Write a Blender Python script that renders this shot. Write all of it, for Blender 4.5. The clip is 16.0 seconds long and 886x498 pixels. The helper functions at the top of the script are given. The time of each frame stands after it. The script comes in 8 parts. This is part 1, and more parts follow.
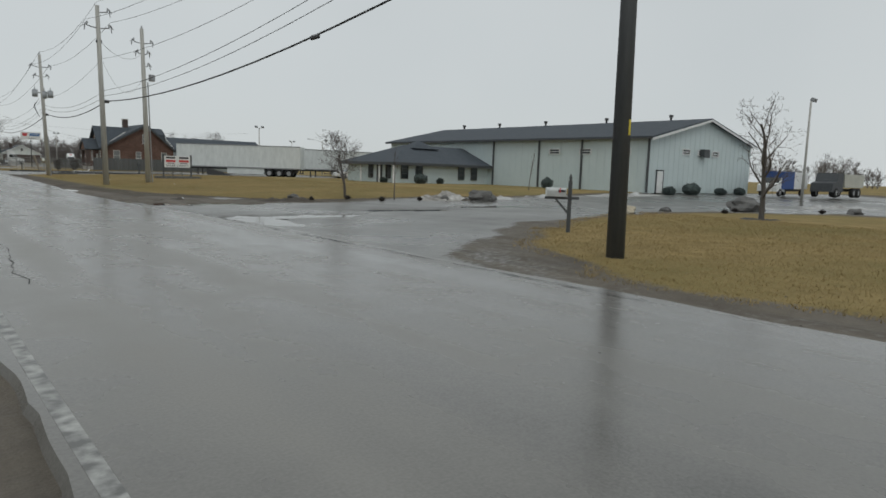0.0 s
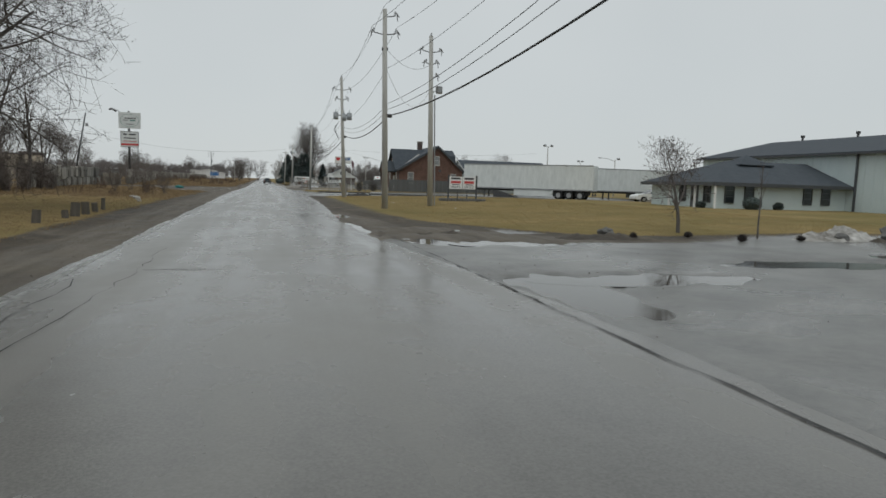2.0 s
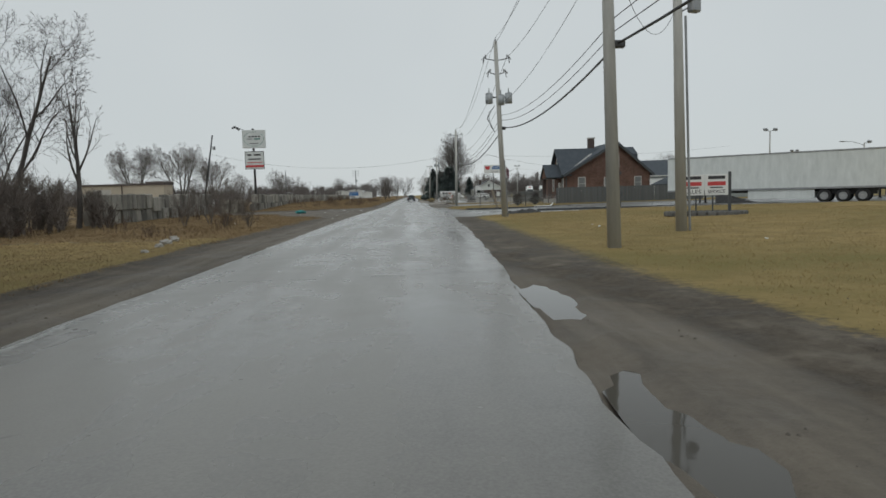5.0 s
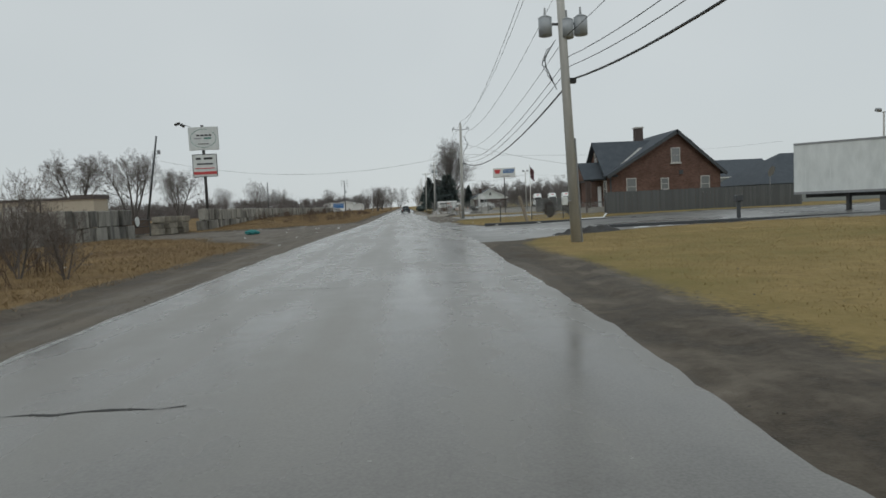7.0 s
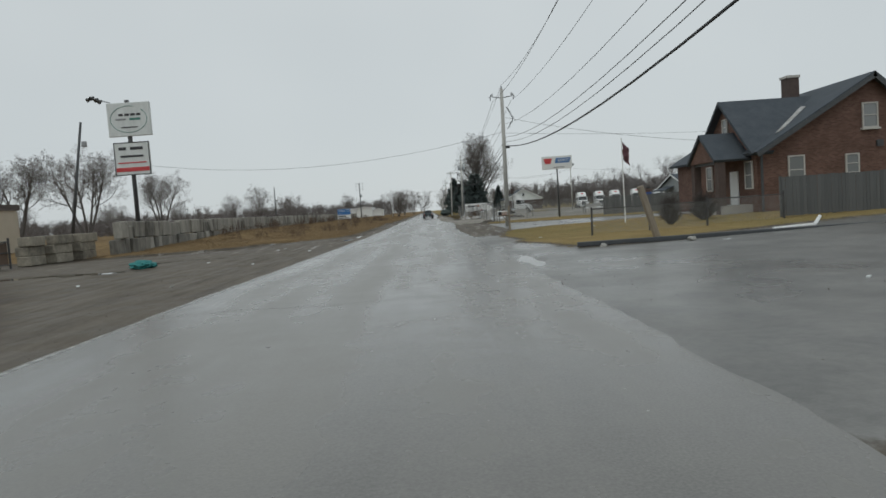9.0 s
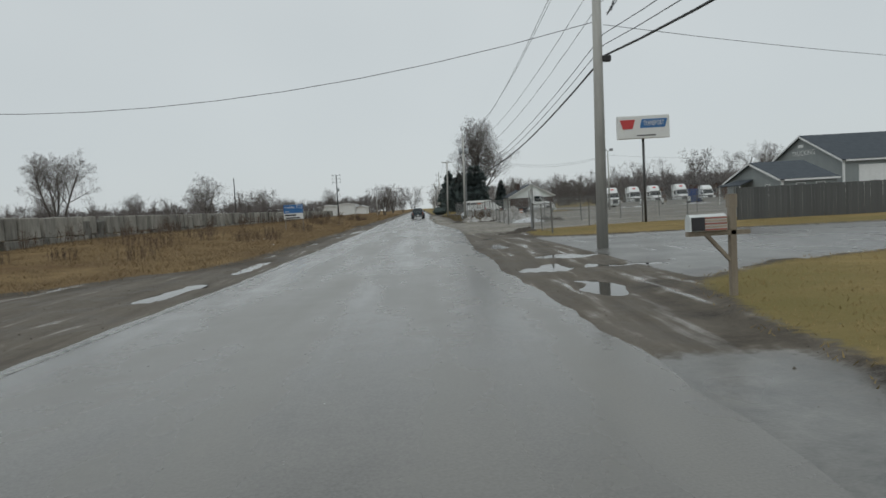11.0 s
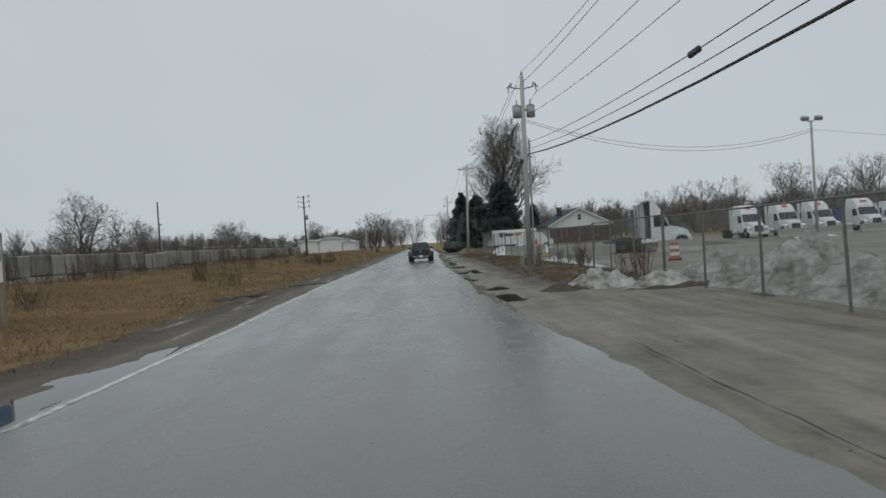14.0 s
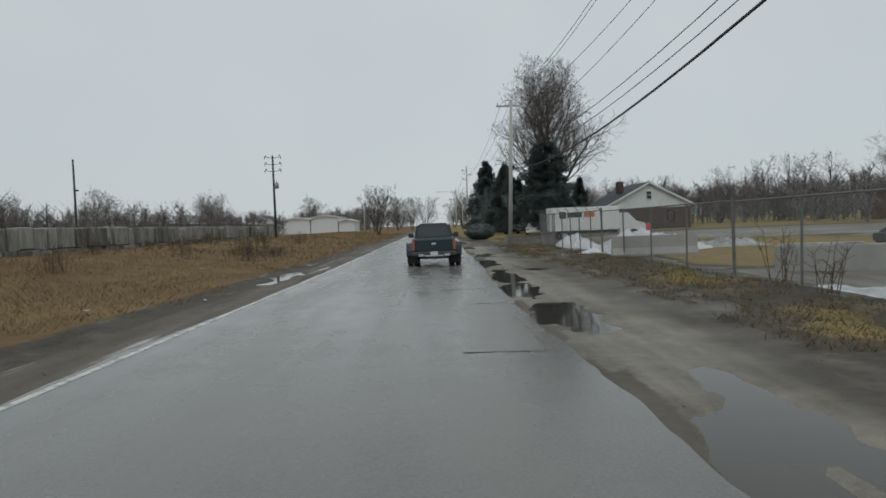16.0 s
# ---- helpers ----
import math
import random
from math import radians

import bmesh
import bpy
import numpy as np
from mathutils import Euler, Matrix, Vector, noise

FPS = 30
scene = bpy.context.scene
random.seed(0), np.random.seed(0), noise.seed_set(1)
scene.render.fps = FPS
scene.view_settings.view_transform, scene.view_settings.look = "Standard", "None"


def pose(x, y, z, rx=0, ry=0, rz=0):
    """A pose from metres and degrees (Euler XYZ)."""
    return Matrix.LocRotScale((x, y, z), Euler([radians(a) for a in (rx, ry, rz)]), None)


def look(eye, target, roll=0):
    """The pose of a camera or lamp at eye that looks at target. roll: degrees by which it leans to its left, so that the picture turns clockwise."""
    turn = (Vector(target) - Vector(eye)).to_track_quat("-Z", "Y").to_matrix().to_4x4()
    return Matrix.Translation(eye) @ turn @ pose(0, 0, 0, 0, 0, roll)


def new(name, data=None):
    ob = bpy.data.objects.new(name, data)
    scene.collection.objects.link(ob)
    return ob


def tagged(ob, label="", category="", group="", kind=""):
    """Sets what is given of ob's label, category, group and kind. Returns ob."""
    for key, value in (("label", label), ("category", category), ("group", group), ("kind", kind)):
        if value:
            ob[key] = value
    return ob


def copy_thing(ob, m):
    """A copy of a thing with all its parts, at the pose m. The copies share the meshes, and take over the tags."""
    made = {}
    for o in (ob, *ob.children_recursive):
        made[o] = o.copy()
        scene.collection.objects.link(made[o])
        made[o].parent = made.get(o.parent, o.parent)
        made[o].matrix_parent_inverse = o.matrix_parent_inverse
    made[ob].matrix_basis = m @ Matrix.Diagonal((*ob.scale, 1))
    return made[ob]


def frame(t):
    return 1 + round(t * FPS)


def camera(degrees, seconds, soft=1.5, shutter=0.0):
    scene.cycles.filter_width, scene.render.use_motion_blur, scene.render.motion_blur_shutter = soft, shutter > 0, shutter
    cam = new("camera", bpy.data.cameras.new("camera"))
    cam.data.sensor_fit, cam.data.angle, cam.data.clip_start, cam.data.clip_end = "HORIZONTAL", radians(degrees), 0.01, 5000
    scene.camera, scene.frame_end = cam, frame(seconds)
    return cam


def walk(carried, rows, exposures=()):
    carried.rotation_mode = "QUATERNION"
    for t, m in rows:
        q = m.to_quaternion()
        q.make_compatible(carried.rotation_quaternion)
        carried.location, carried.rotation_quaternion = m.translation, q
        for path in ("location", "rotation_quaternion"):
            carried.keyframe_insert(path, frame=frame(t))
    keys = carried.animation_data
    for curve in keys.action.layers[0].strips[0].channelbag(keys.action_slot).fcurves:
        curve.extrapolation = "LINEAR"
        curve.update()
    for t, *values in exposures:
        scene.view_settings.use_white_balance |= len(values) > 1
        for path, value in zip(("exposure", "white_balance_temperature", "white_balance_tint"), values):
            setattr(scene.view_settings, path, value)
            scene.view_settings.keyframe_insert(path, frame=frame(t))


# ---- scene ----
# camera: driven along the right-hand lane after swinging out of a side entrance
cam = camera(68.7, 16.0, soft=1.6)
ROWS = [  # seconds, x, y, z, heading (left positive), pitch, lean to the right
    (0.0, -5.58, 3.38, 1.61, -40.25, -6.80, -1.86),
    (0.5, -4.40, 5.54, 1.60, -32.91, -6.31, -3.41),
    (1.0, -3.29, 7.75, 1.60, -27.07, -5.88, -2.71),
    (1.5, -2.52, 10.10, 1.60, -20.72, -6.19, -1.96),
    (2.0, -1.91, 12.91, 1.60, -15.80, -5.74, -1.79),
    (2.5, -1.37, 15.96, 1.60, -11.95, -5.71, -0.95),
    (3.0, -1.04, 19.04, 1.60, -7.81, -5.00, -0.61),
    (3.5, -0.96, 22.23, 1.60, -5.94, -5.11, -1.37),
    (4.0, -0.67, 25.65, 1.60, -4.30, -4.91, 0.55),
    (6.5, -0.25, 47.89, 1.60, -1.89, -4.67, 1.43),
    (7.0, -0.31, 53.11, 1.60, -3.19, -3.90, 2.62),
    (7.5, -0.21, 58.63, 1.60, -1.94, -2.85, 2.53),
    (8.0, -0.09, 64.33, 1.60, -1.40, -2.90, 1.98),
    (8.5, 0.06, 69.91, 1.60, -0.92, -3.27, 3.94),
    (11.0, 0.31, 105.61, 1.60, -1.79, -3.67, 3.23),
    (11.5, 0.13, 113.60, 1.60, -2.75, -3.03, 2.40),
    (12.0, 0.04, 121.48, 1.60, -2.39, -2.88, 4.01),
    (12.5, 0.11, 129.08, 1.60, -3.15, -1.79, 0.57),
    (13.0, 0.16, 136.43, 1.60, -1.74, 0.23, 3.11),
    (13.5, 0.18, 144.04, 1.60, -1.59, -0.31, 2.80),
    (14.0, 0.07, 151.58, 1.59, -1.78, -0.62, 3.73),
    (14.5, 0.00, 159.21, 1.60, -0.58, -1.43, 1.39),
    (15.0, -0.02, 166.52, 1.60, -0.29, -0.91, 3.35),
    (15.5, -0.08, 173.65, 1.60, -0.41, -1.68, 2.39),
    (16.0, -0.10, 180.79, 1.60, -0.75, -2.13, 2.26),
]


def aimed(x, y, z, heading, pitch, lean):
    h, p = radians(heading), radians(pitch)
    way = Vector((-math.sin(h) * math.cos(p), math.cos(h) * math.cos(p), math.sin(p)))
    return look((x, y, z), Vector((x, y, z)) + way, -lean)


walk(cam, [(row[0], aimed(*row[1:])) for row in ROWS],
     exposures=[(0.0, 0.10, 6560, 7), (8.0, 0.12, 6480, 6), (12.4, 0.10, 6450, 6), (13.2, 0.03, 6420, 6), (14.3, -0.02, 6330, 6), (16.0, 0.04, 6380, 6)])

# ---- light: flat grey overcast, light drizzle ----
world = bpy.data.worlds.new("overcast")
scene.world = world
world.use_nodes = True
wn, wl = world.node_tree.nodes, world.node_tree.links
wn.clear()
w_out, w_bg = wn.new("ShaderNodeOutputWorld"), wn.new("ShaderNodeBackground")
w_sky = wn.new("ShaderNodeTexSky")
w_sky.sky_type, w_sky.sun_disc = "NISHITA", False
w_sky.sun_elevation, w_sky.sun_rotation = radians(38), radians(200)
w_co, w_noise, w_ramp = wn.new("ShaderNodeTexCoord"), wn.new("ShaderNodeTexNoise"), wn.new("ShaderNodeValToRGB")
w_noise.inputs["Scale"].default_value, w_noise.inputs["Detail"].default_value = 1.6, 3.0
w_ramp.color_ramp.elements[0].position, w_ramp.color_ramp.elements[1].position = 0.25, 0.8
w_ramp.color_ramp.elements[0].color = (0.50, 0.53, 0.555, 1)
w_ramp.color_ramp.elements[1].color = (0.59, 0.615, 0.635, 1)
w_dim, w_mix = wn.new("ShaderNodeVectorMath"), wn.new("ShaderNodeMix")
w_dim.operation, w_mix.data_type = "SCALE", "RGBA"
w_dim.inputs["Scale"].default_value = 0.08
w_mix.inputs["Factor"].default_value = 0.95
wl.new(w_co.outputs["Generated"], w_noise.inputs["Vector"])
wl.new(w_noise.outputs["Fac"], w_ramp.inputs["Fac"])
wl.new(w_sky.outputs["Color"], w_dim.inputs[0])
wl.new(w_dim.outputs["Vector"], w_mix.inputs["A"])
wl.new(w_ramp.outputs["Color"], w_mix.inputs["B"])
wl.new(w_mix.outputs["Result"], w_bg.inputs["Color"])
wl.new(w_bg.outputs["Background"], w_out.inputs["Surface"])
w_bg.inputs["Strength"].default_value = 1.0

sun = new("sun", bpy.data.lights.new("sun", "SUN"))
sun.data.energy, sun.data.angle, sun.data.color = 0.5, radians(25), (1.0, 0.98, 0.95)
sun.matrix_world = look((0, 0, 50), (20, 30, 0))


# ---- materials ----
def surf(name, a, b, scale=4.0, rough=0.7, metal=0.0, bump=0.15, grain=40.0, spread=0.12, stretch=(1, 1, 1), coat=0.0, rand=0.0, rough2=None, world=False):
    """Two colours mixed by a broad and a fine noise, with fine relief."""
    m = bpy.data.materials.new(name)
    m.use_nodes = True
    n, l = m.node_tree.nodes, m.node_tree.links
    p = n["Principled BSDF"]
    co, mp = n.new("ShaderNodeTexCoord"), n.new("ShaderNodeMapping")
    mp.inputs["Scale"].default_value = stretch
    if world:
        geo = n.new("ShaderNodeNewGeometry")
        l.new(geo.outputs["Position"], mp.inputs["Vector"])
    else:
        l.new(co.outputs["Object"], mp.inputs["Vector"])
    big, fine = n.new("ShaderNodeTexNoise"), n.new("ShaderNodeTexNoise")
    big.inputs["Scale"].default_value, big.inputs["Detail"].default_value, big.inputs["Roughness"].default_value = scale, 5.0, 0.65
    fine.inputs["Scale"].default_value, fine.inputs["Detail"].default_value = grain, 3.0
    for t in (big, fine):
        l.new(mp.outputs["Vector"], t.inputs["Vector"])
    s = n.new("ShaderNodeMath")
    s.operation = "MULTIPLY_ADD"
    l.new(fine.outputs["Fac"], s.inputs[0])
    s.inputs[1].default_value = 0.35
    l.new(big.outputs["Fac"], s.inputs[2])
    r = n.new("ShaderNodeMapRange")
    r.inputs["From Min"].default_value, r.inputs["From Max"].default_value = 0.68 - 2.2 * spread, 0.68 + 2.2 * spread
    last = s.outputs[0]
    if rand:
        oi, ad = n.new("ShaderNodeObjectInfo"), n.new("ShaderNodeMath")
        ad.operation = "MULTIPLY_ADD"
        l.new(oi.outputs["Random"], ad.inputs[0])
        ad.inputs[1].default_value = rand
        l.new(last, ad.inputs[2])
        off = n.new("ShaderNodeMath")
        off.operation = "SUBTRACT"
        l.new(ad.outputs[0], off.inputs[0])
        off.inputs[1].default_value = rand / 2
        last = off.outputs[0]
    l.new(last, r.inputs["Value"])
    mix = n.new("ShaderNodeMix")
    mix.data_type = "RGBA"
    mix.inputs["A"].default_value, mix.inputs["B"].default_value = (*a, 1), (*b, 1)
    l.new(r.outputs["Result"], mix.inputs["Factor"])
    l.new(mix.outputs["Result"], p.inputs["Base Color"])
    rr = n.new("ShaderNodeMapRange")
    lo, hi = (max(rough - 0.1, 0.02), min(rough + 0.1, 1)) if rough2 is None else (rough, rough2)
    rr.inputs["To Min"].default_value, rr.inputs["To Max"].default_value = lo, hi
    l.new(big.outputs["Fac"], rr.inputs["Value"])
    l.new(rr.outputs["Result"], p.inputs["Roughness"])
    p.inputs["Metallic"].default_value = metal
    p.inputs["Coat Weight"].default_value = coat
    if bump:
        bp = n.new("ShaderNodeBump")
        bp.inputs["Strength"].default_value, bp.inputs["Distance"].default_value = bump, 0.02
        l.new(s.outputs[0], bp.inputs["Height"])
        l.new(bp.outputs["Normal"], p.inputs["Normal"])
    return m


def clear_glass(name, tint, rough=0.03):
    m = bpy.data.materials.new(name)
    m.use_nodes = True
    p = m.node_tree.nodes["Principled BSDF"]
    p.inputs["Base Color"].default_value, p.inputs["Roughness"].default_value = (*tint, 1), rough
    p.inputs["Specular IOR Level"].default_value = 0.8
    return m


def still_water(name):
    m = bpy.data.materials.new(name)
    m.use_nodes = True
    n, l = m.node_tree.nodes, m.node_tree.links
    p = n["Principled BSDF"]
    p.inputs["Base Color"].default_value, p.inputs["Roughness"].default_value = (0.06, 0.055, 0.046, 1), 0.05
    p.inputs["IOR"].default_value = 1.33
    t, bp, co = n.new("ShaderNodeTexNoise"), n.new("ShaderNodeBump"), n.new("ShaderNodeTexCoord")
    t.inputs["Scale"].default_value = 6
    l.new(co.outputs["Object"], t.inputs["Vector"])
    bp.inputs["Strength"].default_value, bp.inputs["Distance"].default_value = 0.06, 0.01
    l.new(t.outputs["Fac"], bp.inputs["Height"])
    l.new(bp.outputs["Normal"], p.inputs["Normal"])
    return m


def brickwork(name):
    """Fired clay brick at true size with mortar joints, soot and uneven firing."""
    m = bpy.data.materials.new(name)
    m.use_nodes = True
    n, l = m.node_tree.nodes, m.node_tree.links
    p = n["Principled BSDF"]
    co, sep, run, vec = n.new("ShaderNodeTexCoord"), n.new("ShaderNodeSeparateXYZ"), n.new("ShaderNodeMath"), n.new("ShaderNodeCombineXYZ")
    l.new(co.outputs["Object"], sep.inputs[0])
    l.new(sep.outputs["X"], run.inputs[0])
    l.new(sep.outputs["Y"], run.inputs[1])
    l.new(run.outputs[0], vec.inputs["X"])
    l.new(sep.outputs["Z"], vec.inputs["Y"])
    bt = n.new("ShaderNodeTexBrick")
    for k, q in (("Scale", 1.0), ("Mortar Size", 0.006), ("Brick Width", 0.21), ("Row Height", 0.075), ("Bias", -0.1)):
        bt.inputs[k].default_value = q
    bt.inputs["Color1"].default_value, bt.inputs["Color2"].default_value, bt.inputs["Mortar"].default_value = (0.118, 0.062, 0.047, 1), (0.185, 0.105, 0.08, 1), (0.165, 0.115, 0.093, 1)
    l.new(vec.outputs[0], bt.inputs["Vector"])
    t, mix = n.new("ShaderNodeTexNoise"), n.new("ShaderNodeMix")
    t.inputs["Scale"].default_value, t.inputs["Detail"].default_value = 0.8, 6.0
    l.new(co.outputs["Object"], t.inputs["Vector"])
    mix.data_type, mix.blend_type = "RGBA", "MULTIPLY"
    mix.inputs["B"].default_value = (0.72, 0.70, 0.68, 1)
    r = n.new("ShaderNodeMapRange")
    r.inputs["From Min"].default_value, r.inputs["From Max"].default_value = 0.4, 0.65
    l.new(t.outputs["Fac"], r.inputs["Value"])
    l.new(r.outputs["Result"], mix.inputs["Factor"])
    l.new(bt.outputs["Color"], mix.inputs["A"])
    l.new(mix.outputs["Result"], p.inputs["Base Color"])
    p.inputs["Roughness"].default_value = 0.88
    bp = n.new("ShaderNodeBump")
    bp.inputs["Strength"].default_value, bp.inputs["Distance"].default_value, bp.invert = 0.5, 0.008, True
    l.new(bt.outputs["Fac"], bp.inputs["Height"])
    l.new(bp.outputs["Normal"], p.inputs["Normal"])
    return m


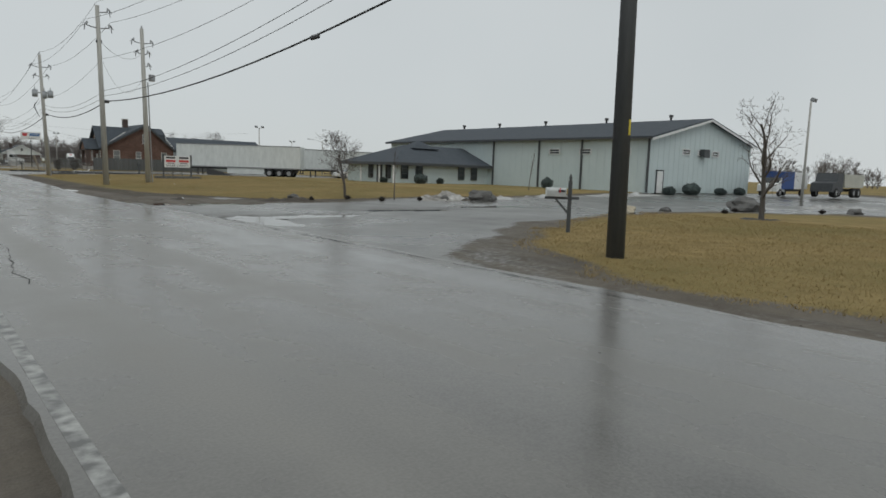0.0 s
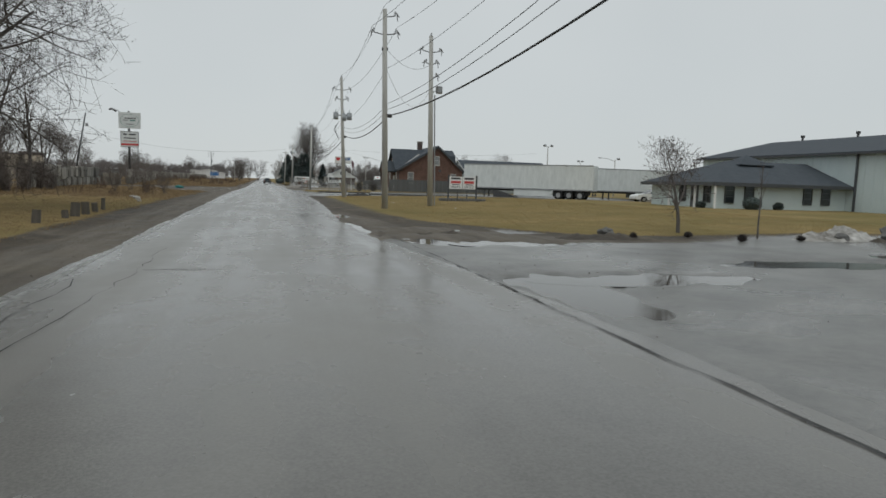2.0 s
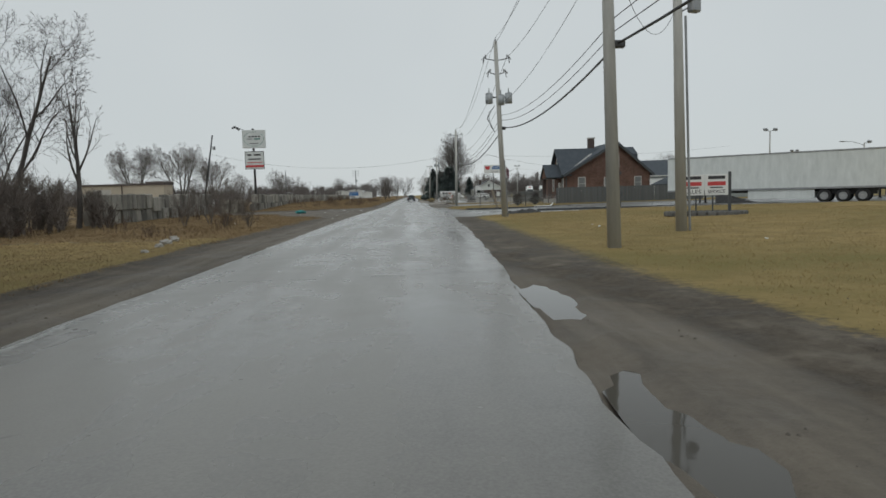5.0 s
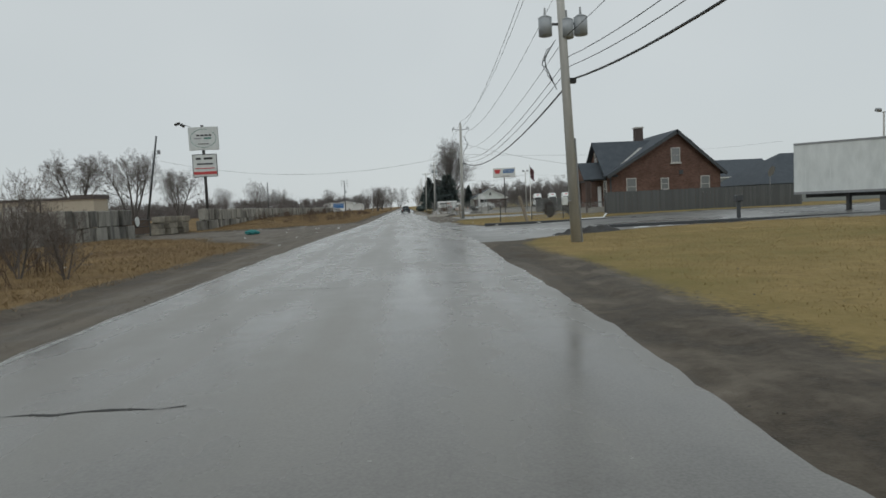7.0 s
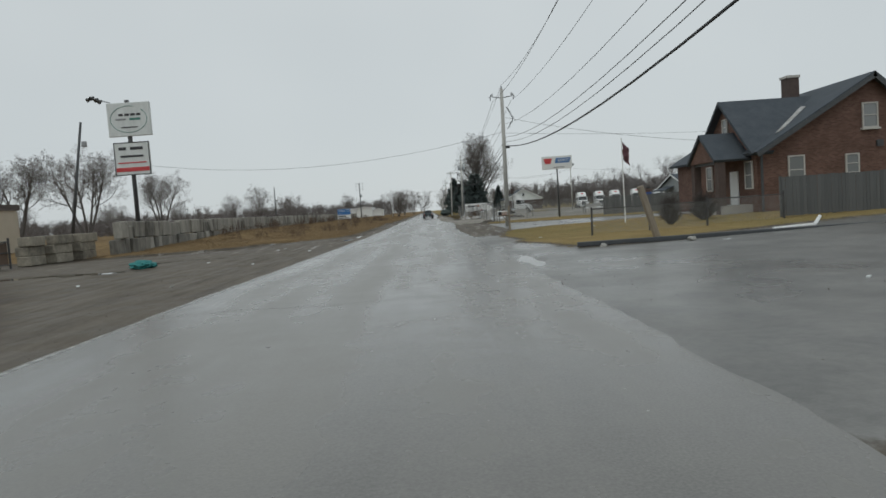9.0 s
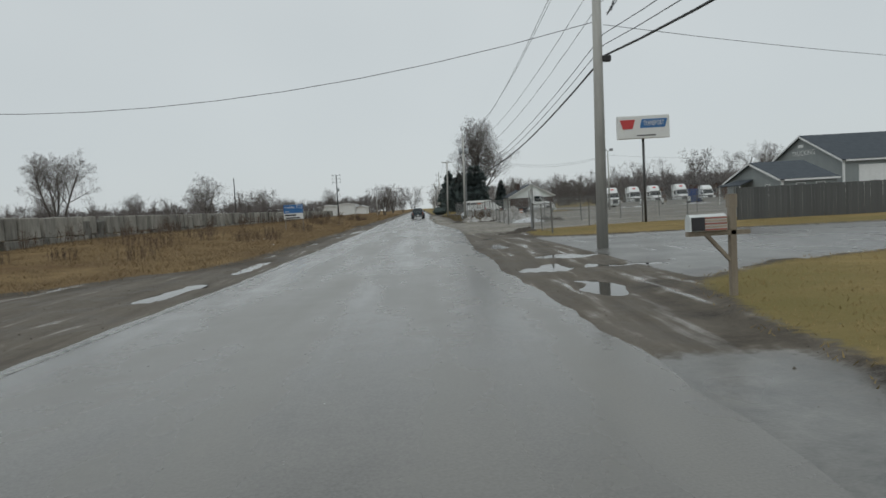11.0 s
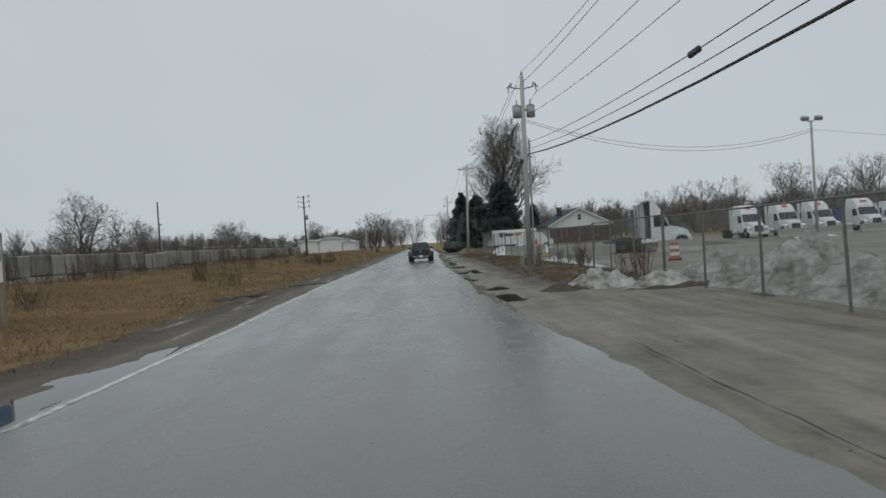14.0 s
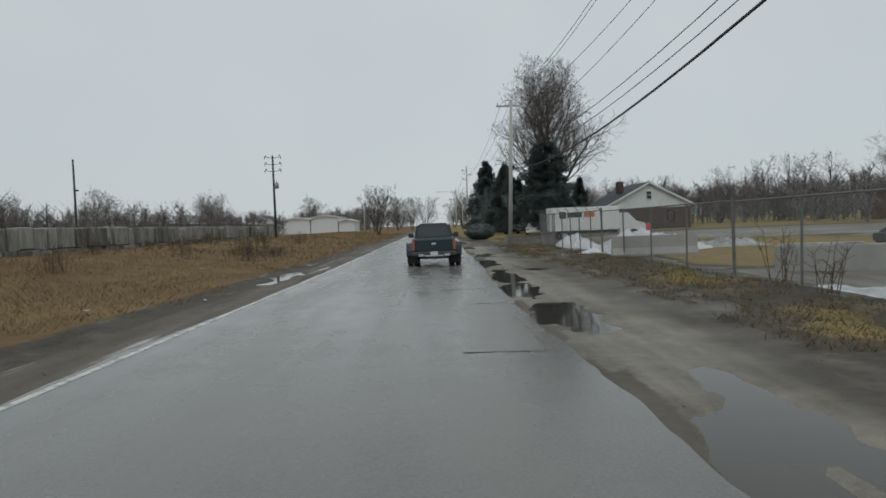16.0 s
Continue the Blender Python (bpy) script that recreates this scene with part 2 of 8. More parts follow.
M = dict(
    pole=surf("weathered_pole", (0.36, 0.355, 0.33), (0.50, 0.495, 0.465), 1.2, 0.8, grain=18, stretch=(6, 6, 0.6), bump=0.4),
    darkpole=surf("creosote_pole", (0.05, 0.055, 0.06), (0.095, 0.10, 0.105), 1.2, 0.6, grain=18, stretch=(6, 6, 0.6), bump=0.4),
    galv=surf("galvanised_steel", (0.25, 0.26, 0.27), (0.38, 0.39, 0.40), 6, 0.5, 0.6),
    fencepost=surf("weathered_fence_steel", (0.12, 0.118, 0.112), (0.23, 0.226, 0.215), 5, 0.65, 0.3),
    steel=surf("dark_steel", (0.05, 0.05, 0.052), (0.10, 0.10, 0.10), 6, 0.55, 0.3),
    cable=surf("black_cable", (0.02, 0.02, 0.022), (0.035, 0.035, 0.037), 6, 0.6),
    ceramic=surf("grey_porcelain", (0.30, 0.32, 0.34), (0.42, 0.43, 0.44), 6, 0.3),
    can=surf("transformer_grey", (0.30, 0.33, 0.35), (0.40, 0.42, 0.44), 4, 0.45),
    siding=surf("pale_metal_siding", (0.50, 0.58, 0.585), (0.60, 0.68, 0.68), 0.5, 0.5, grain=5, spread=0.2, bump=0.03),
    trimdark=surf("dark_trim", (0.05, 0.055, 0.06), (0.08, 0.085, 0.09), 4, 0.55),
    shingle=surf("dark_shingles", (0.042, 0.053, 0.066), (0.080, 0.093, 0.108), 1.5, 0.88, grain=14, bump=0.4),
    white=surf("white_paint", (0.70, 0.71, 0.70), (0.80, 0.81, 0.80), 2, 0.45, bump=0.03),
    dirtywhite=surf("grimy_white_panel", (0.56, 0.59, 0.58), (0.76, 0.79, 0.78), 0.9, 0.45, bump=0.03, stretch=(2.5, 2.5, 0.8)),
    brick=brickwork("red_brick"),
    oldbrick=surf("dark_old_brick", (0.065, 0.048, 0.044), (0.11, 0.08, 0.07), 5, 0.85, bump=0.3),
    stone=surf("pale_stone", (0.42, 0.41, 0.38), (0.55, 0.53, 0.50), 5, 0.8),
    fence=surf("grey_board", (0.085, 0.09, 0.092), (0.135, 0.14, 0.14), 1.5, 0.8, stretch=(4, 4, 0.5), rand=0.3),
    block=surf("weathered_concrete_block", (0.095, 0.092, 0.082), (0.37, 0.355, 0.315), 1.5, 0.9, grain=7, rand=0.42, bump=0.5, spread=0.13, stretch=(1, 1, 0.28), world=True),
    concrete=surf("concrete", (0.30, 0.29, 0.27), (0.42, 0.41, 0.38), 1.2, 0.85, bump=0.3),
    bark=surf("grey_bark", (0.075, 0.068, 0.062), (0.14, 0.128, 0.12), 3, 0.9, stretch=(4, 4, 0.8), bump=0.5),
    driedgrass=surf("brown_dry_grass", (0.085, 0.066, 0.03), (0.19, 0.145, 0.068), 1.1, 0.9, bump=0.0, spread=0.2),
    tanblock=surf("tan_concrete_block", (0.13, 0.118, 0.095), (0.40, 0.365, 0.295), 1.6, 0.9, grain=8, rand=0.3, bump=0.5, spread=0.14, world=True),
    neartwig=surf("dark_bare_twigs", (0.045, 0.038, 0.035), (0.09, 0.077, 0.07), 0.6, 0.9, bump=0.0),
    brush=surf("brown_brush", (0.125, 0.106, 0.093), (0.20, 0.172, 0.152), 0.5, 0.95, bump=0.0),
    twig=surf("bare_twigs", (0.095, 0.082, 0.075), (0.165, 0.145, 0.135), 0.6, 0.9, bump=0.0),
    # the next two hold distance haze in their colour, paler than near twigs
    haze_twig=surf("scrub_twigs_with_haze", (0.135, 0.122, 0.117), (0.21, 0.192, 0.185), 0.1, 0.95, bump=0.0),
    far_haze_twig=surf("distant_twigs_with_haze", (0.17, 0.158, 0.155), (0.25, 0.235, 0.23), 0.05, 0.95, bump=0.0),
    # needle base colour is lightened to carry haze
    needle=surf("needles_with_haze", (0.062, 0.082, 0.080), (0.112, 0.142, 0.134), 0.8, 0.9, bump=0.0),
    straw=surf("dry_grass_blades", (0.165, 0.112, 0.056), (0.355, 0.262, 0.148), 1.2, 0.85, bump=0.0, spread=0.2),
    lawn=surf("dormant_turf_blades", (0.235, 0.175, 0.073), (0.39, 0.29, 0.135), 0.3, 0.85, bump=0.0, spread=0.2),
    weed=surf("dead_weed_stems", (0.085, 0.058, 0.042), (0.155, 0.108, 0.078), 0.5, 0.9, bump=0.0),
    dirtysnow=surf("gritty_grey_snow", (0.085, 0.070, 0.052), (0.62, 0.61, 0.585), 1.1, 0.75, grain=5, bump=1.0, spread=0.11, stretch=(1, 1, 1.8)),
    cleansnow=surf("clean_old_snow", (0.50, 0.51, 0.52), (0.82, 0.84, 0.86), 2.2, 0.7, grain=9, bump=0.7, spread=0.14),
    paleblue=surf("pale_blue_print", (0.20, 0.38, 0.58), (0.25, 0.44, 0.64), 3, 0.5, bump=0.02),
    snow=surf("dirty_snow", (0.12, 0.103, 0.083), (0.64, 0.65, 0.65), 1.3, 0.7, grain=8, bump=1.0, spread=0.14),
    soil=surf("dark_soil", (0.045, 0.038, 0.03), (0.10, 0.085, 0.07), 2, 0.85, bump=0.9, grain=12),
    mulch=surf("dark_mulch", (0.035, 0.036, 0.036), (0.075, 0.073, 0.07), 6, 0.9, bump=1.0),
    rock=surf("grey_boulder", (0.08, 0.08, 0.078), (0.19, 0.185, 0.175), 2.5, 0.85, bump=0.7),
    tanrock=surf("tan_limestone", (0.38, 0.33, 0.24), (0.52, 0.46, 0.36), 2, 0.85, bump=0.5),
    rubber=surf("tyre_rubber", (0.015, 0.015, 0.016), (0.03, 0.03, 0.03), 5, 0.75),
    chrome=surf("dull_chrome", (0.55, 0.56, 0.57), (0.66, 0.67, 0.68), 6, 0.25, 1.0, bump=0.0),
    alloy=surf("white_steel_rim", (0.35, 0.36, 0.37), (0.5, 0.5, 0.5), 6, 0.4, 0.6, bump=0.0),
    pickup=surf("dark_green_paint", (0.010, 0.023, 0.029), (0.018, 0.035, 0.043), 1.5, 0.42, coat=0.15, bump=0.0),
    darkglass=clear_glass("dark_window_glass", (0.025, 0.03, 0.032)),
    paleglass=clear_glass("curtained_window_glass", (0.20, 0.21, 0.21), 0.12),
    red=surf("red_lens", (0.35, 0.02, 0.02), (0.45, 0.04, 0.03), 5, 0.3, bump=0.0),
    signred=surf("sign_red", (0.50, 0.045, 0.05), (0.58, 0.07, 0.07), 2, 0.5, bump=0.0),
    signblue=surf("sign_blue", (0.035, 0.14, 0.36), (0.05, 0.18, 0.42), 2, 0.5, bump=0.0),
    signgreen=surf("sign_green", (0.06, 0.20, 0.17), (0.08, 0.24, 0.20), 2, 0.5, bump=0.0),
    signtext=surf("sign_black", (0.03, 0.03, 0.035), (0.05, 0.05, 0.055), 2, 0.6, bump=0.0),
    orange=surf("faded_orange_plastic", (0.36, 0.13, 0.07), (0.46, 0.18, 0.10), 4, 0.6, bump=0.02),
    blue=surf("blue_tarpaulin", (0.03, 0.07, 0.22), (0.05, 0.10, 0.28), 2, 0.6),
    tan=surf("tan_rendered_wall", (0.42, 0.37, 0.29), (0.52, 0.46, 0.37), 0.4, 0.85),
    greysiding=surf("grey_lap_siding", (0.25, 0.275, 0.275), (0.31, 0.335, 0.33), 0.7, 0.6, bump=0.05),
    wood=surf("grey_post_timber", (0.20, 0.165, 0.125), (0.33, 0.285, 0.225), 2, 0.85, stretch=(6, 6, 0.8), bump=0.4),
    clod=surf("damp_clods", (0.075, 0.065, 0.054), (0.15, 0.132, 0.11), 3, 0.9, bump=0.2),
    dullred=surf("faded_red_cloth", (0.30, 0.10, 0.075), (0.40, 0.15, 0.11), 6, 0.85),
    dulltan=surf("faded_tan_cloth", (0.42, 0.34, 0.25), (0.52, 0.43, 0.33), 6, 0.85),
    stump=surf("old_stump_timber", (0.07, 0.062, 0.052), (0.14, 0.125, 0.105), 3, 0.9, stretch=(6, 6, 0.8), bump=0.5),
    mailgrey=surf("pale_mailbox", (0.42, 0.44, 0.44), (0.55, 0.57, 0.57), 4, 0.4, 0.3),
    teal=surf("teal_cloth", (0.02, 0.16, 0.16), (0.05, 0.25, 0.24), 8, 0.85),
    roofwhite=surf("weathered_white_roofing", (0.45, 0.46, 0.46), (0.62, 0.63, 0.63), 0.8, 0.6),
    water=still_water("puddle_water"),
)


# ---- builders ----
def mesh_of(name, bm, material, smooth=False):
    me = bpy.data.meshes.new(name)
    if isinstance(bm, bmesh.types.BMesh):
        bm.to_mesh(me)
        bm.free()
    else:
        me.from_pydata(*bm)
    me.materials.append(material)
    if smooth:
        me.polygons.foreach_set("use_smooth", [True] * len(me.polygons))
    me.update()
    return me


def part(name, bm, material, parent=None, label="", smooth=False, at=None):
    me = bm if isinstance(bm, bpy.types.Mesh) else mesh_of(name, bm, material, smooth)
    ob = new(name, me)
    if parent is not None:
        ob.parent = parent
    if at is not None:
        ob.matrix_basis = at
    return tagged(ob, label)


def thing(name, m, label, category, group="", kind=""):
    ob = new(name)
    ob.empty_display_size = 0.2
    ob.matrix_basis = m
    return tagged(ob, label, category, group, kind)


def box(bm, c, s, rz=0.0, bevel=0.0, rx=0.0, ry=0.0):
    r = bmesh.ops.create_cube(bm, size=1, matrix=Matrix.Translation(c) @ Euler((radians(rx), radians(ry), radians(rz))).to_matrix().to_4x4() @ Matrix.Diagonal((*s, 1)))
    if bevel:
        edges = {e for v in r["verts"] for e in v.link_edges}
        bmesh.ops.bevel(bm, geom=list(edges), offset=bevel, segments=1, affect="EDGES")
    return bm


def boxes(*items, bevel=0.0):
    bm = bmesh.new()
    for it in items:
        box(bm, *it, bevel=bevel) if bevel else box(bm, *it)
    return bm


def rod(bm, a, b, r0, r1=None, n=8, caps=True):
    a, b = Vector(a), Vector(b)
    r1 = r0 if r1 is None else r1
    d = b - a
    m = Matrix.Translation((a + b) / 2) @ d.to_track_quat("Z", "Y").to_matrix().to_4x4()
    bmesh.ops.create_cone(bm, cap_ends=caps, segments=n, radius1=r0, radius2=r1, depth=d.length, matrix=m)
    return bm


def rods(*items, n=8):
    bm = bmesh.new()
    for it in items:
        rod(bm, *it, n=n)
    return bm


def prism(bm, outline, axis, lo, hi):
    """An outline of (u, v) pushed along an axis: 'x' gives (w,u,v), 'y' gives (u,w,v), 'z' gives (u,v,w)."""
    def at(u, v, w):
        return (w, u, v) if axis == "x" else (u, w, v) if axis == "y" else (u, v, w)
    lo_v = [bm.verts.new(at(u, v, lo)) for u, v in outline]
    hi_v = [bm.verts.new(at(u, v, hi)) for u, v in outline]
    k = len(outline)
    bm.faces.new(lo_v)
    bm.faces.new(hi_v[::-1])
    for i in range(k):
        bm.faces.new((lo_v[i], hi_v[i], hi_v[(i + 1) % k], lo_v[(i + 1) % k]))
    bmesh.ops.recalc_face_normals(bm, faces=bm.faces[:])
    return bm


def slab(bm, pts, t):
    """A plate over a planar outline, t thick downwards along its normal."""
    v = [bm.verts.new(p) for p in pts]
    f = bm.faces.new(v)
    f.normal_update()
    n = f.normal.copy()
    if n.z < 0:
        n = -n
    w = [bm.verts.new(Vector(p) - n * t) for p in pts]
    bm.faces.new(w[::-1])
    k = len(v)
    for i in range(k):
        bm.faces.new((v[i], w[i], w[(i + 1) % k], v[(i + 1) % k]))
    bmesh.ops.recalc_face_normals(bm, faces=bm.faces[:])
    return bm


def tubes(segs, sides=3):
    """Tapered tubes for a list of (p0, p1, r0, r1), as (verts, edges, faces)."""
    a = np.array([s[0] for s in segs], float)
    b = np.array([s[1] for s in segs], float)
    r0 = np.array([s[2] for s in segs])[:, None]
    r1 = np.array([s[3] for s in segs])[:, None]
    d = b - a
    d /= np.linalg.norm(d, axis=1, keepdims=True) + 1e-9
    ref = np.where(np.abs(d[:, 2:3]) > 0.9, np.array([[1.0, 0, 0]]), np.array([[0, 0, 1.0]]))
    u = np.cross(d, ref)
    u /= np.linalg.norm(u, axis=1, keepdims=True) + 1e-9
    w = np.cross(d, u)
    rings = []
    for k in range(sides):
        c, s = math.cos(2 * math.pi * k / sides), math.sin(2 * math.pi * k / sides)
        rings += [a + (u * c + w * s) * r0, b + (u * c + w * s) * r1]
    v = np.stack(rings, 1).reshape(-1, 3)
    base = np.arange(len(segs))[:, None] * (2 * sides)
    quads = []
    for k in range(sides):
        k2 = (k + 1) % sides
        quads.append(base + np.array([[2 * k, 2 * k + 1, 2 * k2 + 1, 2 * k2]]))
    return v.tolist(), [], np.concatenate(quads).tolist()


def lettering(name, text, size, material, parent, at, wide=None):
    c = bpy.data.curves.new(name, "FONT")
    c.body, c.size, c.extrude, c.align_x, c.align_y = text, size, 0.004, "CENTER", "CENTER"
    tmp = bpy.data.objects.new(name, c)
    scene.collection.objects.link(tmp)
    bpy.context.view_layer.update()
    me = bpy.data.meshes.new_from_object(tmp.evaluated_get(bpy.context.evaluated_depsgraph_get()))
    if wide:
        k = wide / max(tmp.dimensions.x, 0.01)
        me.transform(Matrix.Diagonal((k, 1, 1, 1)))
    bpy.data.objects.remove(tmp)
    me.materials.clear()
    me.materials.append(material)
    return part(name, me, material, parent, at=at)


def lattice(x, y, seed):
    """Smooth value noise in 0..1 on arrays."""
    xi, yi = np.floor(x).astype(int), np.floor(y).astype(int)
    fx, fy = x - xi, y - yi
    fx, fy = fx * fx * (3 - 2 * fx), fy * fy * (3 - 2 * fy)

    def h(i, j):
        k = (i * 374761393 + j * 668265263 + seed * 974711) & 0x7FFFFFFF
        k = ((k ^ (k >> 13)) * 1274126177) & 0x7FFFFFFF
        return ((k ^ (k >> 16)) & 0xFFFF) / 65535.0
    return (h(xi, yi) * (1 - fx) + h(xi + 1, yi) * fx) * (1 - fy) + (h(xi, yi + 1) * (1 - fx) + h(xi + 1, yi + 1) * fx) * fy


def rough_noise(x, y, scale, seed, octaves=4):
    total, amp, k = 0.0, 0.5, 1.0 / scale
    for o in range(octaves):
        total = total + amp * lattice(x * k + 17.3 * o, y * k - 9.1 * o, seed + o)
        amp, k = amp * 0.5, k * 2.1
    return total


def ease(a, b, v):
    t = np.clip((v - a) / (b - a), 0, 1)
    return t * t * (3 - 2 * t)


# ---- ground ----
def road_right(y):
    return np.interp(y, [-20, 19, 24, 27, 30, 37, 42, 46, 62, 70, 80, 112, 122, 132, 142, 151, 158, 165, 170, 176, 184, 192, 198, 204, 216, 230, 245],
                     [2.1, 2.1, 1.9, 1.6, 1.25, 1.08, 1.3, 1.55, 2.2, 2.35, 2.75, 2.5, 2.25, 2.3, 2.75, 2.9, 2.5, 1.95, 1.7, 1.75, 1.62, 1.5, 1.5, 1.62, 1.7, 1.95, 2.5])


def road_left(y):
    return np.interp(y, [-20, 45, 65, 86, 100, 122, 150, 165, 178, 190, 200, 215, 260], [-5.0, -5.05, -5.2, -5.2, -4.9, -4.35, -4.3, -4.25, -4.5, -4.42, -4.28, -4.25, -4.4])


# hollows that hold water: x, y, half width, half length
HOLLOWS = [(3.1, 30.6, 1.6, 1.4), (5.2, 30.4, 1.6, 0.9), (1.5, 36.0, 0.32, 3.4), (1.75, 43.0, 0.3, 2.5), (3.3, 34.0, 0.9, 0.45),
           (2.9, 22.0, 0.7, 2.4), (5.6, 23.5, 2.4, 0.7), (11.0, 25.5, 3.0, 0.8), (18.0, 27.0, 3.5, 0.9),
           (2.35, 169.8, 0.5, 1.7), (2.4, 173.0, 0.42, 1.3), (2.25, 160.4, 0.2, 0.6), (2.3, 158.2, 0.18, 0.5), (1.98, 178.4, 0.3, 1.6), (2.0, 184.3, 0.42, 1.7), (2.7, 185.2, 0.4, 3.2), (2.2, 192.2, 0.62, 2.2), (2.1, 196.6, 0.62, 2.6), (2.05, 201.6, 0.5, 2.4), (2.1, 207.6, 0.5, 2.7), (2.4, 215.0, 0.7, 2.6), (2.3, 226.0, 0.4, 3.0), (2.4, 238.0, 0.35, 4.0), (3.4, 203.5, 0.6, 1.0),
           (-4.9, 159.2, 0.5, 4.2), (-5.3, 150.5, 0.35, 2.2), (-5.9, 141.5, 0.5, 2.5), (-5.5, 128.0, 0.35, 2.2), (-5.6, 121.0, 0.35, 1.8),
           (3.7, 121.5, 0.9, 1.2), (4.4, 124.5, 1.1, 0.8), (3.6, 117.6, 0.5, 1.6), (5.6, 121.4, 0.9, 0.5), (3.3, 130.6, 0.35, 1.4), (3.5, 136.5, 0.35, 1.0),
           (3.1, 95.0, 0.3, 2.4), (-5.5, 205.0, 0.4, 3.5), (-15.5, 103.0, 3.2, 0.9), (-12.0, 108.0, 2.0, 0.6)]


def inside(x, y, poly):
    """Signed-ish mask: 1 inside the outline, 0 outside."""
    hit = np.zeros(x.shape, bool)
    k = len(poly)
    for i in range(k):
        (x1, y1), (x2, y2) = poly[i], poly[(i + 1) % k]
        if y1 == y2:
            continue
        hit ^= ((y1 > y) != (y2 > y)) & (x < (x2 - x1) * (y - y1) / (y2 - y1) + x1)
    return hit


ISLAND = [(3.6, -40), (3.4, 5.8), (3.0, 7.4), (2.8, 8.9), (3.3, 10.6), (4.9, 12.8), (8.2, 16.1), (13.3, 18.6), (20.5, 20.4), (28, 19.9), (35.2, 14.8), (44, 2), (44, -40)]
LAWN_ONE = [(3.4, 77), (3.0, 60), (2.9, 48), (3.6, 40.5), (5.5, 37.2), (7.0, 34.4), (9.0, 31.6), (17.5, 32.4), (28, 33), (44, 36.4), (44, 62), (40, 78), (22, 79), (16, 83.5), (9.4, 82.4), (4.6, 80.6)]
LAWN_TWO = [(3.9, 113), (4.0, 103), (5.0, 98.2), (8.7, 98.8), (19, 101.5), (31, 98), (40, 104), (40, 122), (12.1, 121.0), (7.9, 119.6), (5.0, 117.6)]
LAWN_THREE = [(5.6, 135.8), (6.8, 134.6), (12.7, 133.9), (26, 131), (45, 128), (45, 150), (30, 146), (12, 145), (7.2, 144), (6.0, 141), (5.4, 138.4)]
APRON = [(2.6, 4.5), (2.0, 7.4), (1.5, 9.0), (1.8, 11.0), (2.7, 12.9), (4.6, 14.6), (7.2, 16.3), (10.2, 18.0), (15.0, 19.6), (15.0, 18.4), (8.2, 15.6), (6.0, 13.8), (4.6, 12.4), (3.6, 10.8), (3.2, 8.0), (3.3, 4.5)]
FIELD_PATCH = [(8.6, 199.5), (15, 202), (25, 203), (27, 212), (26, 224), (9.5, 224.5)]
LEFT_DRIVE = [(-4.5, 84), (-7.2, 84.5), (-10, 89), (-16, 97), (-24, 103), (-34, 103), (-34, 116), (-22, 117), (-17, 116.5), (-12.5, 119), (-7.5, 128), (-4.5, 130)]
YARD = [(7.6, 144.5), (26, 147), (60, 152), (60, 250), (20, 250), (7.8, 226), (7.6, 172), (5.2, 176), (4.9, 200), (5.0, 226), (2.2, 226), (1.8, 200), (1.8, 143)]


def wobbly(x, y, poly, amount=0.55, seed=3):
    dx = (rough_noise(x, y, 2.2, seed) - 0.47) * 2 * amount * 2
    dy = (rough_noise(x, y, 2.2, seed + 40) - 0.47) * 2 * amount * 2
    return inside(x + dx, y + dy, poly)


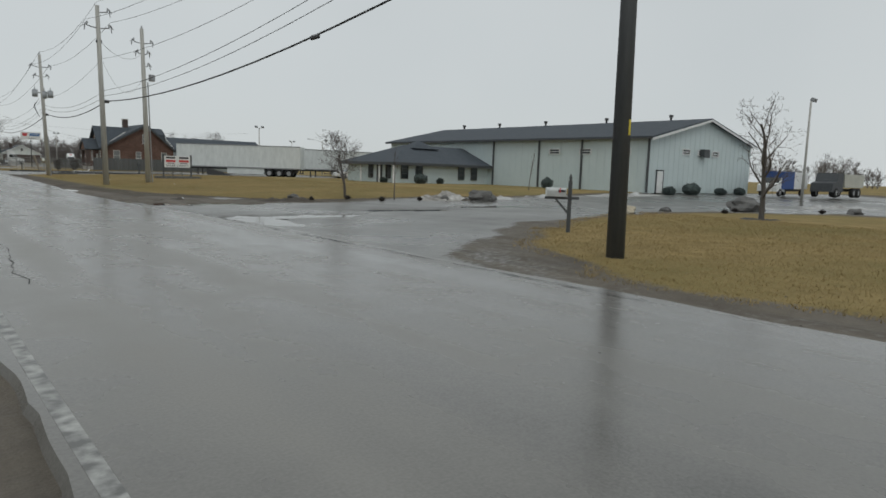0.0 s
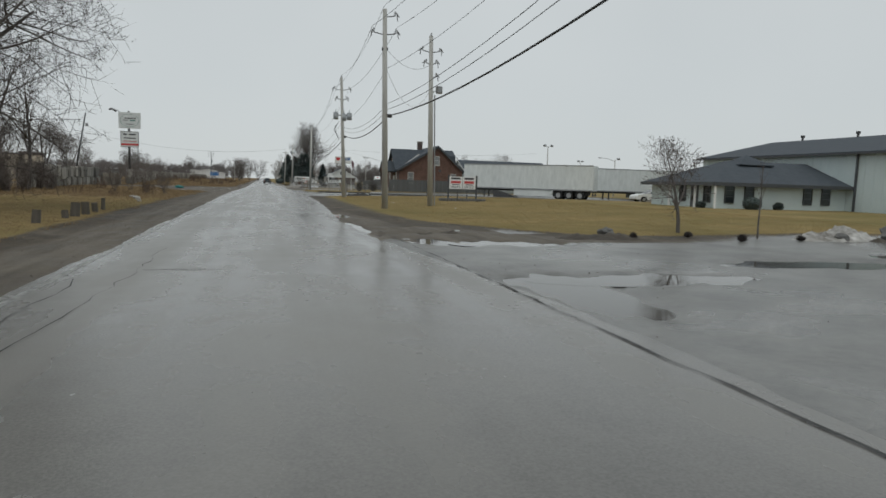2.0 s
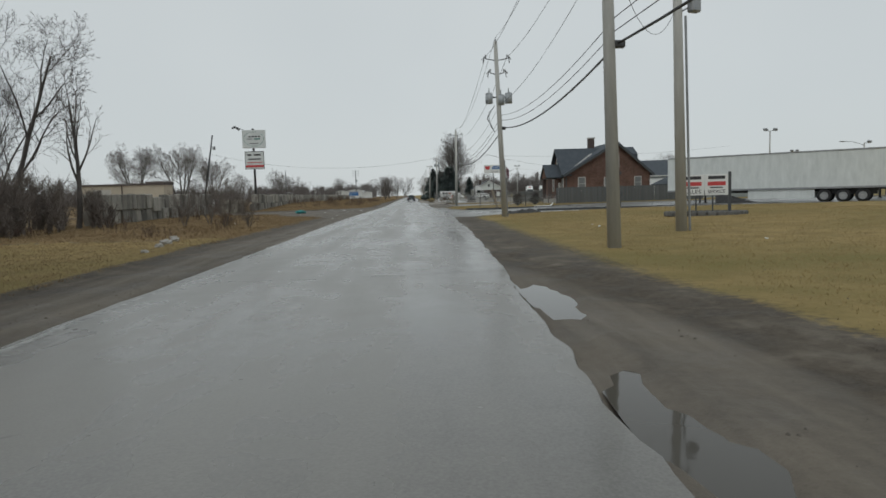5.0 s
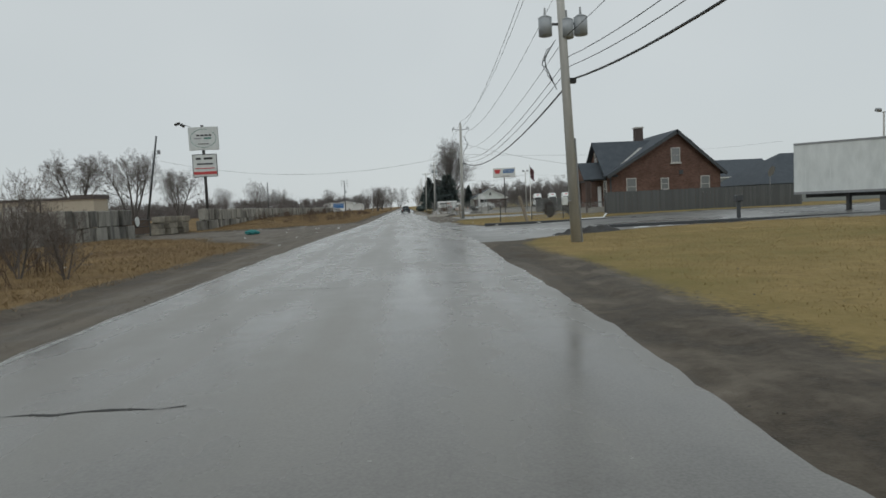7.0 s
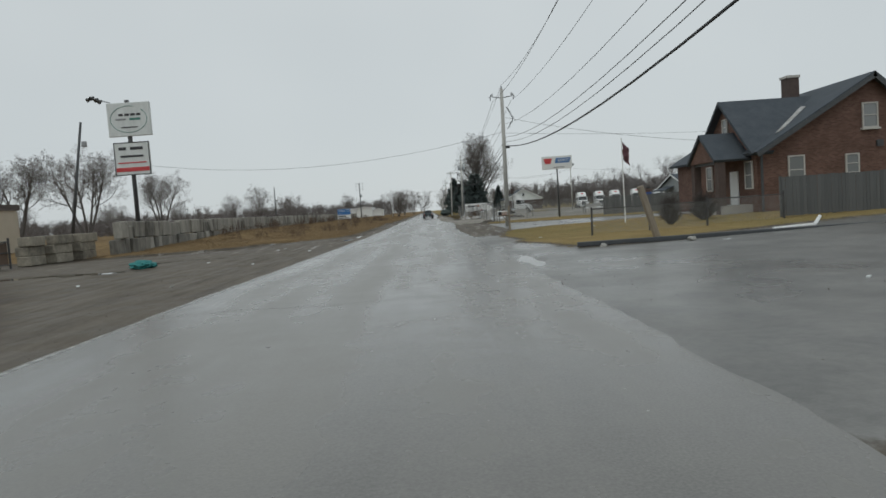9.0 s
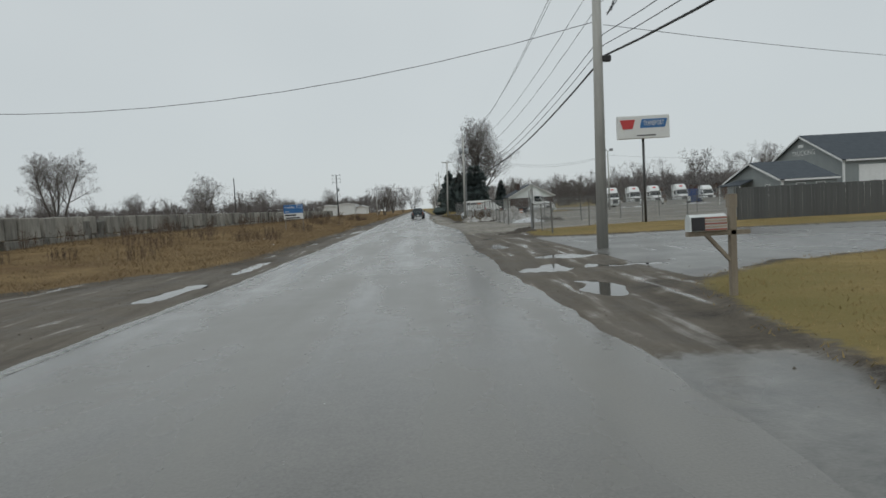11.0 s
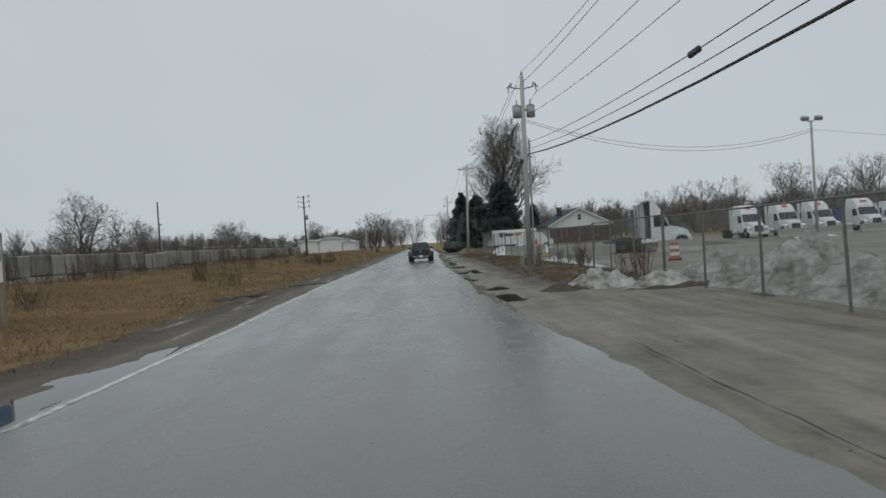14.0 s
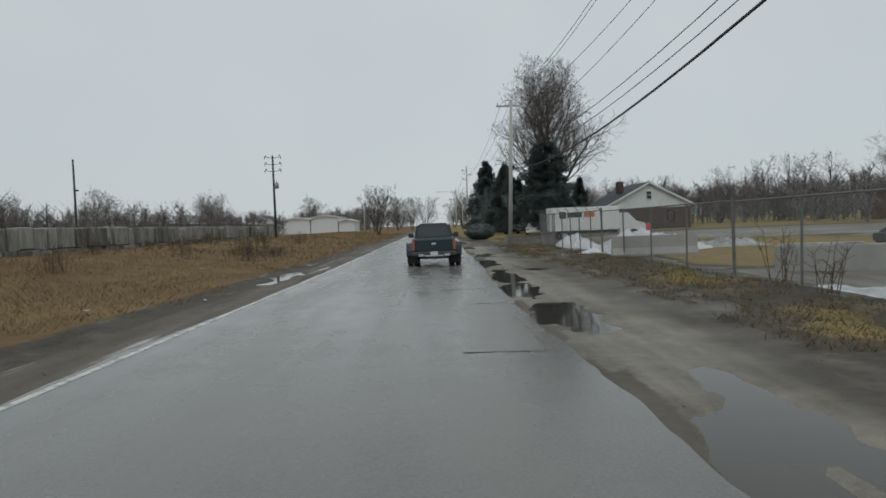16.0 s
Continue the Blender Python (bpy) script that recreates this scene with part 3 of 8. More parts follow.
def ground_fields(x, y):
    """Height and cover (grass, mud, paving, yard, straw) at arrays of places."""
    right = x > -1
    hump = 0.30 * ease(4.5, 24, x) * ease(27, 40, y) * (1 - ease(112, 132, y))
    z = hump - 0.035
    n1, n2, n3 = rough_noise(x, y, 1.3, 5), rough_noise(x, y, 7.0, 11), rough_noise(x * 1.3, y * 0.8, 0.75, 83)
    grass = wobbly(x, y, ISLAND) | wobbly(x, y, LAWN_ONE) | wobbly(x, y, LAWN_TWO, 0.4) | wobbly(x, y, LAWN_THREE, 0.3) | wobbly(x, y, FIELD_PATCH, 0.8)
    far_grass = (x > 45) | (y > 250) & (x > 7)
    strip = right & (x > 3.0 + 2.0 * n2) & (x < 7.6) & (y > 170) & (n3 > 0.41) & (n1 > 0.36)
    grass |= strip & (y < 300)
    ldrive = wobbly(x, y, LEFT_DRIVE, 0.8)
    edge = -7.7 + 1.3 * ease(95, 125, y) + 0.9 * (n2 - 0.47)
    field = (~right) & (x < edge) & ~ldrive
    short = field & (x > -17) & (y < 58 + 8 * n2)
    straw = field & ~short
    grass |= short
    paved = right & ~grass & ((y < 37) & (x < 95) | (y > 80) & (y < 112) & (x > 2.2) & (x < 45) | (y > 117) & (y < 140) & (x > 5.5) & (x < 45))
    bank = (np.hypot((x - 7.5) / 6.5, (y - 31.8) / 1.7) < 0.75 + 0.5 * n2) | (right & (y > 31) & (y < 80) & (x < 6))
    rim = right & (y < 19.5) & (np.hypot(x - 4.2, 0) < 1.6) & (y < 13)
    apron = wobbly(x, y, APRON, 0.35, 9) & ~grass
    paved &= ~(bank | rim | apron)
    yard = wobbly(x, y, YARD, 0.4) & ~grass
    mud = ~(grass | straw | paved | yard)
    mud &= ~((x > 45) | (x < -34))
    ruts = rough_noise(x, y * 0.07, 0.45, 61, 3)
    straw |= (x < -34)
    grass |= (x > 45) & ~yard & ~paved | (y > 252) & (x > 3)
    z = z + np.where(straw, 0.20 * (n2 - 0.4) + 0.08 * n1 + 0.10 * ease(-8, -14, x), 0)
    z = z + np.where(straw, 0.7 * ease(-10, -18.5, x) * ease(118, 150, y), 0)
    z = z + np.where(grass, 0.05 * n1 + 0.03, 0)
    z = z + np.where(mud, 0.09 * (n1 - 0.45) + 0.01 + 0.09 * (ruts - 0.45), 0)
    swept = rough_noise(np.hypot(x - 15.0, y - 6.5) * 5.0, np.arctan2(y - 6.5, x - 15.0) * 2.5, 1.6, 71, 3)
    z = z + np.where(apron, 0.11 * (swept - 0.42), 0)
    z = z + np.where(mud & bank & (y < 35) & (x > 3.5), 0.10 * ease(0.3, 0.6, n2), 0)
    z = z + np.where(yard, 0.03 * (n2 - 0.5), 0)
    for cx, cy, rx, ry in HOLLOWS:
        d = np.hypot((x - cx) / rx, (y - cy) / ry)
        z = np.where(d < 1.6, z - 0.085 * (1 - ease(0.55, 1.25, d + 0.8 * (n1 - 0.47) + 1.5 * (n3 - 0.47))), z)
    off = np.maximum(x - road_right(y), road_left(y) - x)
    z = np.where(off < 0.25, np.minimum(z, -0.035 - 0.02 * (off < 0)), z)
    return z, grass, mud, paved, yard, straw


def axis(fine_lo, fine_hi, step, lo, hi, grow=1.22):
    mid = list(np.arange(fine_lo, fine_hi + step / 2, step))
    up, s = [], step
    v = mid[-1]
    while v < hi:
        s *= grow
        v += s
        up.append(v)
    down, s, v = [], step, mid[0]
    while v > lo:
        s *= grow
        v -= s
        down.append(v)
    return np.array(down[::-1] + mid + up)


gx = axis(-9.0, 9.0, 0.2, -2600, 2600, 1.1)
gy = axis(-6.0, 222.0, 0.3, -1500, 3500, 1.12)
GX, GY = np.meshgrid(gx, gy)
gz, g_grass, g_mud, g_paved, g_yard, g_straw = ground_fields(GX, GY)
nx, ny = len(gx), len(gy)
idx = np.arange(nx * ny).reshape(ny, nx)
quads = np.stack([idx[:-1, :-1], idx[:-1, 1:], idx[1:, 1:], idx[1:, :-1]], -1).reshape(-1, 4)
ground_me = bpy.data.meshes.new("ground")
ground_me.from_pydata(np.stack([GX.ravel(), GY.ravel(), gz.ravel()], 1).tolist(), [], quads.tolist())


def spread_out(a, k, turns):
    """Soften a field by averaging it with its neighbours."""
    a = a.astype(float)
    for _ in range(turns):
        p = np.pad(a, k, mode="edge")
        a = sum(p[:, i:i + a.shape[1]] for i in range(2 * k + 1)) / (2 * k + 1)
        a = sum(a[i:i + a.shape[0] - 2 * k] for i in range(2 * k + 1)) / (2 * k + 1)
    return a


# plants thin out towards the verge, where dark wet earth shows
plants = spread_out(g_grass | g_straw, 3, 3)
lush = np.clip(plants * 1.5 - 0.35, 0, 1)
lush = np.where((GX > 2) & (GY > 38) & (GY < 79), lush * (0.25 + 0.75 * ease(3.0, 5.6, GX)), lush)
earth = np.clip(4 * plants * (1 - plants) * 1.15, 0, 1)
earth = np.where((GX > 2.9) & (GY > 36) & (GY < 79), np.maximum(earth, (1 - ease(4.4, 6.2, GX)) * ease(2.7, 3.4, GX)), earth)
earth = np.where((GX > 2.9) & (GX < 8.2) & (GY > 165) & (GY < 228), np.maximum(earth, ease(2.6, 3.9, GX) * (0.30 + 0.85 * rough_noise(GX, GY * 0.5, 1.1, 91))), earth)
earth = np.where((GX > 0) & (GY < 22), earth * 0.4, earth)
earth *= np.where((g_yard | g_paved) & ((GX < 2.6) | (GX > 8.2) | (GY < 172)), 0.3, 1.0)
swept_mud = spread_out(wobbly(GX, GY, APRON, 0.35, 9), 1, 2)
earth *= 1 - 0.85 * swept_mud
g_paved = np.maximum(spread_out(g_paved, 1, 2), 0.5 * swept_mud * (1 - plants))
g_grass, g_straw = spread_out(g_grass, 1, 1) * lush, spread_out(g_straw, 1, 1) * lush
for nm, chans in (("cover", (g_grass, g_mud, g_paved)), ("cover_more", (g_yard, g_straw, earth))):
    at = ground_me.color_attributes.new(nm, "FLOAT_COLOR", "POINT")
    col = np.ones((nx * ny, 4), np.float32)
    for i, c in enumerate(chans):
        col[:, i] = c.ravel()
    at.data.foreach_set("color", col.ravel())
ground_me.polygons.foreach_set("use_smooth", [True] * len(ground_me.polygons))


def ground_material():
    m = bpy.data.materials.new("verge_and_lots")
    m.use_nodes = True
    n, l = m.node_tree.nodes, m.node_tree.links
    p = n["Principled BSDF"]
    geo = n.new("ShaderNodeNewGeometry")

    def tex(scale, detail=4.0, rough=0.6):
        t = n.new("ShaderNodeTexNoise")
        t.inputs["Scale"].default_value, t.inputs["Detail"].default_value, t.inputs["Roughness"].default_value = scale, detail, rough
        l.new(geo.outputs["Position"], t.inputs["Vector"])
        return t.outputs["Fac"]

    broad, mid, fine, tiny = tex(0.12), tex(0.9), tex(7.0), tex(38.0)
    drag = n.new("ShaderNodeMapping")
    drag.inputs["Scale"].default_value = (1.0, 0.09, 1.0)
    l.new(geo.outputs["Position"], drag.inputs["Vector"])
    tr = n.new("ShaderNodeTexNoise")
    tr.inputs["Scale"].default_value, tr.inputs["Detail"].default_value = 2.6, 4.0
    l.new(drag.outputs["Vector"], tr.inputs["Vector"])
    tracks = tr.outputs["Fac"]

    def rng(v, a, b, lo=0.0, hi=1.0):
        r = n.new("ShaderNodeMapRange")
        for k, q in zip(("From Min", "From Max", "To Min", "To Max"), (a, b, lo, hi)):
            r.inputs[k].default_value = q
        l.new(v, r.inputs["Value"])
        return r.outputs["Result"]

    def mix(f, a, b):
        x = n.new("ShaderNodeMix")
        x.data_type = "RGBA"
        for k, q in (("Factor", f), ("A", a), ("B", b)):
            if isinstance(q, tuple):
                x.inputs[k].default_value = (*q, 1)
            else:
                l.new(q, x.inputs[k])
        return x.outputs["Result"]

    def add(a, b, k):
        x = n.new("ShaderNodeMath")
        x.operation = "MULTIPLY_ADD"
        l.new(b, x.inputs[0])
        x.inputs[1].default_value = k
        l.new(a, x.inputs[2])
        return x.outputs[0]

    speck = add(mid, fine, 0.6)
    speck2 = add(speck, tiny, 0.5)
    turf = mix(rng(speck2, 0.75, 1.35), (0.19, 0.142, 0.060), (0.37, 0.275, 0.125))
    turf = mix(rng(broad, 0.42, 0.66), turf, (0.195, 0.162, 0.064))
    strawc = mix(rng(speck2, 0.7, 1.35), (0.085, 0.054, 0.025), (0.31, 0.218, 0.108))
    strawc = mix(rng(add(broad, mid, 0.5), 0.72, 0.92), strawc, (0.135, 0.085, 0.044))
    mudc = mix(rng(add(tracks, speck2, 0.6), 0.75, 1.5), (0.07, 0.061, 0.05), (0.21, 0.185, 0.152))
    pavec = mix(rng(speck2, 0.85, 1.3), (0.095, 0.095, 0.09), (0.19, 0.185, 0.172))
    yardc = mix(rng(add(tracks, speck2, 0.8), 1.0, 1.62), (0.10, 0.090, 0.072), (0.29, 0.262, 0.215))
    c1, c2 = n.new("ShaderNodeAttribute"), n.new("ShaderNodeAttribute")
    c1.attribute_name, c2.attribute_name = "cover", "cover_more"
    s1, s2 = n.new("ShaderNodeSeparateColor"), n.new("ShaderNodeSeparateColor")
    l.new(c1.outputs["Color"], s1.inputs["Color"])
    l.new(c2.outputs["Color"], s2.inputs["Color"])

    def mask(v):
        return rng(add(v, fine, 0.7), 0.72, 1.0)
    paved, grass, yard, straw = mask(s1.outputs["Blue"]), mask(s1.outputs["Red"]), mask(s2.outputs["Red"]), mask(s2.outputs["Green"])
    col = mix(paved, mudc, pavec)
    col = mix(yard, col, yardc)
    soilc = mix(rng(speck2, 0.8, 1.3), (0.038, 0.031, 0.023), (0.125, 0.103, 0.078))
    soilc = mix(rng(add(mid, broad, 0.6), 0.78, 1.0), soilc, mudc)
    col = mix(rng(add(s2.outputs["Blue"], fine, 0.5), 0.45, 0.95), col, soilc)
    col = mix(straw, col, strawc)
    col = mix(grass, col, turf)
    l.new(col, p.inputs["Base Color"])

    def num(f, a, b):
        x = n.new("ShaderNodeMix")
        for k, q in (("Factor", f), ("A", a), ("B", b)):
            if isinstance(q, float):
                x.inputs[k].default_value = q
            else:
                l.new(q, x.inputs[k])
        return x.outputs["Result"]
    wet = rng(broad, 0.35, 0.65, 0.20, 0.46)
    rgh = num(paved, rng(mid, 0.42, 0.6, 0.62, 0.9), wet)
    rgh = num(yard, rgh, rng(broad, 0.35, 0.65, 0.36, 0.62))
    place = n.new("ShaderNodeSeparateXYZ")
    l.new(geo.outputs["Position"], place.inputs[0])
    film = num(rng(place.outputs["Y"], 104, 116), 0.0, rng(add(add(tracks, mid, 0.3), broad, 0.35), 0.93, 1.04))
    film = num(grass, num(straw, num(yard, film, 0.0), 0.0), 0.0)
    rgh = num(film, rgh, 0.14)
    rgh = num(straw, rgh, 0.95)
    rgh = num(grass, rgh, 0.95)
    l.new(rgh, p.inputs["Roughness"])
    l.new(num(grass, num(straw, num(paved, rng(film, 0, 1, 0.18, 0.5), 0.5), 0.12), 0.12), p.inputs["Specular IOR Level"])
    bp = n.new("ShaderNodeBump")
    bp.inputs["Distance"].default_value = 0.05
    relief = num(straw, num(paved, rng(mid, 0, 1, 0.55, 0.75), 0.12), 0.7)
    l.new(num(film, relief, 0.05), bp.inputs["Strength"])
    l.new(speck2, bp.inputs["Height"])
    l.new(bp.outputs["Normal"], p.inputs["Normal"])
    return m


ground_me.materials.append(ground_material())
ground = tagged(new("ground", ground_me), "flat ground of dormant tan grass, muddy verges and wet lots", "ground", kind="structure")


def ground_z(x, y):
    return float(ground_fields(np.array([float(x)]), np.array([float(y)]))[0][0])


# road: wet asphalt with worn paint, cracks and ragged edges
def road_material():
    m = bpy.data.materials.new("wet_asphalt")
    m.use_nodes = True
    n, l = m.node_tree.nodes, m.node_tree.links
    p = n["Principled BSDF"]
    geo = n.new("ShaderNodeNewGeometry")
    mp = n.new("ShaderNodeMapping")
    mp.inputs["Scale"].default_value = (1.0, 0.12, 1.0)
    l.new(geo.outputs["Position"], mp.inputs["Vector"])

    def tex(v, scale, detail=4.0):
        t = n.new("ShaderNodeTexNoise")
        t.inputs["Scale"].default_value, t.inputs["Detail"].default_value = scale, detail
        l.new(v, t.inputs["Vector"])
        return t.outputs["Fac"]

    def rng(v, a, b, lo=0.0, hi=1.0):
        r = n.new("ShaderNodeMapRange")
        for k, q in zip(("From Min", "From Max", "To Min", "To Max"), (a, b, lo, hi)):
            r.inputs[k].default_value = q
        l.new(v, r.inputs["Value"])
        return r.outputs["Result"]

    def math2(op, a, b):
        x = n.new("ShaderNodeMath")
        x.operation = op
        for i, q in enumerate((a, b)):
            if isinstance(q, float):
                x.inputs[i].default_value = q
            else:
                l.new(q, x.inputs[i])
        return x.outputs[0]
    streak, patch, grit = tex(mp.outputs["Vector"], 1.1), tex(geo.outputs["Position"], 0.35), tex(geo.outputs["Position"], 45.0, 2.0)
    lanes = n.new("ShaderNodeMapping")
    lanes.inputs["Scale"].default_value = (0.62, 0.006, 1.0)
    l.new(geo.outputs["Position"], lanes.inputs["Vector"])
    worn = tex(lanes.outputs["Vector"], 1.0, 3.0)
    blot = tex(geo.outputs["Position"], 1.6, 6.0)
    v = math2("ADD", math2("ADD", math2("MULTIPLY", worn, 0.9), math2("MULTIPLY", blot, 0.35)), math2("SUBTRACT", math2("MULTIPLY", streak, 0.6), 0.62))
    v = math2("ADD", v, math2("ADD", math2("MULTIPLY", patch, 0.5), math2("MULTIPLY", grit, 0.55)))
    mix = n.new("ShaderNodeMix")
    mix.data_type = "RGBA"
    mix.inputs["A"].default_value, mix.inputs["B"].default_value = (0.108, 0.105, 0.098, 1), (0.22, 0.212, 0.195, 1)
    l.new(rng(v, 0.5, 1.15), mix.inputs["Factor"])
    vor = n.new("ShaderNodeTexVoronoi")
    vor.feature = "DISTANCE_TO_EDGE"
    vor.inputs["Scale"].default_value = 0.23
    warp = n.new("ShaderNodeVectorMath")
    warp.operation = "MULTIPLY_ADD"
    tn = n.new("ShaderNodeTexNoise")
    tn.inputs["Scale"].default_value = 0.9
    l.new(geo.outputs["Position"], tn.inputs["Vector"])
    l.new(tn.outputs["Color"], warp.inputs[0])
    warp.inputs[1].default_value = (1.2, 1.2, 1.2)
    l.new(geo.outputs["Position"], warp.inputs[2])
    l.new(warp.outputs["Vector"], vor.inputs["Vector"])
    crack = math2("MULTIPLY", rng(vor.outputs["Distance"], 0.0, 0.005, 1.0, 0.0), rng(patch, 0.66, 0.72))
    dark = n.new("ShaderNodeMix")
    dark.data_type = "RGBA"
    dark.inputs["B"].default_value = (0.02, 0.02, 0.02, 1)
    l.new(mix.outputs["Result"], dark.inputs["A"])
    l.new(crack, dark.inputs["Factor"])
    l.new(dark.outputs["Result"], p.inputs["Base Color"])
    l.new(rng(math2("ADD", math2("ADD", streak, worn), math2("MULTIPLY", math2("ADD", patch, blot), 0.5)), 1.15, 1.85, 0.13, 0.40), p.inputs["Roughness"])
    bp = n.new("ShaderNodeBump")
    bp.inputs["Strength"].default_value, bp.inputs["Distance"].default_value = 0.16, 0.006
    l.new(math2("SUBTRACT", grit, crack), bp.inputs["Height"])
    l.new(bp.outputs["Normal"], p.inputs["Normal"])
    return m


def paint_material(name, colour, wear):
    m = bpy.data.materials.new(name)
    m.use_nodes = True
    n, l = m.node_tree.nodes, m.node_tree.links
    p = n["Principled BSDF"]
    geo, t, r, mix = n.new("ShaderNodeNewGeometry"), n.new("ShaderNodeTexNoise"), n.new("ShaderNodeMapRange"), n.new("ShaderNodeMix")
    t.inputs["Scale"].default_value, t.inputs["Detail"].default_value = 7.0, 8
    l.new(geo.outputs["Position"], t.inputs["Vector"])
    r.inputs["From Min"].default_value, r.inputs["From Max"].default_value = wear - 0.13, wear + 0.13
    l.new(t.outputs["Fac"], r.inputs["Value"])
    mix.data_type = "RGBA"
    mix.inputs["A"].default_value, mix.inputs["B"].default_value = (0.12, 0.12, 0.115, 1), (*colour, 1)
    l.new(r.outputs["Result"], mix.inputs["Factor"])
    l.new(mix.outputs["Result"], p.inputs["Base Color"])
    p.inputs["Roughness"].default_value = 0.4
    return m


def crown(x):
    return 0.035 - 0.0016 * (x + 1.0) ** 2


ry = np.concatenate([np.arange(-40, 230, 0.25), np.array([235, 245, 260, 280, 310, 350, 400, 500, 700, 1000, 1600, 2600])])
rk = 26
jl = (rough_noise(ry, ry * 0 + 3, 0.8, 21) - 0.47) * 0.16 + (rough_noise(ry, ry * 0, 5.0, 22) - 0.47) * 0.25
jr = (rough_noise(ry, ry * 0 + 9, 0.7, 23) - 0.47) * 0.22 + (rough_noise(ry, ry * 0, 4.0, 24) - 0.47) * 0.2
u = np.linspace(0, 1, rk)
RX = (road_left(ry) + jl)[:, None] * (1 - u) + (road_right(ry) + jr)[:, None] * u
RZ = crown(RX)
RZ[:, 0], RZ[:, -1] = -0.06, -0.06
RX[:, 1], RX[:, -2] = RX[:, 0] + 0.04, RX[:, -1] - 0.04
rv = np.stack([RX, np.repeat(ry[:, None], rk, 1), RZ], -1).reshape(-1, 3)
ri = np.arange(len(ry) * rk).reshape(len(ry), rk)
rq = np.stack([ri[:-1, :-1], ri[:-1, 1:], ri[1:, 1:], ri[1:, :-1]], -1).reshape(-1, 4)
road_me = bpy.data.meshes.new("road")
road_me.from_pydata(rv.tolist(), [], rq.tolist())
road_me.materials.append(road_material())
road = tagged(new("road", road_me), "two-lane wet grey asphalt road with ragged cracked edges", "road", kind="structure")


def ribbon(path, w, lift=0.004, jitter=0.0, seed=0):
    rnd = random.Random(seed)
    v, f = [], []
    for i, (x, y) in enumerate(path):
        x2, y2 = path[min(i + 1, len(path) - 1)]
        x1, y1 = path[max(i - 1, 0)]
        d = Vector((x2 - x1, y2 - y1)).normalized()
        ww = w * (1 + jitter * rnd.uniform(-1, 1)) / 2
        for s in (-1, 1):
            px, py = x - s * d.y * ww, y + s * d.x * ww
            v.append((px, py, crown(px) + lift))
        if i:
            f.append((2 * i - 2, 2 * i - 1, 2 * i + 1, 2 * i))
    return v, [], f


white_line, worn_line = paint_material("road_paint", (0.62, 0.62, 0.58), 0.42), paint_material("worn_road_paint", (0.42, 0.42, 0.40), 0.53)
part("edge_line", ribbon([(road_left(y) + 0.17, y) for y in np.arange(158, 420, 0.5)], 0.11), white_line, road, "thin white painted edge line")
part("edge_line", ribbon([(road_left(y) + 0.17, y) for y in np.arange(-20, 158, 0.5)], 0.11), worn_line, road, "worn faint white edge line")
for y0 in (181.5, 193.7, 205.9, 218.1):
    part("lane_dash", ribbon([(-0.85, y0 + k * 0.5) for k in range(7)], 0.09), worn_line, road, "short worn white lane dash")
crack_dark = surf("crack_shadow", (0.03, 0.03, 0.03), (0.06, 0.06, 0.058), 5, 0.9)
rnd = random.Random(4)
for y0, x0, x1 in ((31.8, -4.6, 1.2), (46, -4.4, 1.8), (66.5, -4.5, 2.2), (88, -4.4, 2.3), (151.5, -4.3, 2.2), (172.6, -4.3, 1.7)):
    xs = np.linspace(x0, x1, 22)
    yy0 = y0
    path = []
    for x in xs:
        yy0 += rnd.uniform(-0.16, 0.16)
        path.append((x, yy0))
    part("crack", ribbon(path, 0.012, 0.003, 0.8, int(y0)), crack_dark, road)
for x0, y0, y1 in ((-4.3, 13, 28.3), (-4.6, 17, 24), (1.2, 168, 174)):
    path, x = [], x0
    for y in np.arange(y0, y1, 0.35):
        x += rnd.uniform(-0.07, 0.07) + 0.02 * (x0 - x)
        path.append((x, y))
    part("crack", ribbon(path, 0.011, 0.003, 0.9, int(y0) + 7), crack_dark, road)
# the seam where the drive meets the road, and the joint down the side drive
for path in ([(1.78, y) for y in np.arange(8, 34, 0.4)], [(2.93, y) for y in np.arange(141, 161, 0.4)]):
    part("crack", ribbon([(x + rnd.uniform(-0.03, 0.03), y) for x, y in path], 0.03, 0.012, 0.8, 9), crack_dark, road)

# short cross cracks in the near lane by the yard
for y0, x0, x1 in ((176.5, 0.4, 1.5), (183.2, -0.3, 1.6), (188.6, 0.2, 1.4), (193.4, 0.5, 1.3), (196.3, 0.1, 1.6), (200.4, 0.6, 1.6), (205.2, 0.2, 1.5), (211.0, 0.4, 1.6), (58.5, -3.9, -2.2), (24.5, -3.8, -2.6)):
    path = [(x, y0 + rnd.uniform(-0.05, 0.05)) for x in np.linspace(x0, x1, 9)]
    part("crack", ribbon(path, 0.035, 0.003, 0.9, int(y0 * 3)), crack_dark, road)

# puddles lie in the hollows
for i, (cx, cy, rx, ryy) in enumerate(HOLLOWS):
    ring = [(cx + 1.25 * rx * math.cos(a), cy + 1.25 * ryy * math.sin(a), 0) for a in np.linspace(0, 2 * math.pi, 24, endpoint=False)]
    level = ground_z(cx, cy) + 0.035 + 0.0017 * (i % 7)
    bm = bmesh.new()
    bm.faces.new([bm.verts.new((x - cx, y - cy, 0)) for x, y, _ in ring])
    pd = part("puddle", bm, M["water"], at=pose(cx, cy, level))
    tagged(pd, "shallow brown puddle in the muddy roadside", "puddle", "roadside puddles")


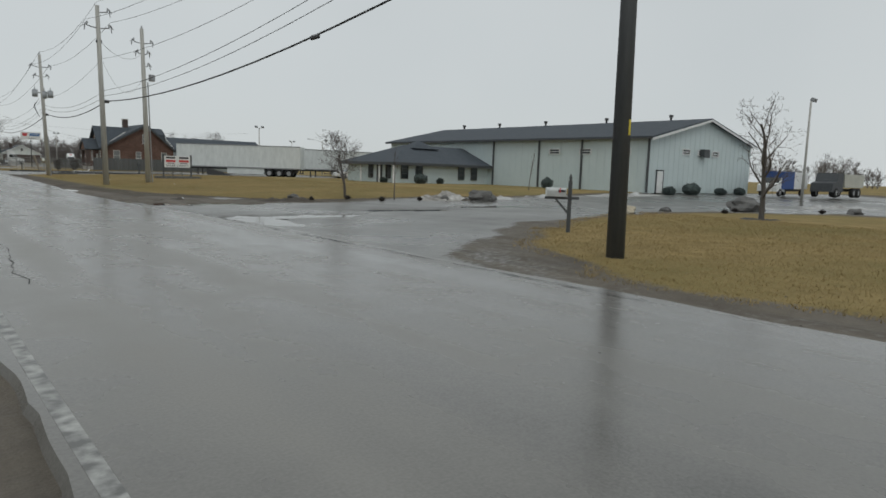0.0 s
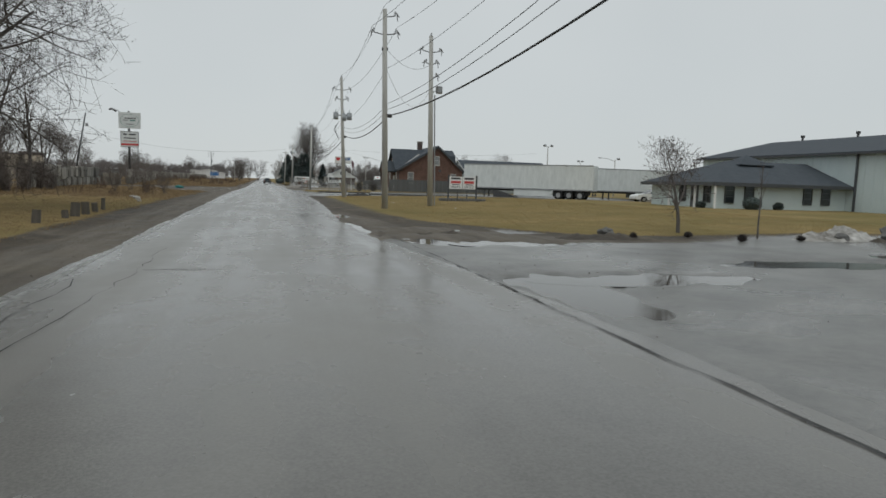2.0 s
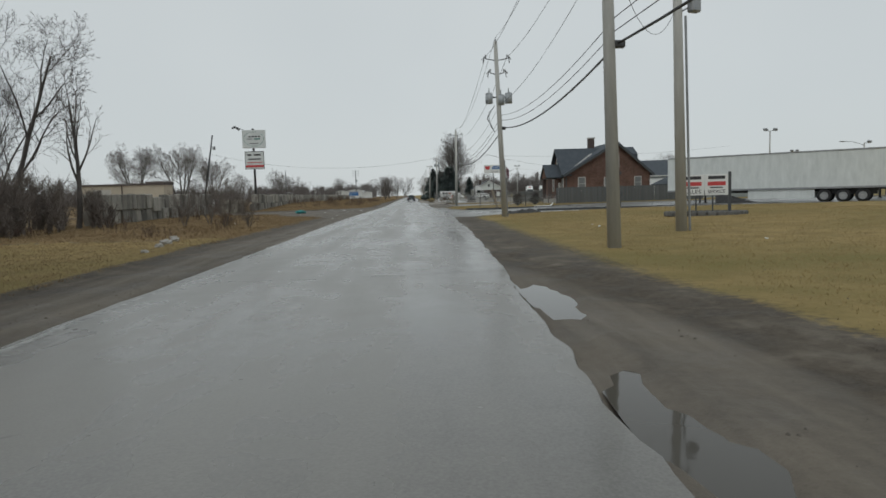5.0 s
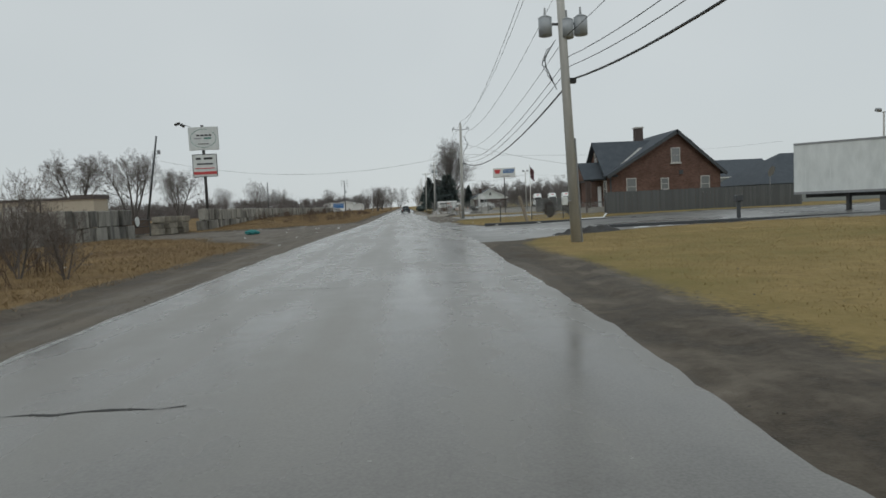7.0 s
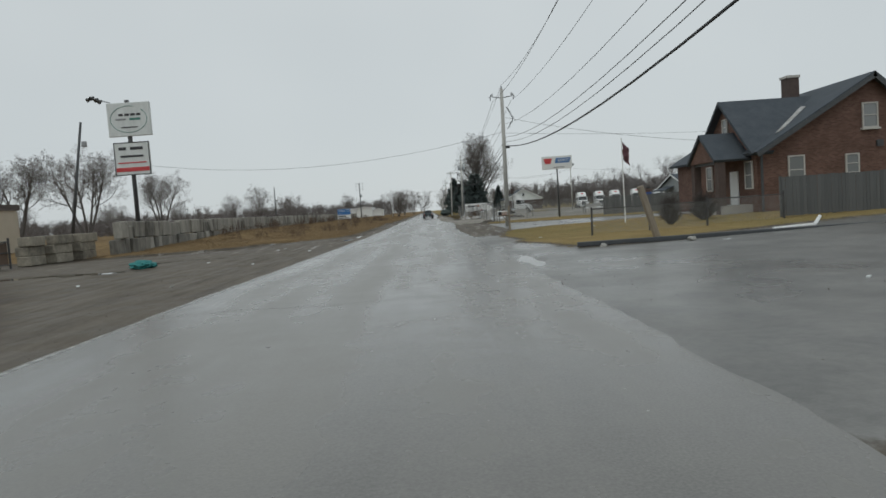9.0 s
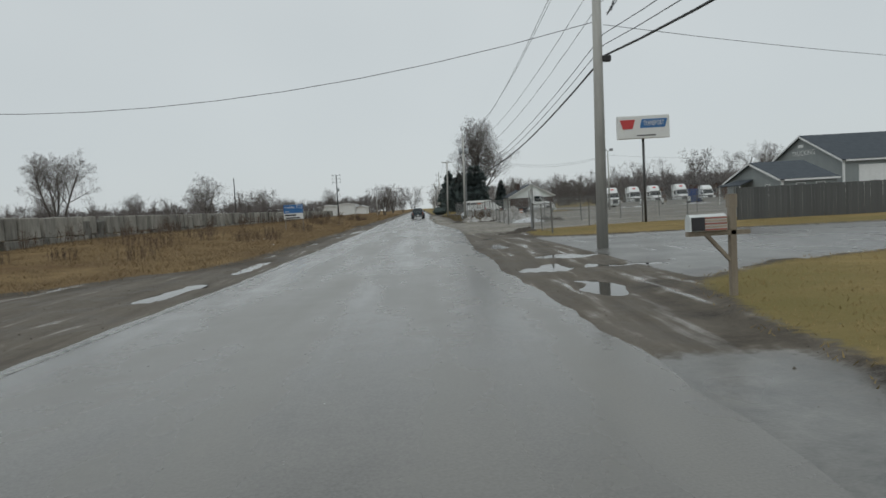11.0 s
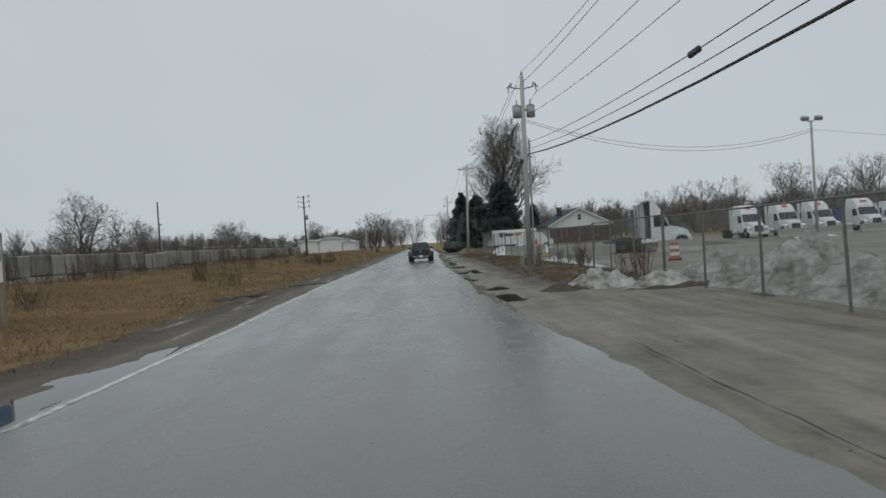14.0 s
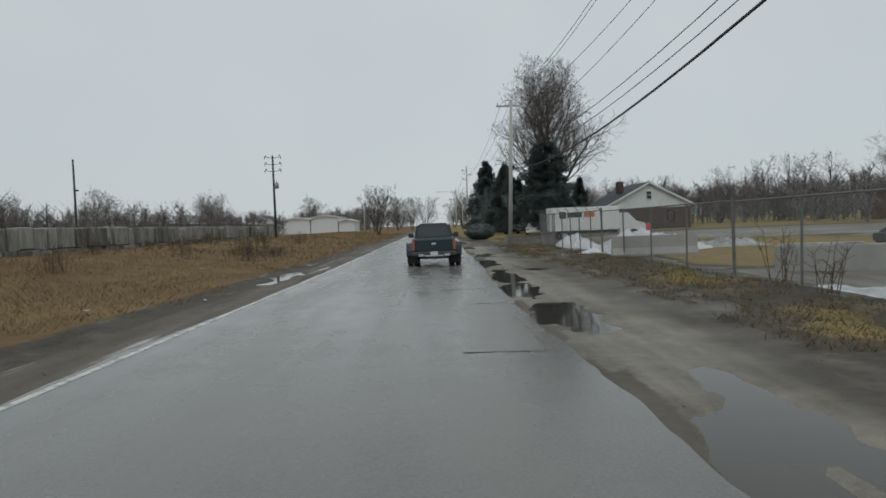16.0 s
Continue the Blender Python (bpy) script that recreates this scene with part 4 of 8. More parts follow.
# ---- utility poles and overhead lines ----
def utility_pole(x, y, h, r=0.17, top=(0.0, 0.0), dark=False, label="", fittings=(), group="utility poles along the road"):
    """A tapered, slightly leaning timber pole. fittings: (kind, height, side)."""
    z = ground_z(x, y) - 0.05
    p = thing("utility_pole", pose(x, y, z), label, "utility pole", group)

    def on(k):
        return Vector((top[0] * k / h, top[1] * k / h, k))
    bm = rods((on(0), on(h), r, r * 0.66), n=14)
    part("shaft", bm, M["darkpole" if dark else "pole"], p, smooth=True)
    for kind, k, s in fittings:
        c = on(k)
        if kind == "pin":
            bm = rods((c, c + Vector((0, 0, 0.22)), 0.025), n=6)
            rod(bm, c + Vector((0, 0, 0.12)), c + Vector((0, 0, 0.30)), 0.075, 0.05)
            part("insulator", bm, M["ceramic"], p, "grey pin insulator")
        elif kind == "arm":
            part("bracket_arm", rods((c, c + Vector((s, 0, 0.12)), 0.03)), M["steel"], p, "short steel bracket arm")
            e = c + Vector((s, 0, 0.12))
            bm = rods((e, e + Vector((0, 0, 0.25)), 0.06, 0.045), (e + Vector((0.06, 0, 0.2)), e + Vector((0.26 * (1 if s > 0 else -1), 0.05, -0.05)), 0.04, 0.03), n=7)
            part("insulator", bm, M["ceramic"], p, "grey porcelain insulator")
            part("cutout_fuse", rods((e + Vector((0.1 * (1 if s > 0 else -1), 0, 0.15)), e + Vector((0.16 * (1 if s > 0 else -1), 0.02, -0.28)), 0.028), n=6), M["steel"], p)
        elif kind == "crossarm":
            part("crossarm", boxes((c + Vector((0, 0.16, 0)), (2 * s, 0.09, 0.12))), M["pole"], p, "timber crossarm")
            for q in (-s + 0.1, -0.35 * s, 0.35 * s, s - 0.1):
                e = c + Vector((q, 0.16, 0.06))
                part("insulator", rods((e, e + Vector((0, 0, 0.2)), 0.05, 0.035), n=6), M["ceramic"], p)
        elif kind == "can":
            e = c + Vector((s, 0, 0))
            bm = rods((e, e + Vector((0, 0, 0.62)), 0.24, 0.24), (e + Vector((0, 0, 0.62)), e + Vector((0, 0, 0.70)), 0.25, 0.12), n=16)
            t = part("transformer", bm, M["can"], p, "grey cylindrical transformer can", True)
            part("bushing", rods((e + Vector((0, 0, 0.68)), e + Vector((0, 0, 0.98)), 0.05, 0.03), n=7), M["ceramic"], t)
            part("mounting_bracket", boxes((c + Vector((s * 0.45, 0, 0.4)), (abs(s) * 0.6, 0.06, 0.08))), M["steel"], p)
        elif kind == "lamp":
            part("lamp_arm", rods((c, c + Vector((0.5, -0.1, 0.25)), 0.03), n=6), M["galv"], p)
            e = c + Vector((0.55, -0.1, 0.25))
            part("flood_lamp", box(bmesh.new(), e, (0.42, 0.3, 0.5), 20, 0.05), M["galv"], p, "grey floodlight")
        elif kind == "conduit":
            part("conduit", rods((Vector((s, -0.03, 0)), Vector((s * 0.9 + top[0] * k / h, -0.03, k)), 0.045), n=7), M["galv"], p, "grey conduit clipped up the pole")
        elif kind == "loop":
            rn = random.Random(int(k * 10))
            bm = bmesh.new()
            for j in range(4):
                last = c + Vector((s * 0.3, 0, 0.9))
                for q in range(1, 9):
                    a = q / 8
                    nxt = c + Vector((s * (0.3 + 0.45 * math.sin(a * 3.1) * rn.uniform(0.7, 1.2)), rn.uniform(-0.1, 0.1), 0.9 - 1.7 * a + rn.uniform(-0.06, 0.06)))
                    rod(bm, last, nxt, 0.013, n=4, caps=False)
                    last = nxt
            part("drop_wire", bm, M["cable"], p, "looped black drop wires")
        elif kind == "splice":
            part("cable_clamp", boxes((c + Vector((s, 0, 0)), (0.35, 0.18, 0.2)), bevel=0.03), M["steel"], p, "black cable clamp")
        elif kind == "tag":
            part("tag", boxes((c + Vector((0, -r * 0.92, 0)), (0.05, 0.02, 0.3))), surf("yellow_tag", (0.6, 0.5, 0.05), (0.7, 0.58, 0.08), 4), p, "yellow marker strip")
    return p


POLES = dict(P0=(5.31, 10.94, 11.6, -0.04), P1=(5.21, 51.1, 11.55, -0.25), P2=(9.4, 56.55, 11.5, -0.25), P3=(5.87, 76.4, 11.4, -0.4),
             P4=(6.25, 126.8, 10.7, 0.15), P5=(5.88, 187.1, 10.45, 0.22), P6=(5.38, 227.4, 10.2, 0.4), P7=(6.1, 299, 11.9, 0.2), P8=(6.0, 352, 11, 0), P9=(6.2, 410, 11, 0))
utility_pole(*POLES["P0"][:3], 0.185, (-0.04, 0.10), True, "thick dark creosoted pole standing in the lawn beside the drive", [("tag", 2.6, 0), ("pin", 11.6, 0), ("arm", 10.6, -0.7), ("arm", 10.6, 0.7), ("splice", 6.0, 0.15)])
utility_pole(*POLES["P1"][:3], 0.19, (-0.25, 0), False, "tall grey timber utility pole in mown dormant grass", [("arm", 11.1, 0.6), ("arm", 10.1, -0.65), ("arm", 10.1, 0.65), ("splice", 5.5, 0.25), ("splice", 9.3, 0.0)])
utility_pole(*POLES["P2"][:3], 0.2, (-0.25, 0), False, "grey timber pole with floodlight and conduit", [("pin", 11.4, 0), ("arm", 10.4, -0.6), ("arm", 10.4, 0.6), ("arm", 9.6, -0.35), ("arm", 9.6, 0.35), ("arm", 8.7, 0.35), ("lamp", 7.7, 0), ("conduit", 7.6, 0.3)])
utility_pole(*POLES["P3"][:3], 0.19, (-0.4, 0), False, "grey timber pole carrying three transformers", [("pin", 11.3, 0), ("arm", 10.2, -0.7), ("arm", 10.2, 0.7), ("arm", 9.3, -0.45), ("arm", 9.3, 0.45), ("can", 7.45, -0.62), ("can", 7.45, 0.66), ("can", 7.35, 0.15), ("loop", 6.4, -1), ("splice", 5.85, 0.2), ("conduit", 3.8, 0.2)])
utility_pole(*POLES["P4"][:3], 0.19, (0.15, 0), False, "grey timber pole standing in the muddy drive mouth", [("pin", 10.6, 0), ("arm", 10.0, -0.75), ("arm", 10.0, 0.75), ("loop", 8.4, 1), ("splice", 6.2, 0.25)])
utility_pole(*POLES["P5"][:3], 0.16, (0.22, 0), False, "grey timber pole with two transformer cans", [("pin", 10.4, 0), ("arm", 9.75, -0.62), ("arm", 9.75, 0.62), ("can", 8.2, -0.34), ("can", 8.2, 0.42), ("loop", 7.0, -1), ("splice", 5.8, -0.15), ("conduit", 7.0, 0.28)])
utility_pole(*POLES["P6"][:3], 0.16, (0.4, 0), False, "grey timber pole with a timber crossarm", [("crossarm", 9.95, 1.05), ("pin", 10.1, 0), ("splice", 5.6, 0.1)])
utility_pole(*POLES["P7"][:3], 0.16, (0.2, 0), False, "distant grey timber pole by the trees", [("arm", 11.2, -0.7), ("arm", 10.4, 0.7), ("arm", 9.6, -0.6), ("pin", 11.8, 0)])
for q in ("P8", "P9"):
    utility_pole(*POLES[q][:3], 0.16, (0, 0), False, "far timber pole beside the road", [("crossarm", 10.4, 1.0)])
utility_pole(-42.7, 258.9, 10.3, 0.16, (0, 0), True, "bare timber pole with a small box behind the block wall", [("splice", 6.6, 0.3)])
utility_pole(-18.85, 258.2, 9.8, 0.16, (0, 0), True, "timber pole with stacked side arms behind the block wall", [("arm", 9.5, -0.8), ("arm", 9.5, 0.8), ("arm", 8.7, -0.8), ("arm", 8.7, 0.8), ("arm", 7.9, -0.8), ("arm", 7.9, 0.8), ("can", 5.9, 0.35)])
utility_pole(-31.9, 134.5, 11.1, 0.15, (1.9, 0), True, "leaning timber pole with a small lamp behind the block wall", [("lamp", 8.9, 0)])


def span(points, r, sag, name="overhead_wire", label="thin black overhead wire strung between poles", n=14, group="overhead wires"):
    """A sagging wire through fixed points."""
    segs = []
    for a, b in zip(points, points[1:]):
        a, b = Vector(a), Vector(b)
        drop = sag * (b - a).length / 40
        last = a
        for i in range(1, n + 1):
            t = i / n
            q = a.lerp(b, t) - Vector((0, 0, drop * 4 * t * (1 - t)))
            segs.append((last, q, r, r))
            last = q
    return tagged(part(name, tubes(segs, 5), M["cable"]), label, "cable", group)


def at_pole(k, z, dx=0.0):
    x, y, h, lean = POLES[k]
    return (x + dx + lean * z / h, y, z)


MAIN = ["P0", "P1", "P3", "P4", "P5", "P6", "P7", "P8", "P9"]
south = lambda z, dx: (5.0 + dx, -38, z)
span([south(11.6, 0)] + [at_pole(k, POLES[k][2] + 0.22) for k in MAIN], 0.011, 1.25)
span([south(10.7, -0.7)] + [at_pole(k, POLES[k][2] - (1.0 if k != "P6" else 0.1), -0.72) for k in MAIN], 0.011, 1.15)
span([south(10.7, 0.7)] + [at_pole(k, POLES[k][2] - (1.0 if k != "P6" else 0.1), 0.72) for k in MAIN], 0.011, 1.0)
span([south(9.0, 0.1)] + [at_pole(k, {"P0": 9.4, "P3": 7.4, "P4": 7.9}.get(k, 8.2), 0.12) for k in MAIN], 0.010, 1.0)
span([south(8.4, 0.2)] + [at_pole(k, {"P0": 9.0, "P1": 6.2, "P3": 6.7, "P5": 6.75}.get(k, 6.9), 0.2) for k in MAIN], 0.013, 1.0)
span([south(7.9, 0.2)] + [at_pole(k, {"P0": 8.5, "P1": 5.85, "P3": 6.35, "P4": 6.55}.get(k, 6.4), 0.2) for k in MAIN], 0.013, 1.0)
comm = [south(6.6, 0.25)] + [at_pole(k, {"P0": 7.5, "P1": 5.5, "P4": 6.22, "P5": 6.12, "P6": 5.45}.get(k, 5.88), 0.24) for k in MAIN]
span(comm, 0.034, 1.02, "telephone_cable", "thick black telephone cable slung below the power wires")
for (x, y, z) in ((5.44, 23.4, 5.95), (6.15, 189.6, 5.95), (6.36, 165.8, 5.43)):
    tagged(part("cable_splice_box", boxes(((0, 0, 0), (0.13, 0.55, 0.15)), bevel=0.04), M["steel"], at=pose(x, y, z)), "black splice case clamped on the telephone cable", "splice case", "splice cases")
span([at_pole("P1", 9.3, 0.1), at_pole("P2", 9.5, -0.2)], 0.010, 3.5, label="slack thin wire linking two neighbouring poles")
span([at_pole("P1", 8.2, 0.1), at_pole("P2", 7.8, -0.1)], 0.008, 9.0, label="slack thin wire linking two neighbouring poles")
span([at_pole("P4", 7.3, -0.1), (-30.2, 134.4, 8.6)], 0.011, 2.2, label="thin wire crossing over the road to a leaning pole")
span([at_pole("P4", 8.4, 0.2), (18.5, 116, 4.6)], 0.010, 0.7, label="thin service wire running to the brick house")
span([at_pole("P4", 7.2, 0.2), (58, 150, 9.0)], 0.010, 0.6, label="thin service wire running over the grass")
span([at_pole("P5", 8.0, 0.1), (26.3, 193.6, 7.5)], 0.011, 2.6, label="sagging service wire to the yard light pole")
span([at_pole("P5", 7.9, 0.1), (26.3, 193.6, 7.35)], 0.011, 2.8, label="sagging service wire to the yard light pole")
span([(26.3, 193.6, 7.4), (70, 205, 8.0)], 0.009, 1.0, label="sagging wire running on across the yard")


def light_pole(x, y, h, heads, label, arm=0.0):
    z = ground_z(x, y) - 0.03
    p = thing("light_pole", pose(x, y, z), label, "light pole", "yard light poles")
    part("shaft", rods(((0, 0, 0), (0, 0, h), 0.11, 0.07), n=10), M["pole"], p, smooth=True)
    for dx in heads:
        part("bracket", rods(((0, 0, h - 0.12), (dx, 0, h + 0.05), 0.025), n=6), M["steel"], p)
        part("lamp_head", box(bmesh.new(), (dx * 1.15, -0.1, h + 0.12), (0.46, 0.36, 0.28), 0, 0.05, 25), M["galv"], p, "grey floodlight head")
    if arm:
        part("arm", rods(((0, 0, h - 0.3), (arm * 0.6, 0, h + 0.15), 0.03), ((arm * 0.6, 0, h + 0.15), (arm, 0, h + 0.2), 0.03), n=6), M["galv"], p)
        part("lamp_head", box(bmesh.new(), (arm * 1.1, 0, h + 0.2), (0.6, 0.2, 0.12), 0, 0.03), M["galv"], p)
    return p


light_pole(26.2, 193.7, 8.1, (-0.4, 0.4), "tall yard light pole with two floodlights among parked trucks")
light_pole(41.5, 107.6, 7.7, (-0.5, 0.5), "twin-headed light pole behind the white trailers")
light_pole(47.3, 23.7, 7.8, (0.2,), "single light pole beside the wet parking lot")
light_pole(56.0, 112, 6.3, (0.5,), "light pole with a long arm behind the trailers", -2.6)
light_pole(-12.3, 296, 5.6, (0.2,), "short light pole beside the far white sheds")
light_pole(6.3, 322, 8.6, (), "street light with a long arm over the road", -4.6)
light_pole(64, 140, 7.2, (-0.4, 0.4), "far light pole beyond the brick house")


# ---- buildings ----
def window(parent, c, w, h, face, glass="darkglass", frame="white", bars=1):
    """A framed pane set into a wall that looks towards face ('-y' or '-x')."""
    g = bmesh.new()
    f = bmesh.new()
    t = 0.07

    def put(bm, u, z, su, sz, d, off):
        if face == "-y":
            box(bm, (c[0] + u, c[1] - off, c[2] + z), (su, d, sz))
        else:
            box(bm, (c[0] - off, c[1] + u, c[2] + z), (d, su, sz))
    put(g, 0, 0, w - 0.02, h - 0.02, 0.04, 0.02)
    for u, z, su, sz in ((-w / 2, 0, t, h + t), (w / 2, 0, t, h + t), (0, h / 2, w - t, t), (0, -h / 2, w - t, t)):
        put(f, u, z, su, sz, 0.09, 0.035)
    for i in range(bars):
        put(f, 0, -h / 2 + h * (i + 1) / (bars + 1), w - t, 0.045, 0.07, 0.035)
    wf = part("window", f, M[frame], parent)
    part("pane", g, M[glass], wf)
    return wf


def steel_hall():
    """Long pale metal hall with a low hip-roofed office in front."""
    z0 = 0.28
    hall = thing("metal_hall", pose(46.5, 36.5, z0), "long pale green-grey metal hall with a dark shingled gable roof", "building")
    L, W, E, P = 40.0, 19.3, 5.05, 7.2
    bm = bmesh.new()
    prism(bm, [(0, 0), (W, 0), (W, E), (W / 2, P), (0, E)], "y", 0.0, L)
    part("wall", bm, M["siding"], hall, "pale grey-green metal siding")
    rib = bmesh.new()
    for y in np.arange(0.4, L, 0.9):
        box(rib, (-0.015, y, E / 2), (0.03, 0.05, E - 0.1))
    for x in np.arange(0.4, W, 0.9):
        top = E + (P - E) * (1 - abs(x - W / 2) / (W / 2))
        box(rib, (x, -0.015, top / 2), (0.05, 0.03, top - 0.15))
    part("siding_rib", rib, M["siding"], hall)
    for s in (0, 1):
        e = (-0.55, W / 2) if s == 0 else (W + 0.55, W / 2)
        sl = (P - E) / (W / 2)
        bm = slab(bmesh.new(), [(e[0], -0.5, E - 0.55 * sl + 0.16), (e[1], -0.5, P + 0.16), (e[1], L + 0.5, P + 0.16), (e[0], L + 0.5, E - 0.55 * sl + 0.16)], 0.14)
        part("roof", bm, M["shingle"], hall, "dark blue-grey shingled roof slope")
    part("gutter", boxes(((-0.6, L / 2, E - 0.12), (0.14, L + 1, 0.16))), M["trimdark"], hall, "dark gutter")
    for y in (0.12, 7.6, 13.2, 20.0):
        part("downspout", boxes(((-0.09, y, E / 2 - 0.05), (0.13, 0.16, E - 0.2))), M["trimdark"], hall, "dark downspout")
    for x0, x1, za, zb in ((-0.6, W / 2, E - 0.15, P + 0.05), (W + 0.6, W / 2, E - 0.15, P + 0.05)):
        part("rake_trim", slab(bmesh.new(), [(x0, -0.56, za), (x1, -0.56, zb), (x1, -0.50, zb), (x0, -0.50, za)], 0.2), M["white"], hall)
    for y in (2.5, 7.0, 10.9):
        window(hall, (-0.02, y + 0.2, 3.75), 1.35, 0.5, "-x")
    for x in (6.0, 8.9, 11.6):
        window(hall, (x, -0.02, 3.95), 1.3, 0.5, "-y")
    part("vent_hood", prism(bmesh.new(), [(-0.6, 3.5), (-0.6, 4.3), (0.0, 4.3), (0.0, 3.7)], "x", 8.5, 9.5), M["trimdark"], hall)
    d = part("door", boxes(((1.7, -0.04, 1.0), (1.0, 0.08, 2.0))), M["white"], hall, "white steel door")
    part("door_frame", boxes(((1.14, -0.04, 1.05), (0.1, 0.12, 2.12)), ((2.26, -0.04, 1.05), (0.1, 0.12, 2.12)), ((1.7, -0.04, 2.08), (1.22, 0.12, 0.1))), M["trimdark"], d)
    part("handle", boxes(((2.05, -0.1, 1.0), (0.05, 0.06, 0.14))), M["steel"], d)
    for y in (4, 12, 21, 29, 36):
        part("roof_vent", rods(((W / 2, y, P), (W / 2, y, P + 0.55), 0.12), ((W / 2, y, P + 0.45), (W / 2, y, P + 0.7), 0.22), n=9), M["steel"], hall, "small round ridge vent")
    # office
    off = thing("office_annex", pose(33.4, 57.4, z0), "low white office annex with a dark hip roof", "building")
    ow, od, oe, op = 13.05, 9.0, 2.15, 4.15
    part("wall", boxes(((ow / 2, od / 2, oe / 2), (ow, od, oe))), M["siding"], off, "pale painted wall")
    k = 0.75
    ridge_a, ridge_b = (4.4, od / 2, op), (ow, od / 2, op)
    for pts in ([(-k, -k, oe - 0.05), (ow, -k, oe - 0.05), ridge_b, ridge_a], [(-k, od + k, oe - 0.05), (ow, od + k, oe - 0.05), ridge_b, ridge_a], [(-k, -k, oe - 0.05), ridge_a, (-k, od + k, oe - 0.05)]):
        part("roof", slab(bmesh.new(), pts, 0.12), M["shingle"], off, "dark shingled hip roof slope")
    part("fascia", boxes(((ow / 2 - k / 2, -k, oe - 0.16), (ow + k, 0.06, 0.3)), ((-k, od / 2, oe - 0.16), (0.06, od + 2 * k, 0.3))), M["trimdark"], off, "dark fascia board")
    bm = bmesh.new()
    for a, b in (((0, 0), (3.6, 0)), ((3.6, 0), (3.6, 3.0)), ((3.6, 3.0), (0, 3.0)), ((0, 3.0), (0, 0))):
        slab(bm, [(a[0] + 4.6, a[1] + 3, op - 0.35), (b[0] + 4.6, b[1] + 3, op - 0.35), (6.4, 4.5, op + 0.55)], 0.08)
    part("cupola_roof", bm, M["shingle"], off)
    for x in (1.2, 3.1, 9.0, 10.9):
        window(off, (x, -0.02, 1.25), 0.85, 1.5, "-y", frame="trimdark", bars=2)
    for y in (1.1, 4.3):
        window(off, (-0.02, y, 1.25), 0.8, 1.5, "-x", frame="trimdark", bars=2)
    dr = part("door", boxes(((-0.04, 2.7, 1.0), (0.08, 0.95, 2.0))), M["trimdark"], off, "dark glazed entrance door")
    part("pane", boxes(((-0.09, 2.7, 1.2), (0.02, 0.6, 1.2))), M["darkglass"], dr)
    for x, y in ((-0.6, -0.6), (-0.6, 1.9), (-0.6, 5.4)):
        part("porch_post", boxes(((x, y, oe / 2 - 0.05), (0.14, 0.14, oe - 0.15))), M["white"], off)


steel_hall()


def brick_house():
    z0 = 0.25
    h = thing("brick_house", pose(18.5, 111.3, z0), "red brick house with dark gable roofs and a gabled porch", "house")
    W, D, E, P = 10.2, 12.0, 3.45, 7.05
    part("wall", prism(bmesh.new(), [(0, 0), (W, 0), (W, E), (6.1, P), (0, E)], "y", 0, D), M["brick"], h, "red brick gable wall")
    part("wall", prism(bmesh.new(), [(0.3, 0), (7.3, 0), (7.3, E), (3.8, 6.5), (0.3, E)], "x", -0.15, 5.2), M["brick"], h, "red brick wing wall")
    pk = 6.1
    sl = (P - E) / pk
    sr = (P - E) / (W - pk)
    part("roof", slab(bmesh.new(), [(-0.5, -0.45, E - 0.5 * sl + 0.15), (pk, -0.45, P + 0.15), (pk, D + 0.4, P + 0.15), (-0.5, D + 0.4, E - 0.5 * sl + 0.15)], 0.16), M["shingle"], h, "dark shingled roof slope")
    part("roof", slab(bmesh.new(), [(W + 0.5, -0.45, E - 0.5 * sr + 0.15), (pk, -0.45, P + 0.15), (pk, D + 0.4, P + 0.15), (W + 0.5, D + 0.4, E - 0.5 * sr + 0.15)], 0.16), M["shingle"], h, "dark shingled roof slope")
    sw = (6.5 - E) / 3.5
    for y0, y1, x1 in ((-0.1, 3.8, 0.6), (7.7, 3.8, 0.6)):
        part("roof", slab(bmesh.new(), [(-0.6, y0, E - 0.4 * sw + 0.15), (-0.6, y1, 6.65), (5.4, y1, 6.65), (x1, y0, E - 0.4 * sw + 0.15)], 0.16), M["shingle"], h, "dark shingled wing roof")
    # dormer showing over the ridge
    part("dormer", prism(bmesh.new(), [(5.0, 4.2), (8.6, 4.2), (8.6, 5.9), (6.8, 6.9), (5.0, 5.9)], "x", 7.0, W + 0.3), M["shingle"], h)
    part("valley_snow", slab(bmesh.new(), [(1.05, 0.45, 4.32), (1.45, 0.45, 4.48), (3.75, 2.1, 5.86), (3.5, 2.2, 5.86)], 0.06), M["snow"], h, "strip of snow in the roof valley")
    for a, b in (((-0.5, -0.47, E - 0.5 * sl + 0.05), (pk, -0.47, P + 0.05)), ((W + 0.5, -0.47, E - 0.5 * sr + 0.05), (pk, -0.47, P + 0.05))):
        part("rake_board", slab(bmesh.new(), [a, b, (b[0], -0.40, b[2]), (a[0], -0.40, a[2])], 0.22), M["trimdark"], h)
    for x, z, w, hh in ((1.85, 2.2, 0.85, 1.5), (4.95, 2.35, 0.7, 1.0), (8.72, 2.2, 0.8, 1.4), (6.0, 4.9, 0.8, 1.3)):
        wdw = window(h, (x, -0.03, z), w, hh, "-y", "paleglass", "stone")
        part("sill", boxes(((x, -0.08, z - hh / 2 - 0.09), (w + 0.25, 0.18, 0.1))), M["stone"], wdw)
    part("vent", boxes(((6.5, -0.06, 3.35), (0.35, 0.12, 0.35))), M["trimdark"], h)
    for y in (1.1, 6.2):
        window(h, (-0.18, y, 2.1), 0.8, 1.5, "-x", "paleglass", "stone")
    window(h, (-0.18, 3.8, 5.1), 0.6, 0.9, "-x", "paleglass", "stone")
